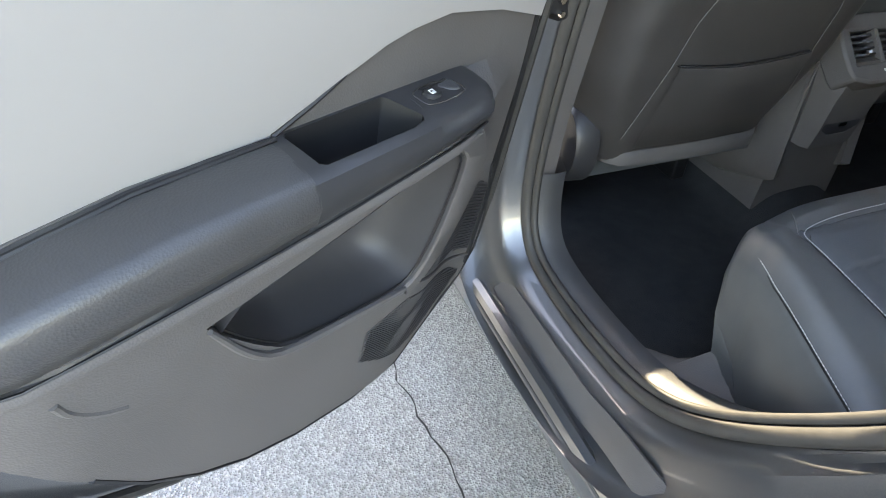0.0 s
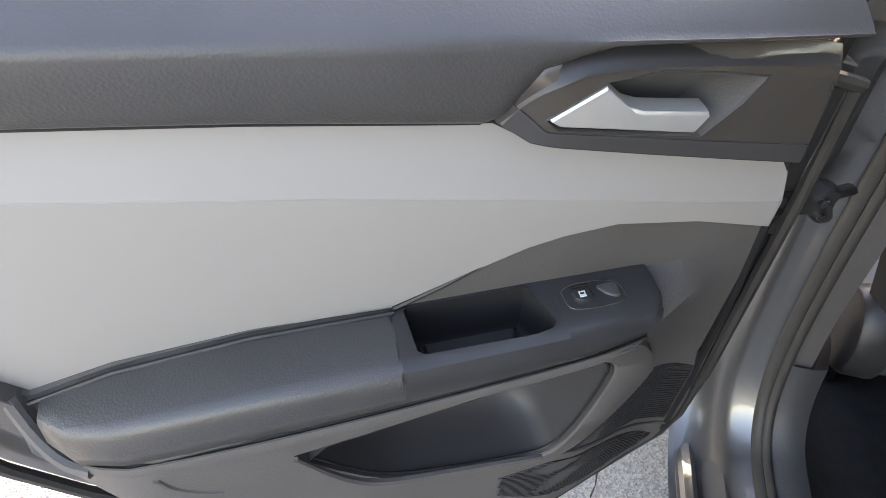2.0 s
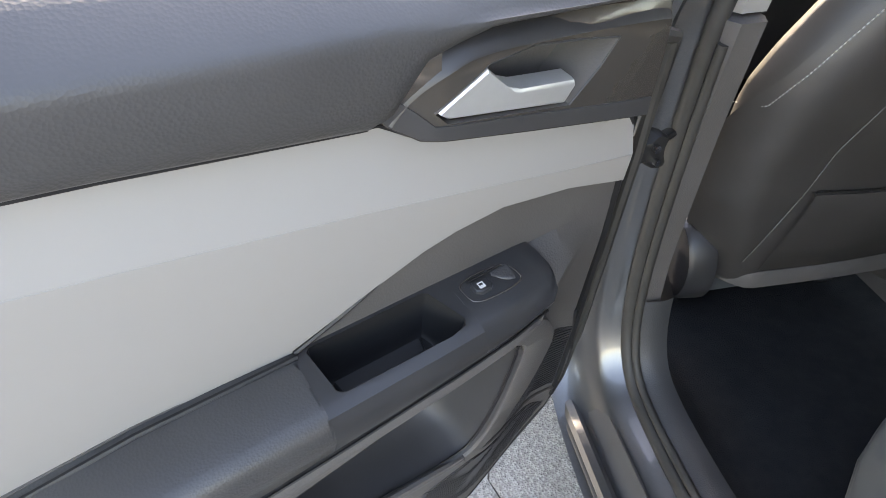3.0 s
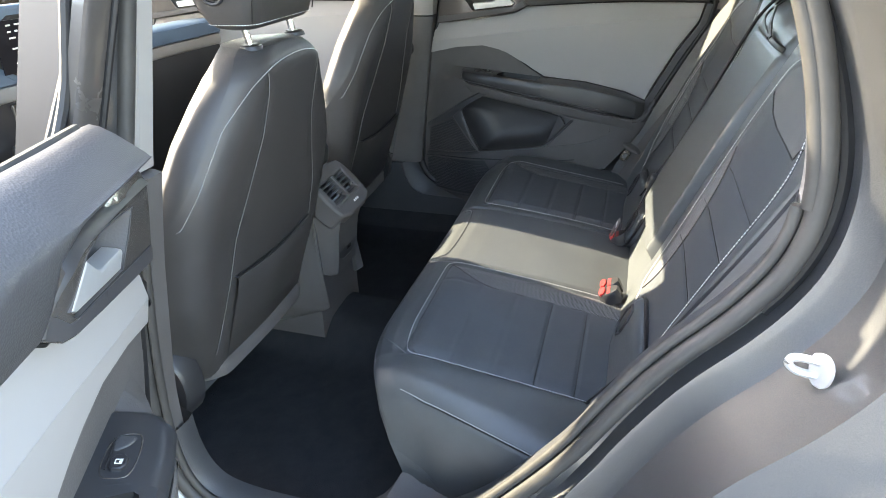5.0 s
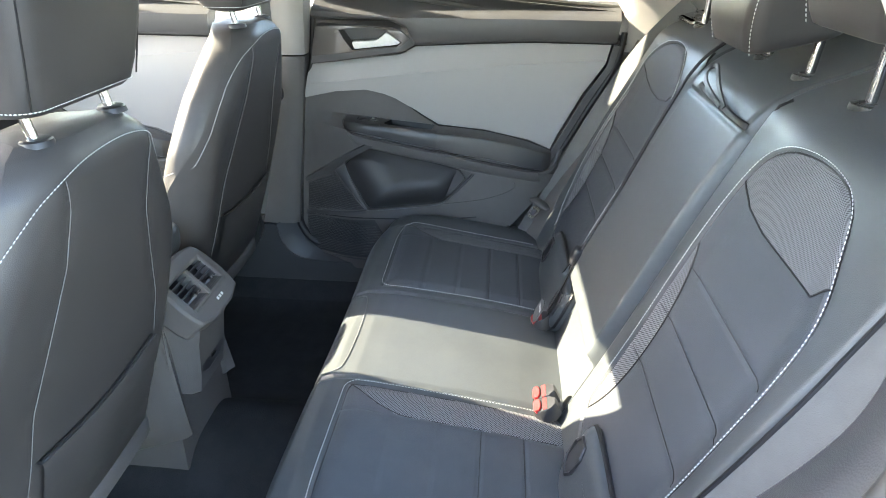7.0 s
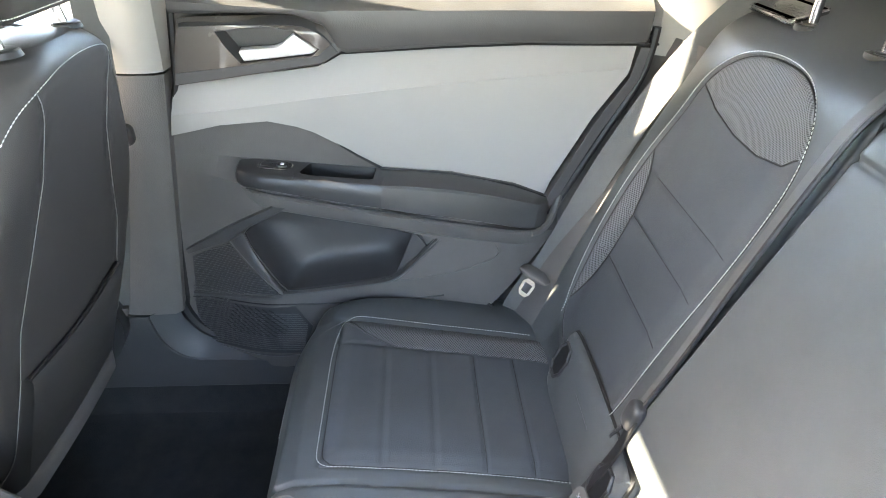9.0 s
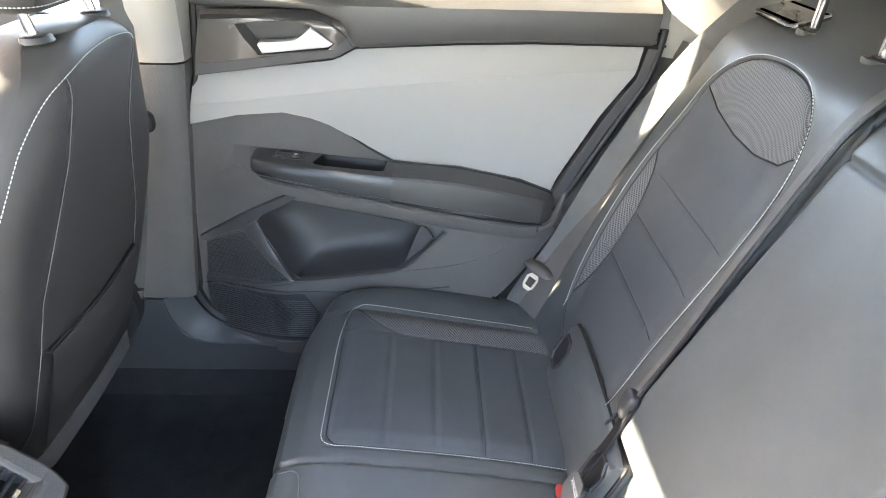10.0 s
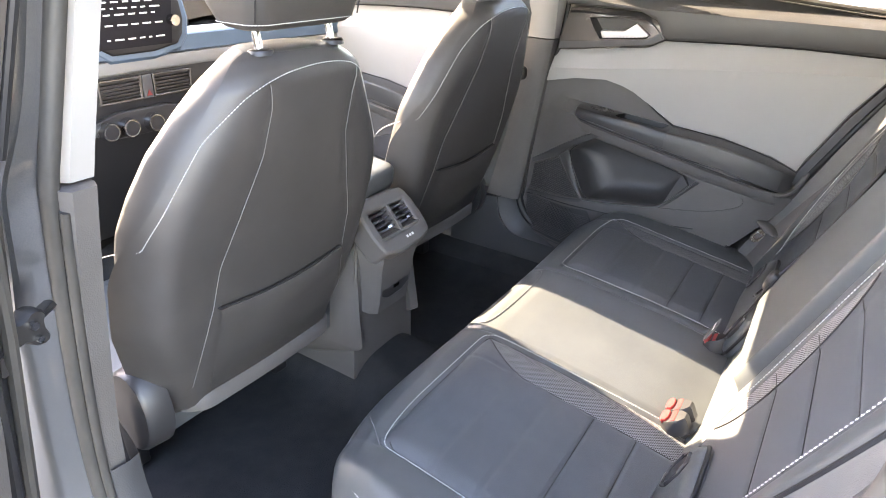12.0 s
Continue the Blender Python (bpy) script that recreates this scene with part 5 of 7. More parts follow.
def bench_cushion():
    nx, nt = 300, 190
    tmax = PROF_T[-1]
    xs = np.linspace(-0.65, 0.65, nx)
    ts = np.linspace(0, tmax, nt)
    rows = []
    for t in ts:
        row = []
        y = interp(t, PROF_T, [p[0] for p in PROF])
        for xi in xs:
            base = cushion_point(xi, t)
            row.append(cushion_point(xi, t, cushion_lift(base.x, base.y, t)))
        a, b = row[0].copy(), row[-1].copy()
        zb = min(a.z, 0.46)
        tuck = smoothstep(-0.42, -0.30, a.y)
        left = [Vector((a.x + 0.004, a.y - 0.045 * tuck, zb)), Vector((a.x - 0.008, a.y - 0.018 * tuck, 0.35 * zb + 0.65 * a.z))]
        right = [Vector((b.x + 0.008, b.y - 0.018 * tuck, 0.35 * zb + 0.65 * b.z)), Vector((b.x - 0.004, b.y - 0.045 * tuck, zb))]
        rows.append(left + row + right)
    vs, fs = loft(rows)
    sel = [[], [], []]
    for f in fs:
        c = sum((Vector(vs[i]) for i in f), Vector()) / len(f)
        kind = 0
        for x0, x1 in ((-0.527, -0.178), (0.188, 0.530)):
            if c.y < -0.285 and x0 < c.x < x1 and c.z > 0.6:
                kind = 2 if x1 - c.x < 0.072 * smoothstep(-0.285, -0.40, c.y) ** 0.5 else 1
        sel[kind].append(f)
    for k, (nm, mat, lab) in enumerate((("seat_cushion", LEATHER, "smooth black leatherette bench cushion"), ("seat_inset", LEATHER_IN, "matt black seat insets with cross seams"), ("mesh_band", MESH_SEAT, "perforated mesh bands beside the insets"))):
        for sx in ((0,) if k == 0 else (-1, 1)):
            take_part(nm, vs, [f for f in sel[k] if not sx or vs[f[0]][0] * sx > 0], mat, lab)
    # stitching round the insets and along the lip
    up = lambda p: (0, 0.15, 1)
    for x0, x1 in ((-0.527, -0.178), (0.188, 0.530)):
        a, b = x0 - 0.006, x1 + 0.006
        loop = chaikin([(a, -0.66), (a, -0.33), (a, -0.279), (a + 0.05, -0.279), (b - 0.05, -0.279), (b, -0.279), (b, -0.33), (b, -0.66)], 3, False)
        pts = []
        for x, y in resample([(p[0], p[1], 0) for p in loop], 0.01) and [(q.x, q.y) for q in resample([(p[0], p[1], 0) for p in loop], 0.01)]:
            t = y_to_t(y)
            hw = interp(y, [-0.72, -0.60, -0.27, -0.2], [0.685, 0.69, 0.625, 0.615])
            pts.append(cushion_point(x * 0.65 / hw, t, max(0.002, cushion_lift(x, y, t) + 0.0036)))
        part("stitching", stitches(pts, up), THREAD, bench, "pale double stitching")
    for x0, x1 in ((-0.527, -0.178), (0.188, 0.530)):
        for yy in (-0.374, -0.453, -0.53, -0.603):
            t = y_to_t(yy)
            hw = interp(yy, [-0.72, -0.60, -0.27, -0.2], [0.685, 0.69, 0.625, 0.615])
            part("seam", tube([cushion_point(x * 0.65 / hw, t, cushion_lift(x, yy, t) + 0.0004) for x in np.linspace(x0 + 0.004, x1 - 0.076, 24)], 0.0011, 5), BLACK, bench)
        line = []
        for x, y in resample_2d(chaikin([(x0 + 0.001, -0.66), (x0 + 0.001, -0.33), (x0 + 0.001, -0.286), (x0 + 0.05, -0.286), (x1 - 0.05, -0.286), (x1 - 0.001, -0.286), (x1 - 0.001, -0.33), (x1 - 0.001, -0.66)], 3, False), 0.01):
            t = y_to_t(y)
            hw = interp(y, [-0.72, -0.60, -0.27, -0.2], [0.685, 0.69, 0.625, 0.615])
            line.append(cushion_point(x * 0.65 / hw, t, cushion_lift(x, y, t) + 0.0006))
        part("seam", tube(line, 0.0014, 5), BLACK, bench)
    for sx in (-1, 1):
        tl = y_to_t(-0.212)
        lip = [cushion_point(sx * xi, tl + e, 0.002) for xi, e in ((0.30, 0.02), (0.40, 0.014), (0.48, 0.006), (0.55, 0.0), (0.60, 0.0))]
        lip += [cushion_point(sx * xi, y_to_t(y), 0.002) for xi, y in ((0.617, -0.222), (0.627, -0.238), (0.634, -0.262), (0.638, -0.29))] + [cushion_point(sx * 0.64, y_to_t(y), 0.002) for y in np.linspace(-0.31, -0.66, 22)]
        lip = [p + Vector((sx * 0.003 * smoothstep(0.55, 0.60, abs(p.x)), 0, 0)) for p in lip]
        part("stitching", stitches(chaikin(lip, 2, False), lambda p, sx=sx: (sx * smoothstep(0.45, 0.6, abs(p.x)), 0.5, 0.4)), THREAD, bench, "pale stitching along the cushion lip")
        part("seam", tube([p - Vector((0, 0, 0.004)) for p in lip], 0.0014, 6), BLACK, bench)
        fold = [cushion_point(sx * x * 0.65 / 0.62, y_to_t(y), 0.0015) for x, y in chaikin([(0.47, -0.213), (0.475, -0.222), (0.492, -0.24), (0.512, -0.262), (0.526, -0.278)], 2, False)]
        part("seam", tube(fold, 0.0011, 6), SEAM, bench)
    for x1 in (-0.178, 0.530):
        line = []
        for y in np.linspace(-0.288, -0.66, 40):
            t = y_to_t(y)
            x = x1 - 0.072 * smoothstep(-0.285, -0.40, y) ** 0.5
            hw = interp(y, [-0.72, -0.60, -0.27, -0.2], [0.685, 0.69, 0.625, 0.615])
            line.append(cushion_point(x * 0.65 / hw, t, cushion_lift(x, y, t) + 0.0006))
        part("seam", tube(line, 0.0009, 5), BLACK, bench)
    c = [cushion_point(xi, y_to_t(y), cushion_lift(xi, y, y_to_t(y)) + 0.001) for xi, y in resample_2d(chaikin([(-0.150, -0.222), (-0.150, -0.245), (-0.135, -0.263), (0.0, -0.268), (0.135, -0.263), (0.150, -0.245), (0.150, -0.222)], 3, False), 0.008)]
    part("seam", tube(c, 0.0011, 6), SEAM, bench, "curved grey seam across the centre seat")


bench_cushion()
BACK_O, BACK_U, BACK_N = Vector((0, -0.672, 0.66)), Vector((0, -0.397, 0.918)), Vector((0, 0.918, 0.397))


def back_lift(x, v):
    """How the backrest's padding stands from its plane."""
    d = 0.0
    ax = abs(x)
    # centre armrest panel between two deep joints
    for sx in (-0.165, 0.165):
        d += groove(x - sx, 0.004, 0.016)
    d += (0.030 * smoothstep(0.108, 0.130, v) * (1 - 0.2 * smoothstep(0.40, 0.60, v)) - 0.012) * smoothstep(0.65, 0.58, v) * smoothstep(0.165, 0.148, ax)
    d += 0.016 * smoothstep(0.50, 0.58, ax) * smoothstep(0.66, 0.3, v) - 0.07 * smoothstep(0.57, 0.64, ax)
    z = BACK_O.z + BACK_U.z * v
    ins = inset_dist(ax, near_rise(x, z))
    d += groove(ins, 0.003, 0.0045)
    if ins > 0:
        d -= 0.005 * smoothstep(0, 0.05, ins)
        for zz in (0.868, 0.945, 1.015):
            if 0.275 < ax < 0.53:
                d += groove(z - zz, 0.003, 0.0020)
    # top roll
    d -= 0.10 * smoothstep(0.60, 0.76, v) ** 1.3
    d += 0.012 * math.exp(-((v - 0.56) / 0.06) ** 2) * smoothstep(0.2, 0.3, ax) * smoothstep(0.6, 0.5, ax)
    d += groove(v - 0.575, 0.004, 0.005) * (1 if ax < 0.165 else 0)
    return d + 0.002 * math.sin(8 * x) * math.sin(10 * v)


INSET = chaikin([(0.255, 0.70), (0.222, 0.75), (0.225, 0.88), (0.218, 1.04), (0.228, 1.16), (0.275, 1.222), (0.375, 1.238), (0.475, 1.222), (0.522, 1.15), (0.548, 1.05), (0.55, 0.90), (0.535, 0.80), (0.51, 0.70)], 2)


def near_rise(x, z):
    """The near seat's inset ends lower than the far one's."""
    return z + 0.018 * smoothstep(1.0, 1.2, z) if x < 0 else z


def inset_dist(x, z):
    """Distance into the inset's outline (negative outside)."""
    if x < 0.17 or x > 0.62:
        return -1
    best, inside = 9.0, False
    n = len(INSET)
    for i in range(n):
        x0, z0 = INSET[i]
        x1, z1 = INSET[(i + 1) % n]
        dx, dz = x1 - x0, z1 - z0
        t = max(0, min(1, ((x - x0) * dx + (z - z0) * dz) / (dx * dx + dz * dz)))
        best = min(best, math.hypot(x - x0 - t * dx, z - z0 - t * dz))
        if (z0 > z) != (z1 > z) and x < dx * (z - z0) / dz + x0:
            inside = not inside
    return best if inside else -best


def back_point(x, v, extra=0.0):
    return BACK_O + Vector((x, 0, 0)) + BACK_U * v + BACK_N * (back_lift(x, v) + extra)


def panel_edge(x):
    """Lower edge of the lighter shoulder panel."""
    if x > 0:
        return interp(x, [0.215, 0.235, 0.254, 0.31, 0.379, 0.455, 0.509, 0.54], [1.19, 1.155, 1.139, 1.130, 1.132, 1.144, 1.164, 1.19])
    return interp(-x, [0.20, 0.238, 0.288, 0.348, 0.441, 0.493, 0.516, 0.54], [1.18, 1.146, 1.126, 1.117, 1.114, 1.112, 1.132, 1.17])


def inset_field(x, z):
    """Distance into the inset's outline for whole grids (negative outside)."""
    best, inside = np.full(x.shape, 9.0), np.zeros(x.shape, bool)
    for (x0, z0), (x1, z1) in zip(INSET, INSET[1:] + INSET[:1]):
        dx, dz = x1 - x0, z1 - z0
        t = np.clip(((x - x0) * dx + (z - z0) * dz) / (dx * dx + dz * dz), 0, 1)
        best = np.minimum(best, np.hypot(x - x0 - t * dx, z - z0 - t * dz))
        if abs(dz) > 1e-12:
            inside ^= ((z0 > z) != (z1 > z)) & (x < dx * (z - z0) / dz + x0)
    return np.where(inside, best, -best)


def back_lift_field(x, v, ins):
    """back_lift for whole grids."""
    st = lambda a, b, q: (lambda k: k * k * (3 - 2 * k))(np.clip((q - a) / (b - a), 0, 1))
    gr = lambda d, w, depth: -depth * np.exp(-(d / w) ** 2)
    ax, z = np.abs(x), BACK_O.z + BACK_U.z * v
    d = gr(x + 0.165, 0.004, 0.016) + gr(x - 0.165, 0.004, 0.016) + (0.030 * st(0.108, 0.130, v) * (1 - 0.2 * st(0.40, 0.60, v)) - 0.012) * st(0.65, 0.58, v) * st(0.165, 0.148, ax)
    d += 0.016 * st(0.50, 0.58, ax) * st(0.66, 0.3, v) - 0.09 * st(0.582, 0.628, ax)
    d += gr(ins, 0.003, 0.0045) - np.where(ins > 0, 0.005 * st(0, 0.05, ins), 0)
    for zz in (0.868, 0.945, 1.015):
        d += np.where((ins > 0) & (ax > 0.275) & (ax < 0.53), gr(z - zz, 0.003, 0.0020), 0)
    d -= 0.10 * st(0.60, 0.76, v) ** 1.3
    d += 0.012 * np.exp(-((v - 0.56) / 0.06) ** 2) * st(0.2, 0.3, ax) * st(0.6, 0.5, ax)
    d += np.where(ax < 0.165, gr(v - 0.575, 0.004, 0.005), 0)
    return d + 0.002 * np.sin(8 * x) * np.sin(10 * v)


def bench_back():
    xs, vs_ = np.linspace(-0.64, 0.64, 400), np.linspace(-0.06, 0.78, 250)
    rise = np.array([near_rise(-1, z) for z in BACK_O.z + BACK_U.z * vs_])[:, None]
    level = (BACK_O.z + BACK_U.z * vs_)[:, None]
    mid = (xs[1:] + xs[:-1])[None, :] / 2
    inside = inset_field(np.abs(mid) + 0 * level, np.where(mid < 0, rise, level))
    ax, zz = np.abs(xs)[None, :] + 0 * level, np.where(xs[None, :] < 0, rise, level)
    lifts = back_lift_field(np.meshgrid(xs, vs_)[0], np.meshgrid(xs, vs_)[1], inset_field(ax, zz))
    vs = [tuple(BACK_O + Vector((x, 0, 0)) + BACK_U * v + BACK_N * lifts[i, k]) for i, v in enumerate(vs_) for k, x in enumerate(xs)]
    m = len(xs)
    for dy, dz in ((-0.05, -0.03), (-0.06, -0.5)):
        vs += [(p[0], p[1] + dy, p[2] + dz) for p in vs[(len(vs_) - 1) * m:len(vs_) * m]]
    sel = [[], [], [], [], []]
    for i in range(len(vs_) + 1):
        for k in range(m - 1):
            f = (i * m + k, i * m + k + 1, (i + 1) * m + k + 1, (i + 1) * m + k)
            kind = 0
            if i < len(vs_) - 1:
                x, z = (xs[k] + xs[k + 1]) / 2, BACK_O.z + BACK_U.z * (vs_[i] + vs_[i + 1]) / 2
                if abs(x) < 0.165 and 0.66 < z < 1.21:
                    kind = 3
                if inside[i, k] > 0 and z < 1.25:
                    kind = 1
                    lx = x + math.copysign(0.385, -x)
                    if 0.165 - lx < 0.052 * math.sin(max(0, min(1, (z - 0.72) / 0.33)) * math.pi) ** 0.6 and 0.72 < z < 1.05:
                        kind = 2
                    if z > panel_edge(x):
                        kind = 4
            sel[kind].append(f)
    rows = (("backrest", LEATHER, "black leatherette backrest"), ("back_inset", LEATHER_IN, "matt black backrest insets"), ("mesh_panel", MESH_BACK, "open mesh strip in the backrest"),
            ("centre_armrest", LEATHER, "smooth folding centre armrest"), ("shoulder_panel", PERFORATED, "lighter finely perforated shoulder panel"))
    for k, (nm, mat, lab) in enumerate(rows):
        for sx in ((0,) if k in (0, 3) else (-1, 1)):
            take_part(nm, vs, [f for f in sel[k] if not sx or vs[f[0]][0] * sx > 0], mat, lab)
    for sx in (-1, 1):
        path = [back_point(sx * x, (2 * z - near_rise(sx, z) - BACK_O.z) / BACK_U.z, 0.0028) for x, z in [(q.x, q.y) for q in resample([(a, b, 0) for a, b in chaikin([(0.245, 0.72), (0.217, 0.75), (0.220, 0.88), (0.213, 1.04), (0.223, 1.165), (0.272, 1.227), (0.375, 1.243), (0.478, 1.227), (0.527, 1.152), (0.553, 1.05), (0.555, 0.90), (0.54, 0.80), (0.515, 0.72)], 3, False)], 0.01)]]
        part("stitching", stitches(path, lambda p: BACK_N), THREAD, bench, "pale stitching round the backrest inset")
        line = [back_point(sx * x, (2 * z - near_rise(sx, z) - BACK_O.z) / BACK_U.z, 0.0008) for x, z in resample_2d(INSET + INSET[:1], 0.01) if z > 0.71]
        part("seam", tube(line, 0.0015, 5), BLACK, bench)
        line = [(x, panel_edge(x)) for x in np.linspace(sx * 0.215, sx * 0.535, 90)]
        line = [back_point(x, (z - BACK_O.z) / BACK_U.z, 0.0006) for x, z in line if inset_dist(abs(x), near_rise(x, z)) > 0]
        part("seam", tube(line, 0.0014, 5), BLACK, bench)
        for z in (0.868, 0.945, 1.015):
            x1 = 0.545 if sx < 0 else 0.50
            part("seam", tube([back_point(sx * x, (z - BACK_O.z) / BACK_U.z, 0.0005) for x in np.linspace(0.24, x1, 30) if inset_dist(x, z) > 0.004], 0.0007, 5), BLACK, bench)
        strip = []
        for z in np.linspace(0.725, 1.045, 40):
            lx = 0.165 - 0.052 * math.sin((z - 0.72) / 0.33 * math.pi) ** 0.6
            x = lx + sx * 0.385
            if inset_dist(abs(x), near_rise(x, z)) > 0:
                strip.append(back_point(x, (z - BACK_O.z) / BACK_U.z, 0.0006))
        part("seam", tube(strip, 0.0014, 5), BLACK, bench)
    # pull loop of the centre armrest
    strap = [(0.088, 0.592, 0.006), (0.03, 0.590, 0.012), (-0.06, 0.587, 0.013), (-0.12, 0.585, 0.010), (-0.156, 0.584, 0.002)]
    part("pull_strap", tube([back_point(x, v, e) for x, v, e in chaikin(strap, 2, False)], 0.0055, 8, flat=0.5, up=(0, 0.9, 0.4)), BLACK, bench, "black fabric pull strap")
    lp = [(-0.085, 0.588, 0.014), (-0.03, 0.606, 0.020), (0.035, 0.628, 0.024), (0.066, 0.634, 0.022), (0.078, 0.622, 0.020), (0.05, 0.604, 0.020), (-0.02, 0.592, 0.018), (-0.07, 0.586, 0.014)]
    part("pull_loop", tube([back_point(x, v, e) for x, v, e in chaikin(lp, 3, False)], 0.0048, 8, flat=0.5, up=(0, 0.9, 0.4)), BLACK, bench, "black fabric pull loop")
    for sx in (-1, 1):
        part("seam", tube([back_point(sx * 0.163, v, 0.004) for v in np.linspace(0.10, 0.585, 40)] + [back_point(sx * x, v, 0.002) for x, v in ((0.168, 0.605), (0.178, 0.63), (0.186, 0.645))], 0.0024, 6), BLACK, bench, "dark joint beside the centre armrest")
    nose = [back_point(x, 0.118, 0.002) for x in np.linspace(-0.15, 0.15, 20)]
    part("seam", tube(nose, 0.0012, 6), BLACK, bench)
    # flaps over the child seat anchors, a recess at each end
    for x0, x1 in ((-0.545, -0.295), (0.098, 0.435)):
        fr = lambda s, h, d: BACK_O + Vector((s, 0, 0)) + BACK_U * h + BACK_N * (-0.008 + d)
        o = chaikin([(x0, -0.03), (x1, -0.03), (x1, 0.09), (x1 - 0.012, 0.108), (x0 + 0.012, 0.108), (x0, 0.09)], 2)
        flap = part("anchor_flap", pad(o, fr, [(0.0, 0.010), (0.003, 0.016), (0.008, 0.020), (0.016, 0.023)], -0.02, 0.001), LEATHER, bench, "smooth black flap over the child seat anchors", sharp=70)
        part("flap_gap", tube([fr(a, b, 0.009) for a, b in o if b > -0.02], 0.0035, 6), BLACK, flap, "dark gap round the flap")
        for xc in ((x1 - 0.036,) if x0 < 0 else (x0 + 0.036, x1 - 0.036)):
            q = chaikin([(xc - 0.022, 0.022), (xc + 0.022, 0.022), (xc + 0.022, 0.084), (xc - 0.022, 0.084)], 1)
            # flat dark plate for the recess's shade, blacker on the far seat
            part("anchor_recess_shade", plate(offset(q, 0.004), fr, 0.0245, 0.003, cut=0), BLACK if x0 > 0 else POD, flap)
            part("recess_rim", tube([fr(a, b, 0.0245) for a, b in q], 0.0035, 6, True), SMOOTH, flap, "raised plastic rim")
    for sx in (-1, 1):
        c = back_point(sx * 0.525, 0.685)
        fr = lambda s, h, d, c=c: c + Vector((s, h * -0.95, h * 0.25 + d + 0.008))
        o = [(-0.066, -0.024), (-0.060, -0.027), (0.060, -0.027), (0.066, -0.024), (0.064, 0.026), (0.058, 0.030), (-0.058, 0.030), (-0.064, 0.026)]
        lev = part("release_lever", plate(o, fr, 0.0, 0.006, [offset(o, 0.007)], cut=0), CHROME, bench, "chrome-edged seat release lever", bevel=0.002)
        part("lever_recess", plate(offset(o, 0.007), fr, -0.006, 0.004, cut=0), BLACK, lev)


bench_back()


def rounded_block(c, hx, hy, hz, lean=0.0, power=3.2, nu=28, nv=18):
    """A soft, rounded pad round c; lean: radians back."""
    rows = []
    for i in range(nv + 1):
        ph = -math.pi / 2 + math.pi * i / nv
        cz, sz = abs(math.cos(ph)) ** (2 / power), math.copysign(abs(math.sin(ph)) ** (2 / power), math.sin(ph))
        ring = []
        for j in range(nu):
            th = 2 * math.pi * j / nu
            x = math.copysign(abs(math.cos(th)) ** (2 / power), math.cos(th)) * cz * hx
            y = math.copysign(abs(math.sin(th)) ** (2 / power), math.sin(th)) * cz * hy
            z = sz * hz
            x *= 1 + 0.08 * sz
            ring.append(Vector((c[0] + x, c[1] + y * math.cos(lean) - z * math.sin(lean), c[2] + y * math.sin(lean) + z * math.cos(lean))))
        rows.append(ring)
    return loft(rows, True, True)


def headrest_rings(cx, y0, z0, tall, hx0, hy0, lean, taper=0.0):
    """Rings of a boxy headrest that widens upwards and leans back; also the ring at any height."""
    def ring_at(z, grow=0.0):
        k = (z - z0) / tall
        back = taper * max(0.0, 1 - k / 0.65) ** 2.2 / 2
        hx, hy, yc = hx0 + 0.022 * k + grow, hy0 + 0.004 * k + grow - back, y0 - lean * k * tall - back
        r = 0.026
        pts = []
        for qx, qy, a0 in ((-1, 1, 90), (-1, -1, 180), (1, -1, 270), (1, 1, 0)):
            for a in np.linspace(a0, a0 + 90, 7):
                pts.append(Vector((cx + qx * (hx - r) + r * math.cos(radians(a)), yc + qy * (hy - r) + r * math.sin(radians(a)), z)))
        return pts
    steps = ((0.0, -0.040), (0.002, -0.016), (0.015, -0.006), (0.042, 0.0), (0.13, 0.003), (0.28, 0.005), (0.5, 0.006), (0.73, 0.004), (0.89, -0.002), (0.96, -0.014), (1.0, -0.034))
    return ring_at, [ring_at(z0 + k * tall, g) for k, g in steps]


def rear_headrest(x, label, low=1.355, tall=0.16):
    base = Vector((x, -0.985, 1.258))
    hr = thing("headrest", base, label, "headrest", "rear headrests")
    tip = lambda p: Vector((p.x, p.y, p.z + 0.24 * max(0.0, -0.89 - p.y)))
    ring_at, rows = headrest_rings(x, -0.946, low, tall, 0.092, 0.072, 0.12, 0.016)
    part("headrest_pad", loft([[tip(p) for p in r] for r in rows], True), LEATHER_BACK, hr, sharp=80)
    for sx in (-1, 1):
        px = x + sx * 0.081
        part("headrest_post", tube([(px, -0.982, 1.25), (px, -0.990, low + 0.05)], 0.0068, 12), CHROME, hr, "bright chrome post")
        part("post_guide", tube([(px, -0.980, 1.250), (px, -0.981, 1.259), (px, -0.982, 1.266), (px, -0.982, 1.268)], lambda t: 0.025 - 0.004 * smoothstep(0.6, 1.0, t), 20, flat=0.8), SMOOTH, hr, "smooth black plastic post guide")
        part("guide_collar", tube([(px, -0.982, 1.267), (px, -0.982, 1.2705)], 0.0115, 16), BLACK, hr)
    for k in (3, 24):
        edge = [tip(ring_at(low + tall * q, 0.0065)[k]) for q in np.linspace(0.03, 0.9, 14)]
        part("stitching", stitches(edge, lambda p: (p[0] - x, 0.5, 0)), THREAD, hr, "pale stitching up the headrest")


rear_headrest(0.366, "black leatherette headrest raised on chrome posts above the far seat")
rear_headrest(-0.028, "low black leatherette centre headrest on chrome posts", 1.29, 0.14)
rear_headrest(-0.368, "black leatherette headrest raised on chrome posts above the near seat")


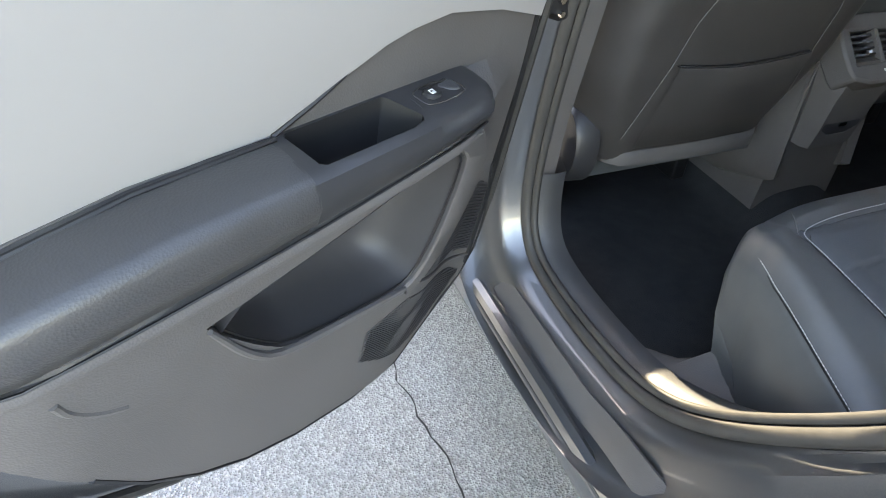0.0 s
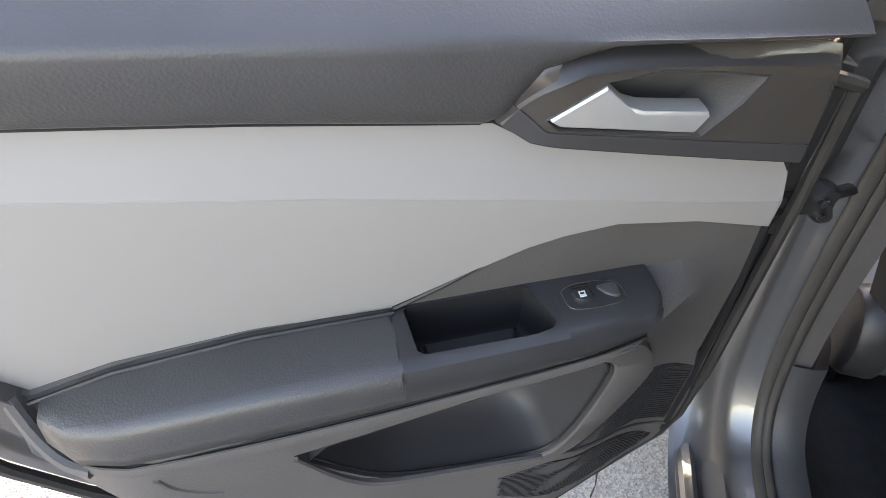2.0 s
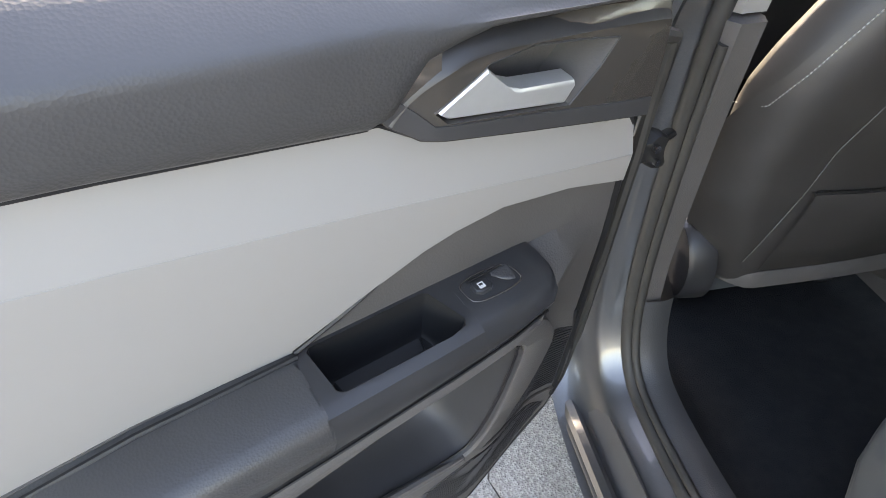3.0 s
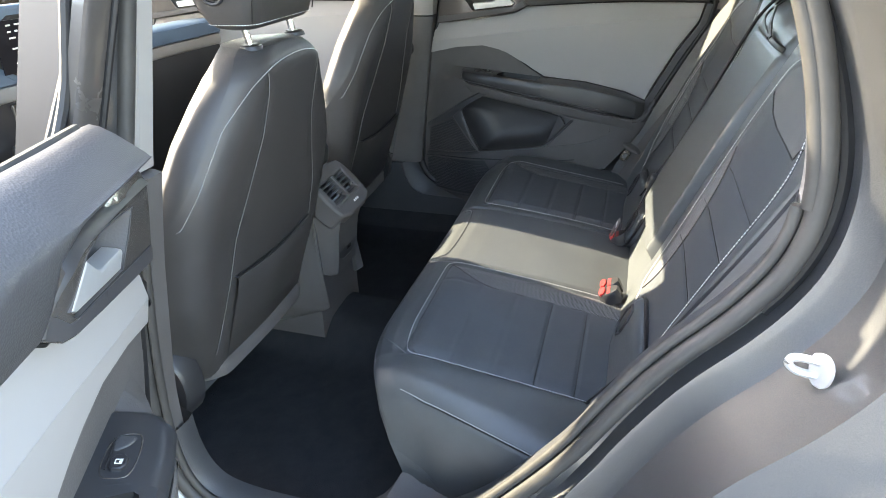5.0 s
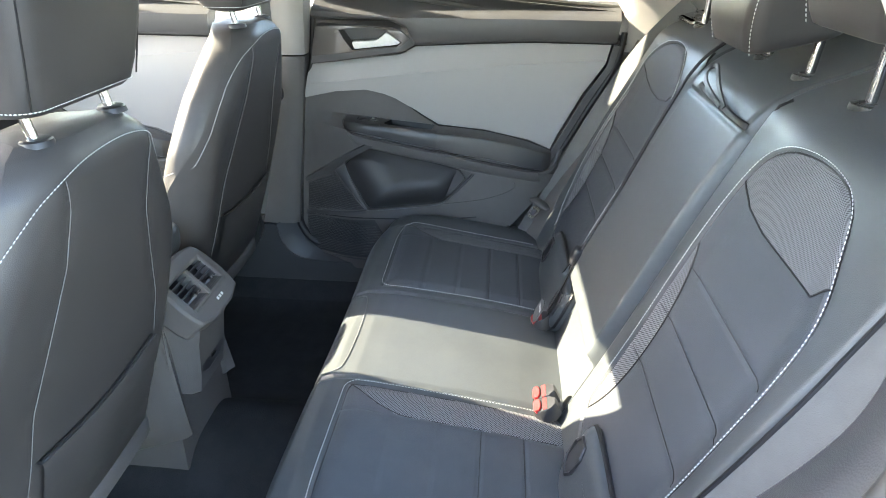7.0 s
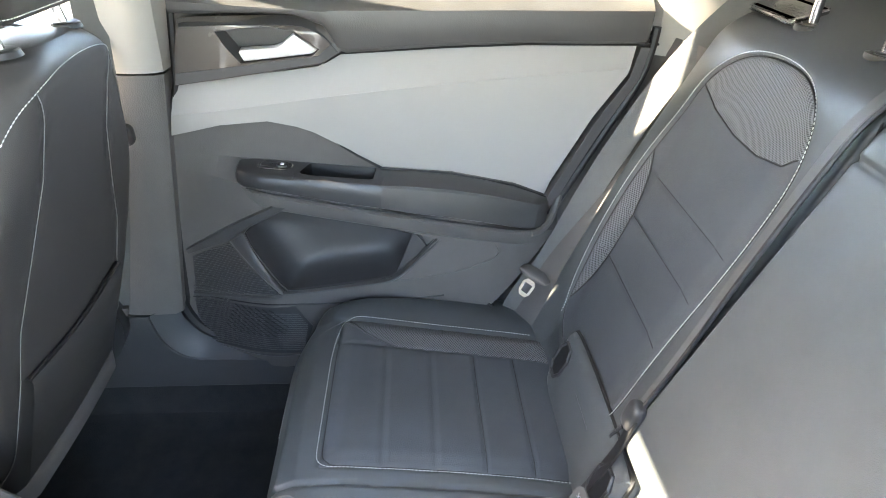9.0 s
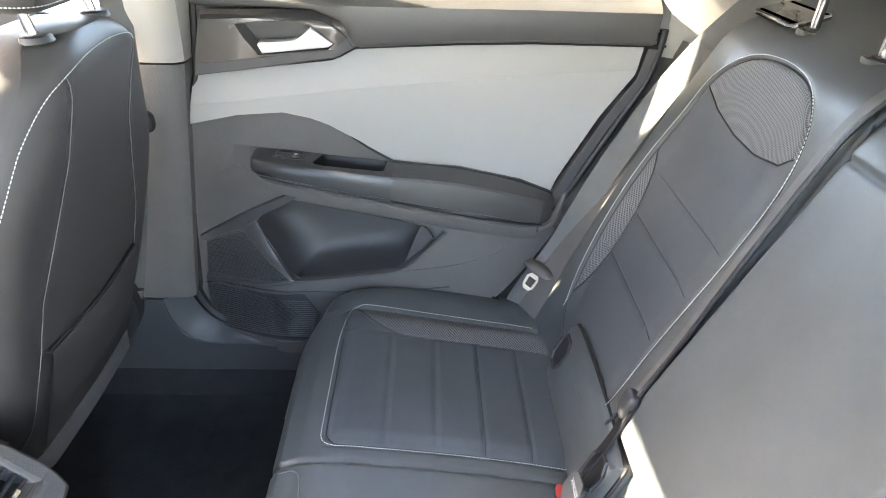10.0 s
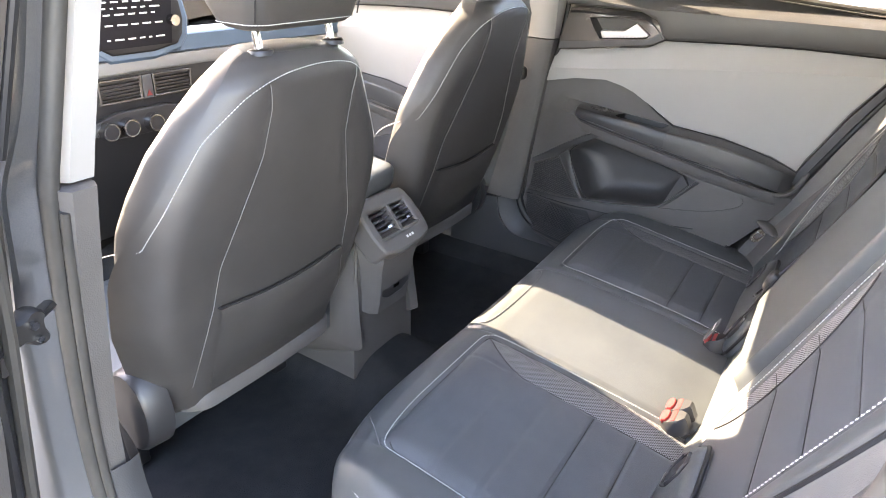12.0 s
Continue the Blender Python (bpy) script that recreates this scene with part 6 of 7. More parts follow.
# ---- seat belts ----
def ribbon(pts, width, normal, thick=0.0016):
    """A strap through pts, width across it; normal: which way its face looks."""
    p = [Vector(q) for q in pts]
    rows = []
    full = width
    for i in range(len(p)):
        width = full(i / (len(p) - 1)) if callable(full) else full
        d = (p[min(i + 1, len(p) - 1)] - p[max(i - 1, 0)]).normalized()
        nn = Vector(normal(i / (len(p) - 1)) if callable(normal) else normal)
        sd = d.cross(nn).normalized()
        up = sd.cross(d).normalized()
        rows.append([p[i] + sd * width / 2 + up * thick, p[i] - sd * width / 2 + up * thick, p[i] - sd * width / 2 - up * thick, p[i] + sd * width / 2 - up * thick])
    return loft(rows, True)


def buckle(name, at, label):
    b = thing(name, at, label, "belt buckle", "seat belt buckles")
    c = Vector(at)
    ax, ay, az = Vector((1, 0, 0)), Vector((0, 0.55, -0.30)).normalized(), Vector((0, 0.45, 0.9)).normalized()
    fr = lambda s, h, d: c + (ax * s + az * d + ay * h) * 0.74
    body = chaikin([(-0.024, -0.05), (0.024, -0.05), (0.027, 0.012), (-0.027, 0.012)], 1)
    part("buckle_body", pad(body, fr, [(0.0, 0.012), (0.003, 0.018)], -0.02, 0.001), SMOOTH, b, "black plastic buckle body")
    btn = [(-0.021, -0.012), (0.021, -0.012), (0.022, 0.009), (-0.022, 0.009)]
    part("release_button", pad(chaikin(btn, 1), lambda s, h, d: fr(s, h, d), [(0.0, 0.021), (0.002, 0.0235)], 0.014, 0.0), RED, b, "red push button")
    part("buckle_slot", pad([(-0.021, -0.026), (0.021, -0.026), (0.021, -0.016), (-0.021, -0.016)], fr, [(0.0, 0.0195)], 0.01, 0.0), RED, b, "red slot edge")
    return b


def belts():
    far = thing("seat_belt", (0.62, -0.66, 0.65), "dark grey seat belt with its tongue hanging beside the far seat", "seat belt", "rear seat belts")
    path = chaikin([(0.60, -0.99, 1.30), (0.618, -0.925, 1.225), (0.630, -0.885, 1.165), (0.636, -0.85, 1.105), (0.637, -0.800, 1.01), (0.634, -0.760, 0.93), (0.624, -0.69, 0.77), (0.618, -0.650, 0.72), (0.616, -0.615, 0.64)], 3, False)
    part("webbing", ribbon(path, 0.047, (-0.75, 0.6, 0.25)), WEBBING, far, "dark grey woven webbing")
    c = Vector((0.604, -0.664, 0.757))
    u, v, w = Vector((0.35, -0.55, 0.75)).normalized(), Vector((0.62, 0.75, 0.1)).normalized(), Vector((-0.75, 0.6, 0.25)).normalized()
    v = w.cross(u).normalized()
    fr = lambda s, h, d: c + v * s + u * h + w * (d + 0.004)
    part("tongue_grip", pad(chaikin([(-0.034, -0.008), (0.034, -0.008), (0.034, 0.012), (-0.034, 0.012)], 2), fr, [(0.002, 0.008), (0.006, 0.011)], -0.01, 0.001), PLASTIC, far, "grey plastic belt tongue grip")
    to = [(-0.014, -0.045), (0.012, -0.045), (0.014, -0.008), (-0.016, -0.008)]
    part("belt_tongue", plate(chaikin(to, 1), fr, 0.004, 0.003, [[(-0.008, -0.036), (0.006, -0.036), (0.007, -0.018), (-0.009, -0.018)]], cut=0), CHROME, far, "steel belt tongue", bevel=0.0006)
    mid = thing("seat_belt", (0.19, -0.70, 0.70), "dark grey centre seat belt lying along the backrest joint", "seat belt", "rear seat belts")
    path = [(0.178, -0.965, 1.285), (0.182, -0.905, 1.235), (0.182, -0.868, 1.15), (0.180, -0.822, 1.04), (0.176, -0.775, 0.92), (0.166, -0.738, 0.855), (0.160, -0.722, 0.828)]
    path = chaikin(path, 3, False)
    part("webbing", ribbon(path, lambda t: 0.036 - 0.017 * t, (0.30, 0.85, 0.40), 0.0018), WEBBING, mid, "grey folded webbing")
    part("webbing_edge", tube([(x - 0.0165 + 0.009 * k / len(path), y + 0.004, z) for k, (x, y, z) in enumerate(path)], 0.0035, 6), BLACK, mid, "dark stitched webbing edge")
    part("webbing_end", ribbon(chaikin([(0.150, -0.716, 0.825), (0.146, -0.700, 0.77), (0.150, -0.672, 0.70), (0.155, -0.655, 0.66)], 2, False), 0.022, (0.2, 0.9, 0.3)), BLACK, mid, "black webbing running into the seat gap")
    part("tongue_grip", rounded_block((0.157, -0.716, 0.823), 0.016, 0.011, 0.022, 0.3), SMOOTH, mid, "black plastic tongue grip")
    part("belt_tongue", tube([(0.160, -0.706, 0.802), (0.166, -0.694, 0.778)], 0.006, 8, flat=0.3), CHROME, mid, "steel belt tongue")
    near = thing("seat_belt", (-0.62, -0.66, 0.70), "dark grey seat belt lying along the near backrest edge", "seat belt", "rear seat belts")
    path = [(-0.605, -0.985, 1.30), (-0.612, -0.925, 1.20), (-0.616, -0.880, 1.115), (-0.618, -0.850, 1.052), (-0.618, -0.790, 0.940), (-0.616, -0.722, 0.825), (-0.610, -0.675, 0.755), (-0.60, -0.64, 0.70)]
    path = chaikin(path, 3, False)
    part("webbing", ribbon(path, 0.050, (-0.42, 0.86, 0.30)), WEBBING, near, "dark grey woven webbing")
    for e, dy in ((0.0235, 0.0135), (-0.0245, -0.0085)):
        part("webbing_fold", tube([(x + e, y + dy, z) for x, y, z in path], 0.003, 6), BLACK, near, "dark rolled edge of the webbing")
    part("tongue_grip", rounded_block((-0.585, -0.655, 0.715), 0.028, 0.014, 0.014, 0.4), SMOOTH, near, "black plastic tongue grip")
    buckle("belt_buckle", (-0.142, -0.634, 0.670), "double black belt buckle with red buttons between cushion and backrest")
    buckle("belt_buckle", (-0.178, -0.634, 0.670), "double black belt buckle with red buttons between cushion and backrest")
    buckle("belt_buckle", (0.125, -0.640, 0.664), "black belt buckle with a red button in the seat gap")
    front = thing("seat_belt", (0.64, 0.19, 0.63), "dark front seat belt hanging down the far door pillar", "seat belt", "front seat belts")
    path = chaikin([(0.60, 0.06, 1.40), (0.632, 0.085, 1.24), (0.642, 0.10, 1.05), (0.640, 0.14, 0.85), (0.636, 0.175, 0.70), (0.634, 0.185, 0.66)], 3, False)
    part("webbing", ribbon(path, 0.046, (-0.9, -0.4, 0.1)), WEBBING, front, "dark grey woven webbing")
    part("tongue_grip", rounded_block((0.632, 0.082, 1.045), 0.012, 0.022, 0.02), SMOOTH, front, "black plastic tongue grip")
    part("belt_anchor", tube([(0.635, 0.18, 0.68), (0.634, 0.186, 0.65), (0.632, 0.19, 0.615)], lambda t: 0.024 - 0.008 * t, 12, flat=0.5, up=(1, 0, 0)), PLASTIC, front, "grey plastic anchor cover")
    # anchor tag with its lettering
    tag = thing("anchor_tag", (0.12, -0.665, 0.69), "small grey fabric tag marked for child seat anchors", "tag")
    tf = lambda s, h, d: Vector((0.080 + s, -0.640, 0.684)) + Vector((0.0, -0.35, 0.75)).normalized() * h + Vector((0.0, 0.75, 0.35)).normalized() * (d + 0.012)
    part("tag_cloth", plate(chaikin([(0, 0), (0.045, 0.004), (0.047, 0.05), (0.002, 0.052)], 1), tf, 0.0, 0.002, cut=0), WEBBING, tag)
    cu = bpy.data.curves.new("tag_lettering", "FONT")
    cu.body, cu.size, cu.extrude = "ISOFIX", 0.0105, 0.0002
    tmp = bpy.data.objects.new("tmp", cu)
    me = bpy.data.meshes.new_from_object(tmp)
    bpy.data.objects.remove(tmp)
    o, u, n = tf(0.004, 0.012, 0.0012), Vector((1, 0, 0)), Vector((0.0, 0.75, 0.35)).normalized()
    v = n.cross(u).normalized()
    for p in me.vertices:
        p.co = o + u * p.co.x + v * (p.co.y + 0.02) * (1 if v.z > 0 else -1) + n * p.co.z
    me.materials.append(PRINT)
    hang(new("tag_lettering", me), tag)


belts()


# ---- front seats ----

def front_seat(cx, label, skew, wide, dy, dz):
    seat = thing("front_seat", (cx, 0.3, 0.40), label, "car seat", "front seats")
    zs = [0.585, 0.64, 0.70, 0.80, 0.90, 0.96, 1.0, 1.05, 1.11, 1.16, 1.195, 1.215, 1.229, 1.238]
    hw = [wide * w for w in (0.212, 0.226, 0.250, 0.276, 0.281, 0.276, 0.265, 0.240, 0.204, 0.172, 0.150, 0.132, 0.112, 0.085)]
    fw = [wide * w for w in (0.208, 0.220, 0.238, 0.260, 0.270, 0.277, 0.276, 0.260, 0.230, 0.192, 0.158, 0.130, 0.103, 0.07)]
    fold_z, fold_x = [0.62, 0.68, 0.825, 0.905, 0.993, 1.087, 1.163, 1.205], [0.195, 0.19, 0.163, 0.157, 0.126, 0.095, 0.09, 0.10]

    def width(z):
        return interp(z, zs, hw)

    def rear_y(x, z):
        w = width(z)
        y = 0.05 - 0.292 * (z - 0.825) - 0.012 * math.exp(-((z - 0.7) / 0.12) ** 2) * math.exp(-(x / 0.15) ** 2)
        k = max(0.0, (abs(x) - (w - 0.07)) / 0.07)
        y += (0.035 + 0.05 * smoothstep(1.05, 0.9, z)) * k ** 2.4
        y += 0.03 * max(0, (z - 1.19) / 0.05) ** 2
        return y

    def thickness(z):
        return interp(z, [0.57, 0.8, 1.1, 1.2, 1.238], [0.17, 0.15, 0.13, 0.115, 0.09])

    rows = []
    for z in [0.585 + (1.238 - 0.585) * (1 - (1 - k) ** 1.6) for k in np.linspace(0, 1, 70)]:
        w = width(z)
        ring = []
        for u in np.linspace(-1, 1, 56):
            x = w * math.sin(u * math.pi / 2)
            y = rear_y(x, z)
            lift = 0.0
            for sx in (-1, 1):
                xs_ = sx * interp(z, fold_z, fold_x) - skew
                lift += groove(x - xs_, 0.004, 0.004) * smoothstep(1.215, 1.19, z)
            ring.append(Vector((cx + skew + x, y - lift, z)))
        th = thickness(z)
        for u in np.linspace(1, -1, 30)[1:-1]:
            x = interp(z, zs, fw) * math.sin(u * math.pi / 2)
            k = abs(u) ** 3
            ring.append(Vector((cx + skew + x, rear_y(0.8 * w, z) + (th - 0.03) * (1 - 0.5 * k) + 0.03 * (abs(u) ** 4 - 1) * -0.6, z)))
        rows.append(ring)
    part("backrest", loft(rows, True), LEATHER_BACK, seat, "black leatherette seat back", sharp=80)
    # rear panel seams
    for sx in (-1, 1):
        path = [Vector((cx + sx * interp(z, fold_z, fold_x), rear_y(sx * interp(z, fold_z, fold_x) - skew, z) - 0.0003, z)) for z in np.linspace(0.66, 1.20, 40)]
        part("seam", tube(path, 0.0007, 5), SEAM, seat)
    edge = [(-(width(z) - 0.012), z) for z in np.linspace(0.975, 1.13, 12)] + [(-0.142, 1.168), (-0.115, 1.193), (-0.07, 1.210), (0.0, 1.217), (0.06, 1.216), (0.105, 1.206), (0.138, 1.184)] + [(width(z) - 0.012, z) for z in np.linspace(1.14, 0.975, 12)]
    w = width(0.9)
    path = [Vector((cx + skew + x, rear_y(x, z) - 0.0012, z)) for x, z in resample_2d(chaikin(edge, 2, False), 0.008)]
    ends = []
    for sx in (-1, 1):
        ends.append([Vector((cx + skew + sx * (interp(z, zs, fw) + 0.003 - u), rear_y(width(z), z) + e, z)) for z, e, u in ((0.80, 0.064, 0.0), (0.86, 0.062, 0.0), (0.91, 0.058, 0.0), (0.94, 0.046, 0.0), (0.957, 0.028, 0.001), (0.967, 0.010, 0.006))])
    part("stitching", stitches(chaikin(ends[0] + path + ends[1][::-1], 1, False), lambda p: ((p[0] - cx) * 3, -0.7, 0.2)), THREAD, seat, "pale stitching along the seat edge")
    # map pocket
    pts = []
    for x in np.linspace(-0.155, 0.152, 30):
        z = 0.822 - 0.012 * math.sin((x + 0.155) / 0.307 * math.pi)
        pts.append([Vector((cx + x, rear_y(x, zz) - dd, zz)) for zz, dd in ((z + 0.002, 0.0), (z + 0.001, 0.010), (z - 0.006, 0.013), (z - 0.06, 0.010), (z - 0.12, 0.006), (0.63, 0.004), (0.627, 0.0))])
    part("pocket_gap", tube([Vector((cx + x, rear_y(x, z) - 0.0045, z)) for x, z in ((k, 0.8245 - 0.012 * math.sin((k + 0.155) / 0.307 * math.pi)) for k in np.linspace(-0.15, 0.148, 24))], 0.0022, 6), BLACK, seat)
    part("map_pocket", loft(pts), LEATHER_BACK, seat, "black leatherette map pocket", sharp=60)
    # lower plastic strip, hinge cover, base and rails
    strip = []
    for x in np.linspace(-0.225, 0.225, 24):
        y = rear_y(x, 0.605)
        strip.append([Vector((cx + x, y - 0.004, 0.622)), Vector((cx + x, y - 0.012, 0.614)), Vector((cx + x, y - 0.010, 0.588)), Vector((cx + x, y + 0.02, 0.578)), Vector((cx + x, y + 0.03, 0.61))])
    part("lower_trim", loft(strip, True), PLASTIC, seat, "grey plastic strip under the seat back", sharp=50)
    out_x = math.copysign(1, cx)
    fr = lambda s, h, d: Vector((cx + out_x * (0.245 + d), 0.175 + s, 0.62 + h))
    part("hinge_cover", pad([(0.064 * math.cos(a), 0.088 * math.sin(a)) for a in np.linspace(0, 2 * math.pi, 24, endpoint=False)], fr, [(0.004, 0.02), (0.010, 0.027), (0.016, 0.026)], -0.02, -0.003), SMOOTH, seat, "dark plastic hinge cover")
    base = []
    for y in np.linspace(0.17, 0.66, 20):
        t = (y - 0.17) / 0.49
        z1 = 0.60 + 0.05 * t - 0.04 * max(0, t - 0.85) / 0.15
        base.append([Vector((cx + x, y, z)) for x, z in ((-0.25, 0.53), (-0.262, 0.56), (-0.258, z1 + 0.02), (-0.20, z1 + 0.03), (-0.1, z1), (0.1, z1), (0.20, z1 + 0.03), (0.258, z1 + 0.02), (0.262, 0.56), (0.25, 0.53))])
    part("seat_cushion", loft(base, True), LEATHER, seat, sharp=60)
    for sx in (-1, 1):
        part("seat_rail", box(cx + sx * 0.2 - 0.02, cx + sx * 0.2 + 0.02, 0.30, 0.66, 0.37, 0.54), BLACK, seat, "black seat rail", bevel=0.004)
    # headrest: a boxy pad, narrower at its foot, with a seam round the foot and up its corners
    ring_at, rows = headrest_rings(cx, 0.026, 1.266, 0.264, 0.108, 0.072, 0.18, 0.06)
    part("headrest_pad", loft(rows, True), LEATHER_BACK, seat, "black leatherette headrest", sharp=80)
    foot = ring_at(1.277, 0.0012)
    part("stitching", stitches(foot[3:25], lambda p: (p[0] - cx, p[1] - 0.026, -0.02), 0.0036, 0.0012), THREAD, seat, "pale seam round the headrest foot")
    for sx in (-1, 1):
        corner = [ring_at(z, 0.0055)[10 if sx < 0 else 17] for z in np.linspace(1.28, 1.50, 16)]
        part("seam", tube(corner, 0.0012, 5), BLACK, seat)
    o = Vector((cx - 0.1165, 0.012, 1.330))
    disc = lambda r, x: [o + Vector((x, r * math.cos(a), r * math.sin(a))) for a in np.linspace(0, 2 * math.pi, 24, endpoint=False)]
    part("release_button", loft([disc(0.023, 0.004), disc(0.023, -0.002), disc(0.0205, -0.0045), disc(0.0175, -0.004), disc(0.0165, -0.001), disc(0.0150, -0.001), disc(0.0145, -0.0035), disc(0.012, -0.0042), disc(0.003, -0.0042)], True), SMOOTH, seat, "round black headrest button", sharp=30)
    for sx in (-1, 1):
        x = cx + sx * 0.0765
        part("headrest_post", tube([(x, -0.018, 1.232), (x, 0.0, 1.32)], 0.0065, 10), CHROME, seat, "bright chrome post")
        part("post_guide", tube([(x, -0.0195, 1.233), (x, -0.019, 1.240), (x, -0.019, 1.2425)], lambda t: 0.020 - 0.004 * t, 18), SMOOTH, seat, "black post guide")
    if dy or dz:
        seat.location += Vector((0, dy, dz))
    return seat


front_seat(-0.3715, "black leatherette driver's seat with pale stitching and chrome headrest posts", -0.014, 1.0, 0, 0)
front_seat(0.372, "black leatherette front passenger seat with pale stitching", 0.0, 0.96, 0.05, 0.03)

# ---- centre console ----
console = thing("centre_console", (0, 0.3, 0.42), "grey plastic centre console with rear air vents", "console")


def centre_console():
    # housing: sections along y, in (x, z), the rear face leaning forward towards the floor
    rows = []
    for y, top, w in ((0.62, 0.80, 0.10), (0.40, 0.80, 0.105), (0.16, 0.80, 0.108), (0.10, 0.805, 0.11)):
        rows.append([Vector((x, y, z)) for x, z in ((-w - 0.012, 0.40), (-w - 0.004, 0.62), (-w, top - 0.03), (-w + 0.02, top), (w - 0.02, top), (w, top - 0.03), (w + 0.004, 0.62), (w + 0.012, 0.40))])
    part("console_body", loft(rows, True), PLASTIC, console, "grey plastic console body", sharp=50)
    # rear unit: vent head on top, narrowing stem below
    u, n = Vector((0, -0.69, -0.72)).normalized(), Vector((0, -0.72, 0.69)).normalized()
    o = Vector((0, 0.105, 0.862))
    fr = lambda s, h, d: o + Vector((-0.018 + 0.84 * s, 0, 0)) + u * h + n * d
    face = chaikin([(-0.085, 0.0), (0.085, 0.0), (0.108, 0.03), (0.112, 0.10), (0.095, 0.145), (-0.095, 0.145), (-0.112, 0.10), (-0.108, 0.03)], 1)
    hole = [(-0.078, 0.036), (0.078, 0.036), (0.078, 0.104), (-0.078, 0.104)]
    head = part("vent_head", plate(face, fr, 0.0, 0.06, [hole], cut=0), PLASTIC, console, "grey plastic vent housing", bevel=0.006)
    part("vent_back", plate(offset(hole, -0.003), fr, -0.028, 0.004, cut=0), BLACK, head, "black vent interior")
    part("vent_divider", plate([(-0.006, 0.036), (0.006, 0.036), (0.006, 0.104), (-0.006, 0.104)], fr, 0.003, 0.03, cut=0), PLASTIC, head, bevel=0.002)
    for sx in (-1, 1):
        for k in range(5):
            h = 0.044 + k * 0.0128
            part("vent_slat", plate([(sx * 0.007, h), (sx * 0.077, h), (sx * 0.077, h + 0.004), (sx * 0.007, h + 0.004)], fr, -0.004, 0.018, cut=0), SMOOTH, head)
        part("vent_tab", pad([(sx * 0.042 - 0.008, 0.078), (sx * 0.042 + 0.008, 0.078), (sx * 0.042 + 0.008, 0.088), (sx * 0.042 - 0.008, 0.088)], fr, [(0.001, 0.006), (0.003, 0.008)], -0.006, 0.0), CHROME, head, "chrome vent tab")
    for k in range(3):
        part("vent_mark", plate([(0.0 + k * 0.012, 0.118), (0.007 + k * 0.012, 0.118), (0.007 + k * 0.012, 0.124), (0.0 + k * 0.012, 0.124)], fr, 0.0012, 0.001, cut=0), PRINT, head, "small white air symbols")
    # stem with socket, and a flat black plate for the pocket's shaded hollow
    rows = []
    for z, y, w in ((0.79, 0.035, 0.108), (0.755, 0.028, 0.100), (0.70, 0.045, 0.088), (0.62, 0.055, 0.082), (0.58, 0.062, 0.082)):
        rows.append([Vector((-0.016 + 0.86 * x, yy, z)) for x, yy in ((-w, y + 0.16), (-w, y + 0.016), (-w + 0.014, y), (w - 0.014, y), (w, y + 0.016), (w, y + 0.16))])
    part("console_stem", loft(rows, True), PLASTIC, console, "grey plastic rear console stem", sharp=50)
    f2 = lambda s, h, d: Vector((-0.016 + 0.86 * s, 0.062 - 0.09 * (h - 0.60) - d, h))
    for nm, z0, z1, lab in (("pocket", 0.685, 0.735, "black plate for the shaded hollow of the tray"), ("socket_panel", 0.61, 0.668, "black socket panel")):
        part(nm, plate(chaikin([(-0.062, z0), (0.062, z0), (0.066, z1), (-0.066, z1)], 1), f2, 0.006, 0.02, cut=0), SMOOTH if nm == "socket_panel" else BLACK, console, lab, bevel=0.004)
    part("socket_frame", plate(chaikin([(-0.072, 0.60), (0.072, 0.60), (0.076, 0.745), (-0.076, 0.745)], 1), f2, 0.003, 0.015, cut=0), PLASTIC, console, bevel=0.005)
    part("charging_socket", plate([(-0.012, 0.634), (0.012, 0.634), (0.012, 0.643), (-0.012, 0.643)], f2, 0.009, 0.003, cut=0), CHROME, console, "small metal charging socket")
    # side fins reaching the floor
    for sx in (-1, 1):
        rows = []
        for z, y0, y1 in ((0.80, 0.10, 0.30), (0.68, 0.095, 0.32), (0.58, 0.085, 0.34), (0.50, 0.075, 0.36), (0.488, 0.09, 0.36), (0.44, 0.22, 0.36)):
            x = sx * (0.102 + 0.02 * (0.8 - z) / 0.36)
            rows.append([Vector((x, y0, z)), Vector((x + sx * 0.008, y0 + 0.02, z)), Vector((x + sx * 0.010, y1, z)), Vector((x - sx * 0.02, y1, z)), Vector((x - sx * 0.02, y0 + 0.01, z))])
        part("console_fin", loft(rows, True), PLASTIC, console, sharp=50)
    # armrest lid
    part("console_armrest", rounded_block((0, 0.27, 0.872), 0.092, 0.155, 0.034, 0.0, 5.0), LEATHER, console, "black padded console lid", sharp=80)


centre_console()

# ---- dashboard ----
dash = thing("dashboard", (0, 1.0, 0.5), "dark dashboard with pale band, screen and air vents", "dashboard")


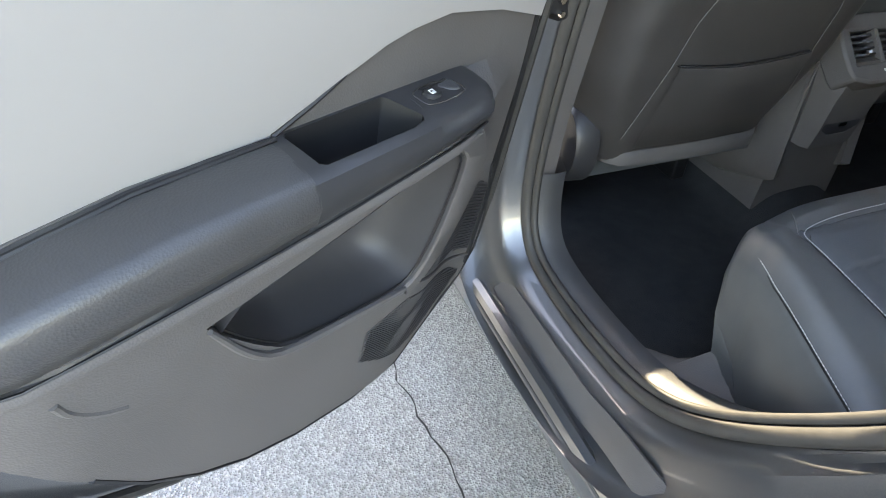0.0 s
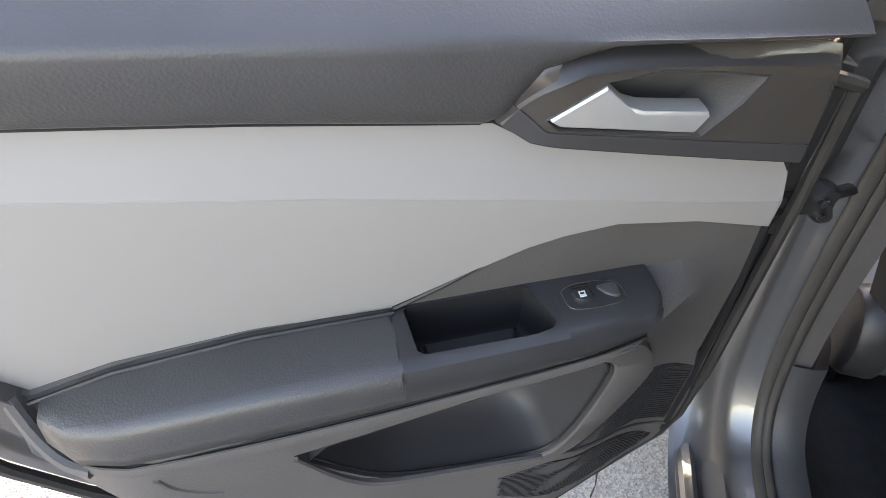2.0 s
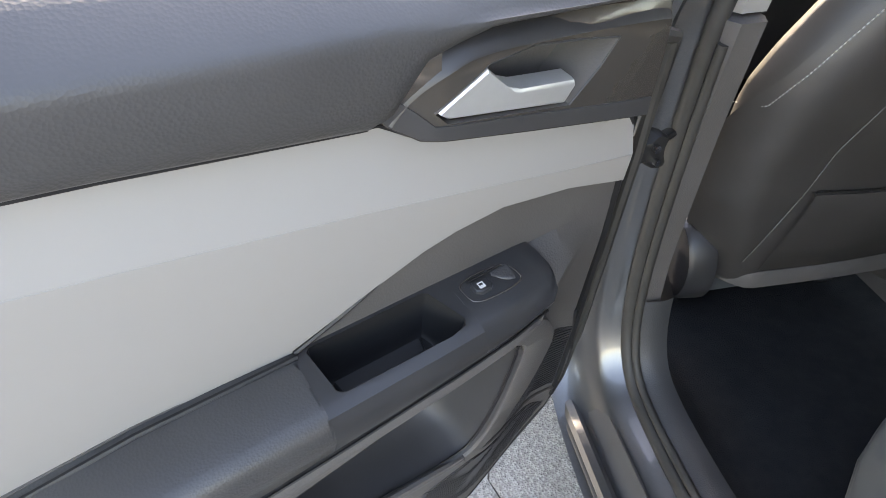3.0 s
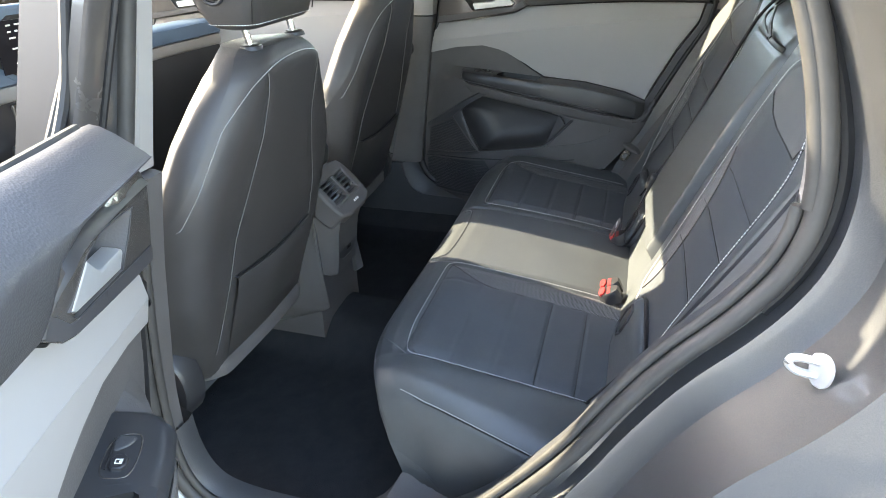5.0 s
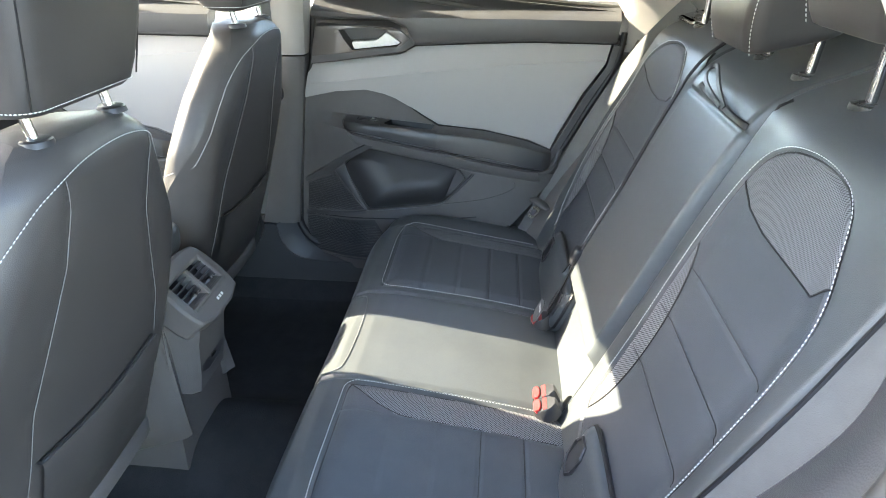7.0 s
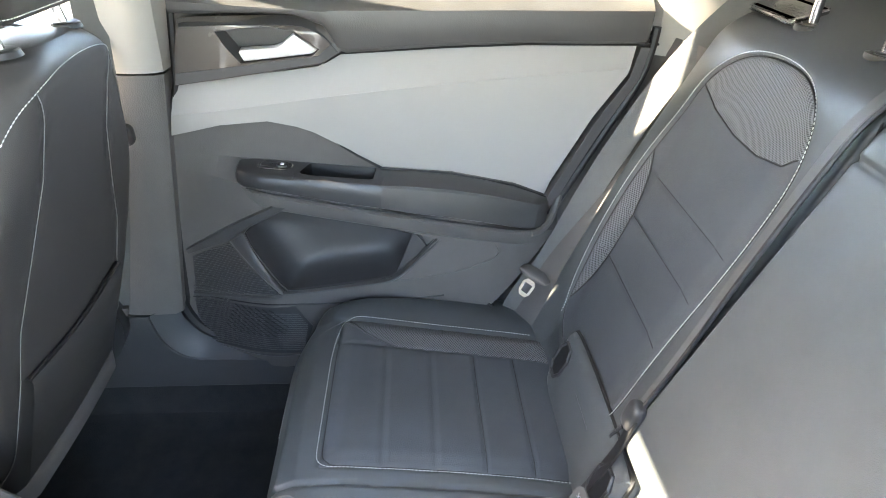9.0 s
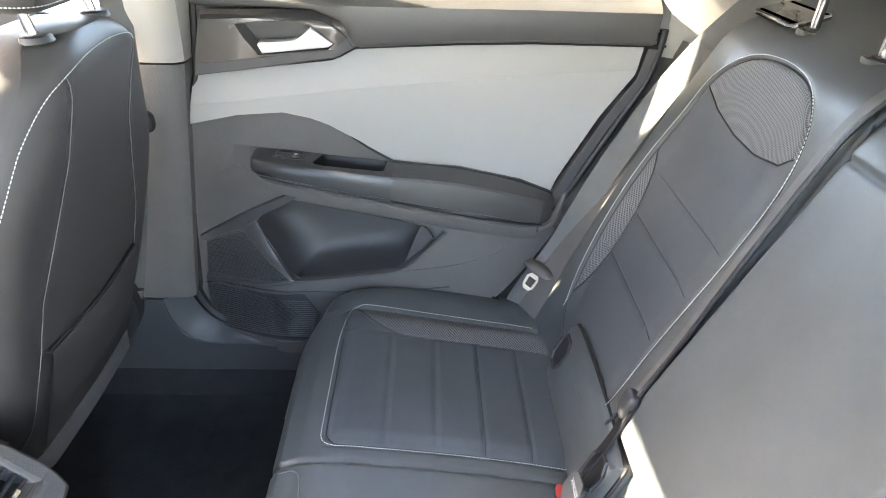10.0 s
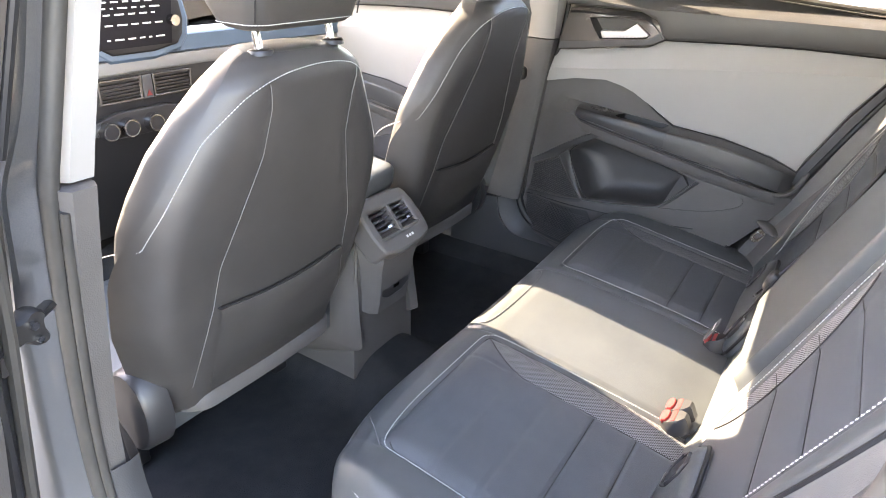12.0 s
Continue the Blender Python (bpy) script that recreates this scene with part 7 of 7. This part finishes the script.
def dashboard():
    def sweep(prof, mat, nm, lab, y_add=0.0):
        rows = []
        for x in np.linspace(-0.72, 0.72, 40):
            c = 0.05 * (x / 0.72) ** 2
            rows.append([Vector((x, y + y_add - c, z)) for y, z in prof])
        part(nm, loft(rows, True), mat, dash, lab, sharp=50)
    sweep([(1.22, 1.04), (1.0, 1.105), (0.90, 1.11), (0.878, 1.098), (0.872, 1.075), (1.1, 1.06)], SOFT, "dash_top", "dark soft dash top")
    sweep([(0.869, 1.128), (0.858, 1.12), (0.858, 1.08), (0.866, 1.074), (1.0, 1.074), (1.0, 1.12)], DECOR, "dash_decor", "blue-grey satin dash trim")
    sweep([(0.874, 1.078), (0.862, 1.072), (0.862, 1.045), (0.872, 1.036), (1.1, 1.03)], CREAM, "dash_band", "pale grey dash band")
    sweep([(0.875, 1.038), (0.868, 1.0), (0.872, 0.95), (0.89, 0.88), (0.95, 0.72), (1.1, 0.5), (1.2, 0.5), (1.2, 1.0)], SMOOTH, "dash_lower", "dark lower dash")
    fr = lambda s, h, d: Vector((s, 0.862 - d, h))
    scr = chaikin([(-0.20, 1.088), (0.045, 1.088), (0.085, 1.14), (0.072, 1.235), (-0.20, 1.24)], 1)
    part("screen_surround", plate(offset(scr, -0.022), fr, 0.008, 0.05, cut=0), DECOR, dash, "blue-grey screen surround", bevel=0.008)
    sc = part("screen_frame", plate(scr, fr, 0.013, 0.05, cut=0), BLACK, dash, "gloss black screen frame", bevel=0.004)
    part("display", plate([(-0.19, 1.105), (0.035, 1.105), (0.05, 1.225), (-0.19, 1.23)], fr, 0.016, 0.004, cut=0), SCREEN, sc, "dark touch display")
    part("screen_knob", tube([(0.04, 0.85, 1.165), (0.04, 0.825, 1.165)], 0.014, 18), CHROME, sc, "small silver knob")
    rng = random.Random(3)
    for r, z in enumerate((1.215, 1.20, 1.185, 1.16, 1.125)):
        x = -0.15
        while x < 0.0:
            w = rng.uniform(0.008, 0.03)
            part("display_text_bar", plate([(x, z), (x + w, z), (x + w, z + 0.004), (x, z + 0.004)], fr, 0.0172, 0.001, cut=0), PRINT, sc)
            x += w + 0.012
    for x0, x1 in ((-0.19, -0.068), (-0.032, 0.092)):
        v = part("dash_vent", plate([(x0, 0.968), (x1, 0.968), (x1 + 0.003, 1.03), (x0, 1.03)], fr, 0.004, 0.01, [[(x0 + 0.006, 0.974), (x1 - 0.006, 0.974), (x1 - 0.004, 1.024), (x0 + 0.006, 1.024)]], cut=0), GLOSSY, dash, "dark air vent frame", bevel=0.002)
        for k in range(6):
            z = 0.978 + k * 0.0088
            part("vent_slat", plate([(x0 + 0.006, z), (x1 - 0.005, z), (x1 - 0.005, z + 0.003), (x0 + 0.006, z + 0.003)], fr, 0.002, 0.012, cut=0), SMOOTH, v)
    part("hazard_panel", plate([(-0.064, 0.968), (-0.036, 0.968), (-0.036, 1.03), (-0.064, 1.03)], fr, 0.005, 0.01, cut=0), PLASTIC, dash, bevel=0.002)
    part("hazard_button", plate([(-0.058, 0.975), (-0.042, 0.975), (-0.05, 0.99)], fr, 0.007, 0.003, cut=0), RED, dash, "red hazard triangle")
    part("climate_panel", plate(chaikin([(-0.22, 0.875), (0.05, 0.875), (0.07, 0.945), (-0.22, 0.945)], 1), fr, 0.006, 0.03, cut=0), SMOOTH, dash, "dark climate control panel", bevel=0.004)
    for x in (-0.19, -0.131, -0.056):
        k = part("climate_knob", tube([(x, 0.86, 0.905), (x, 0.832, 0.905)], lambda t: 0.026 - 0.003 * t, 24), CHROME, dash, "silver rotary knob")
        part("knob_cap", tube([(x, 0.833, 0.905), (x, 0.8305, 0.905)], 0.019, 20), SMOOTH, k)


dashboard()
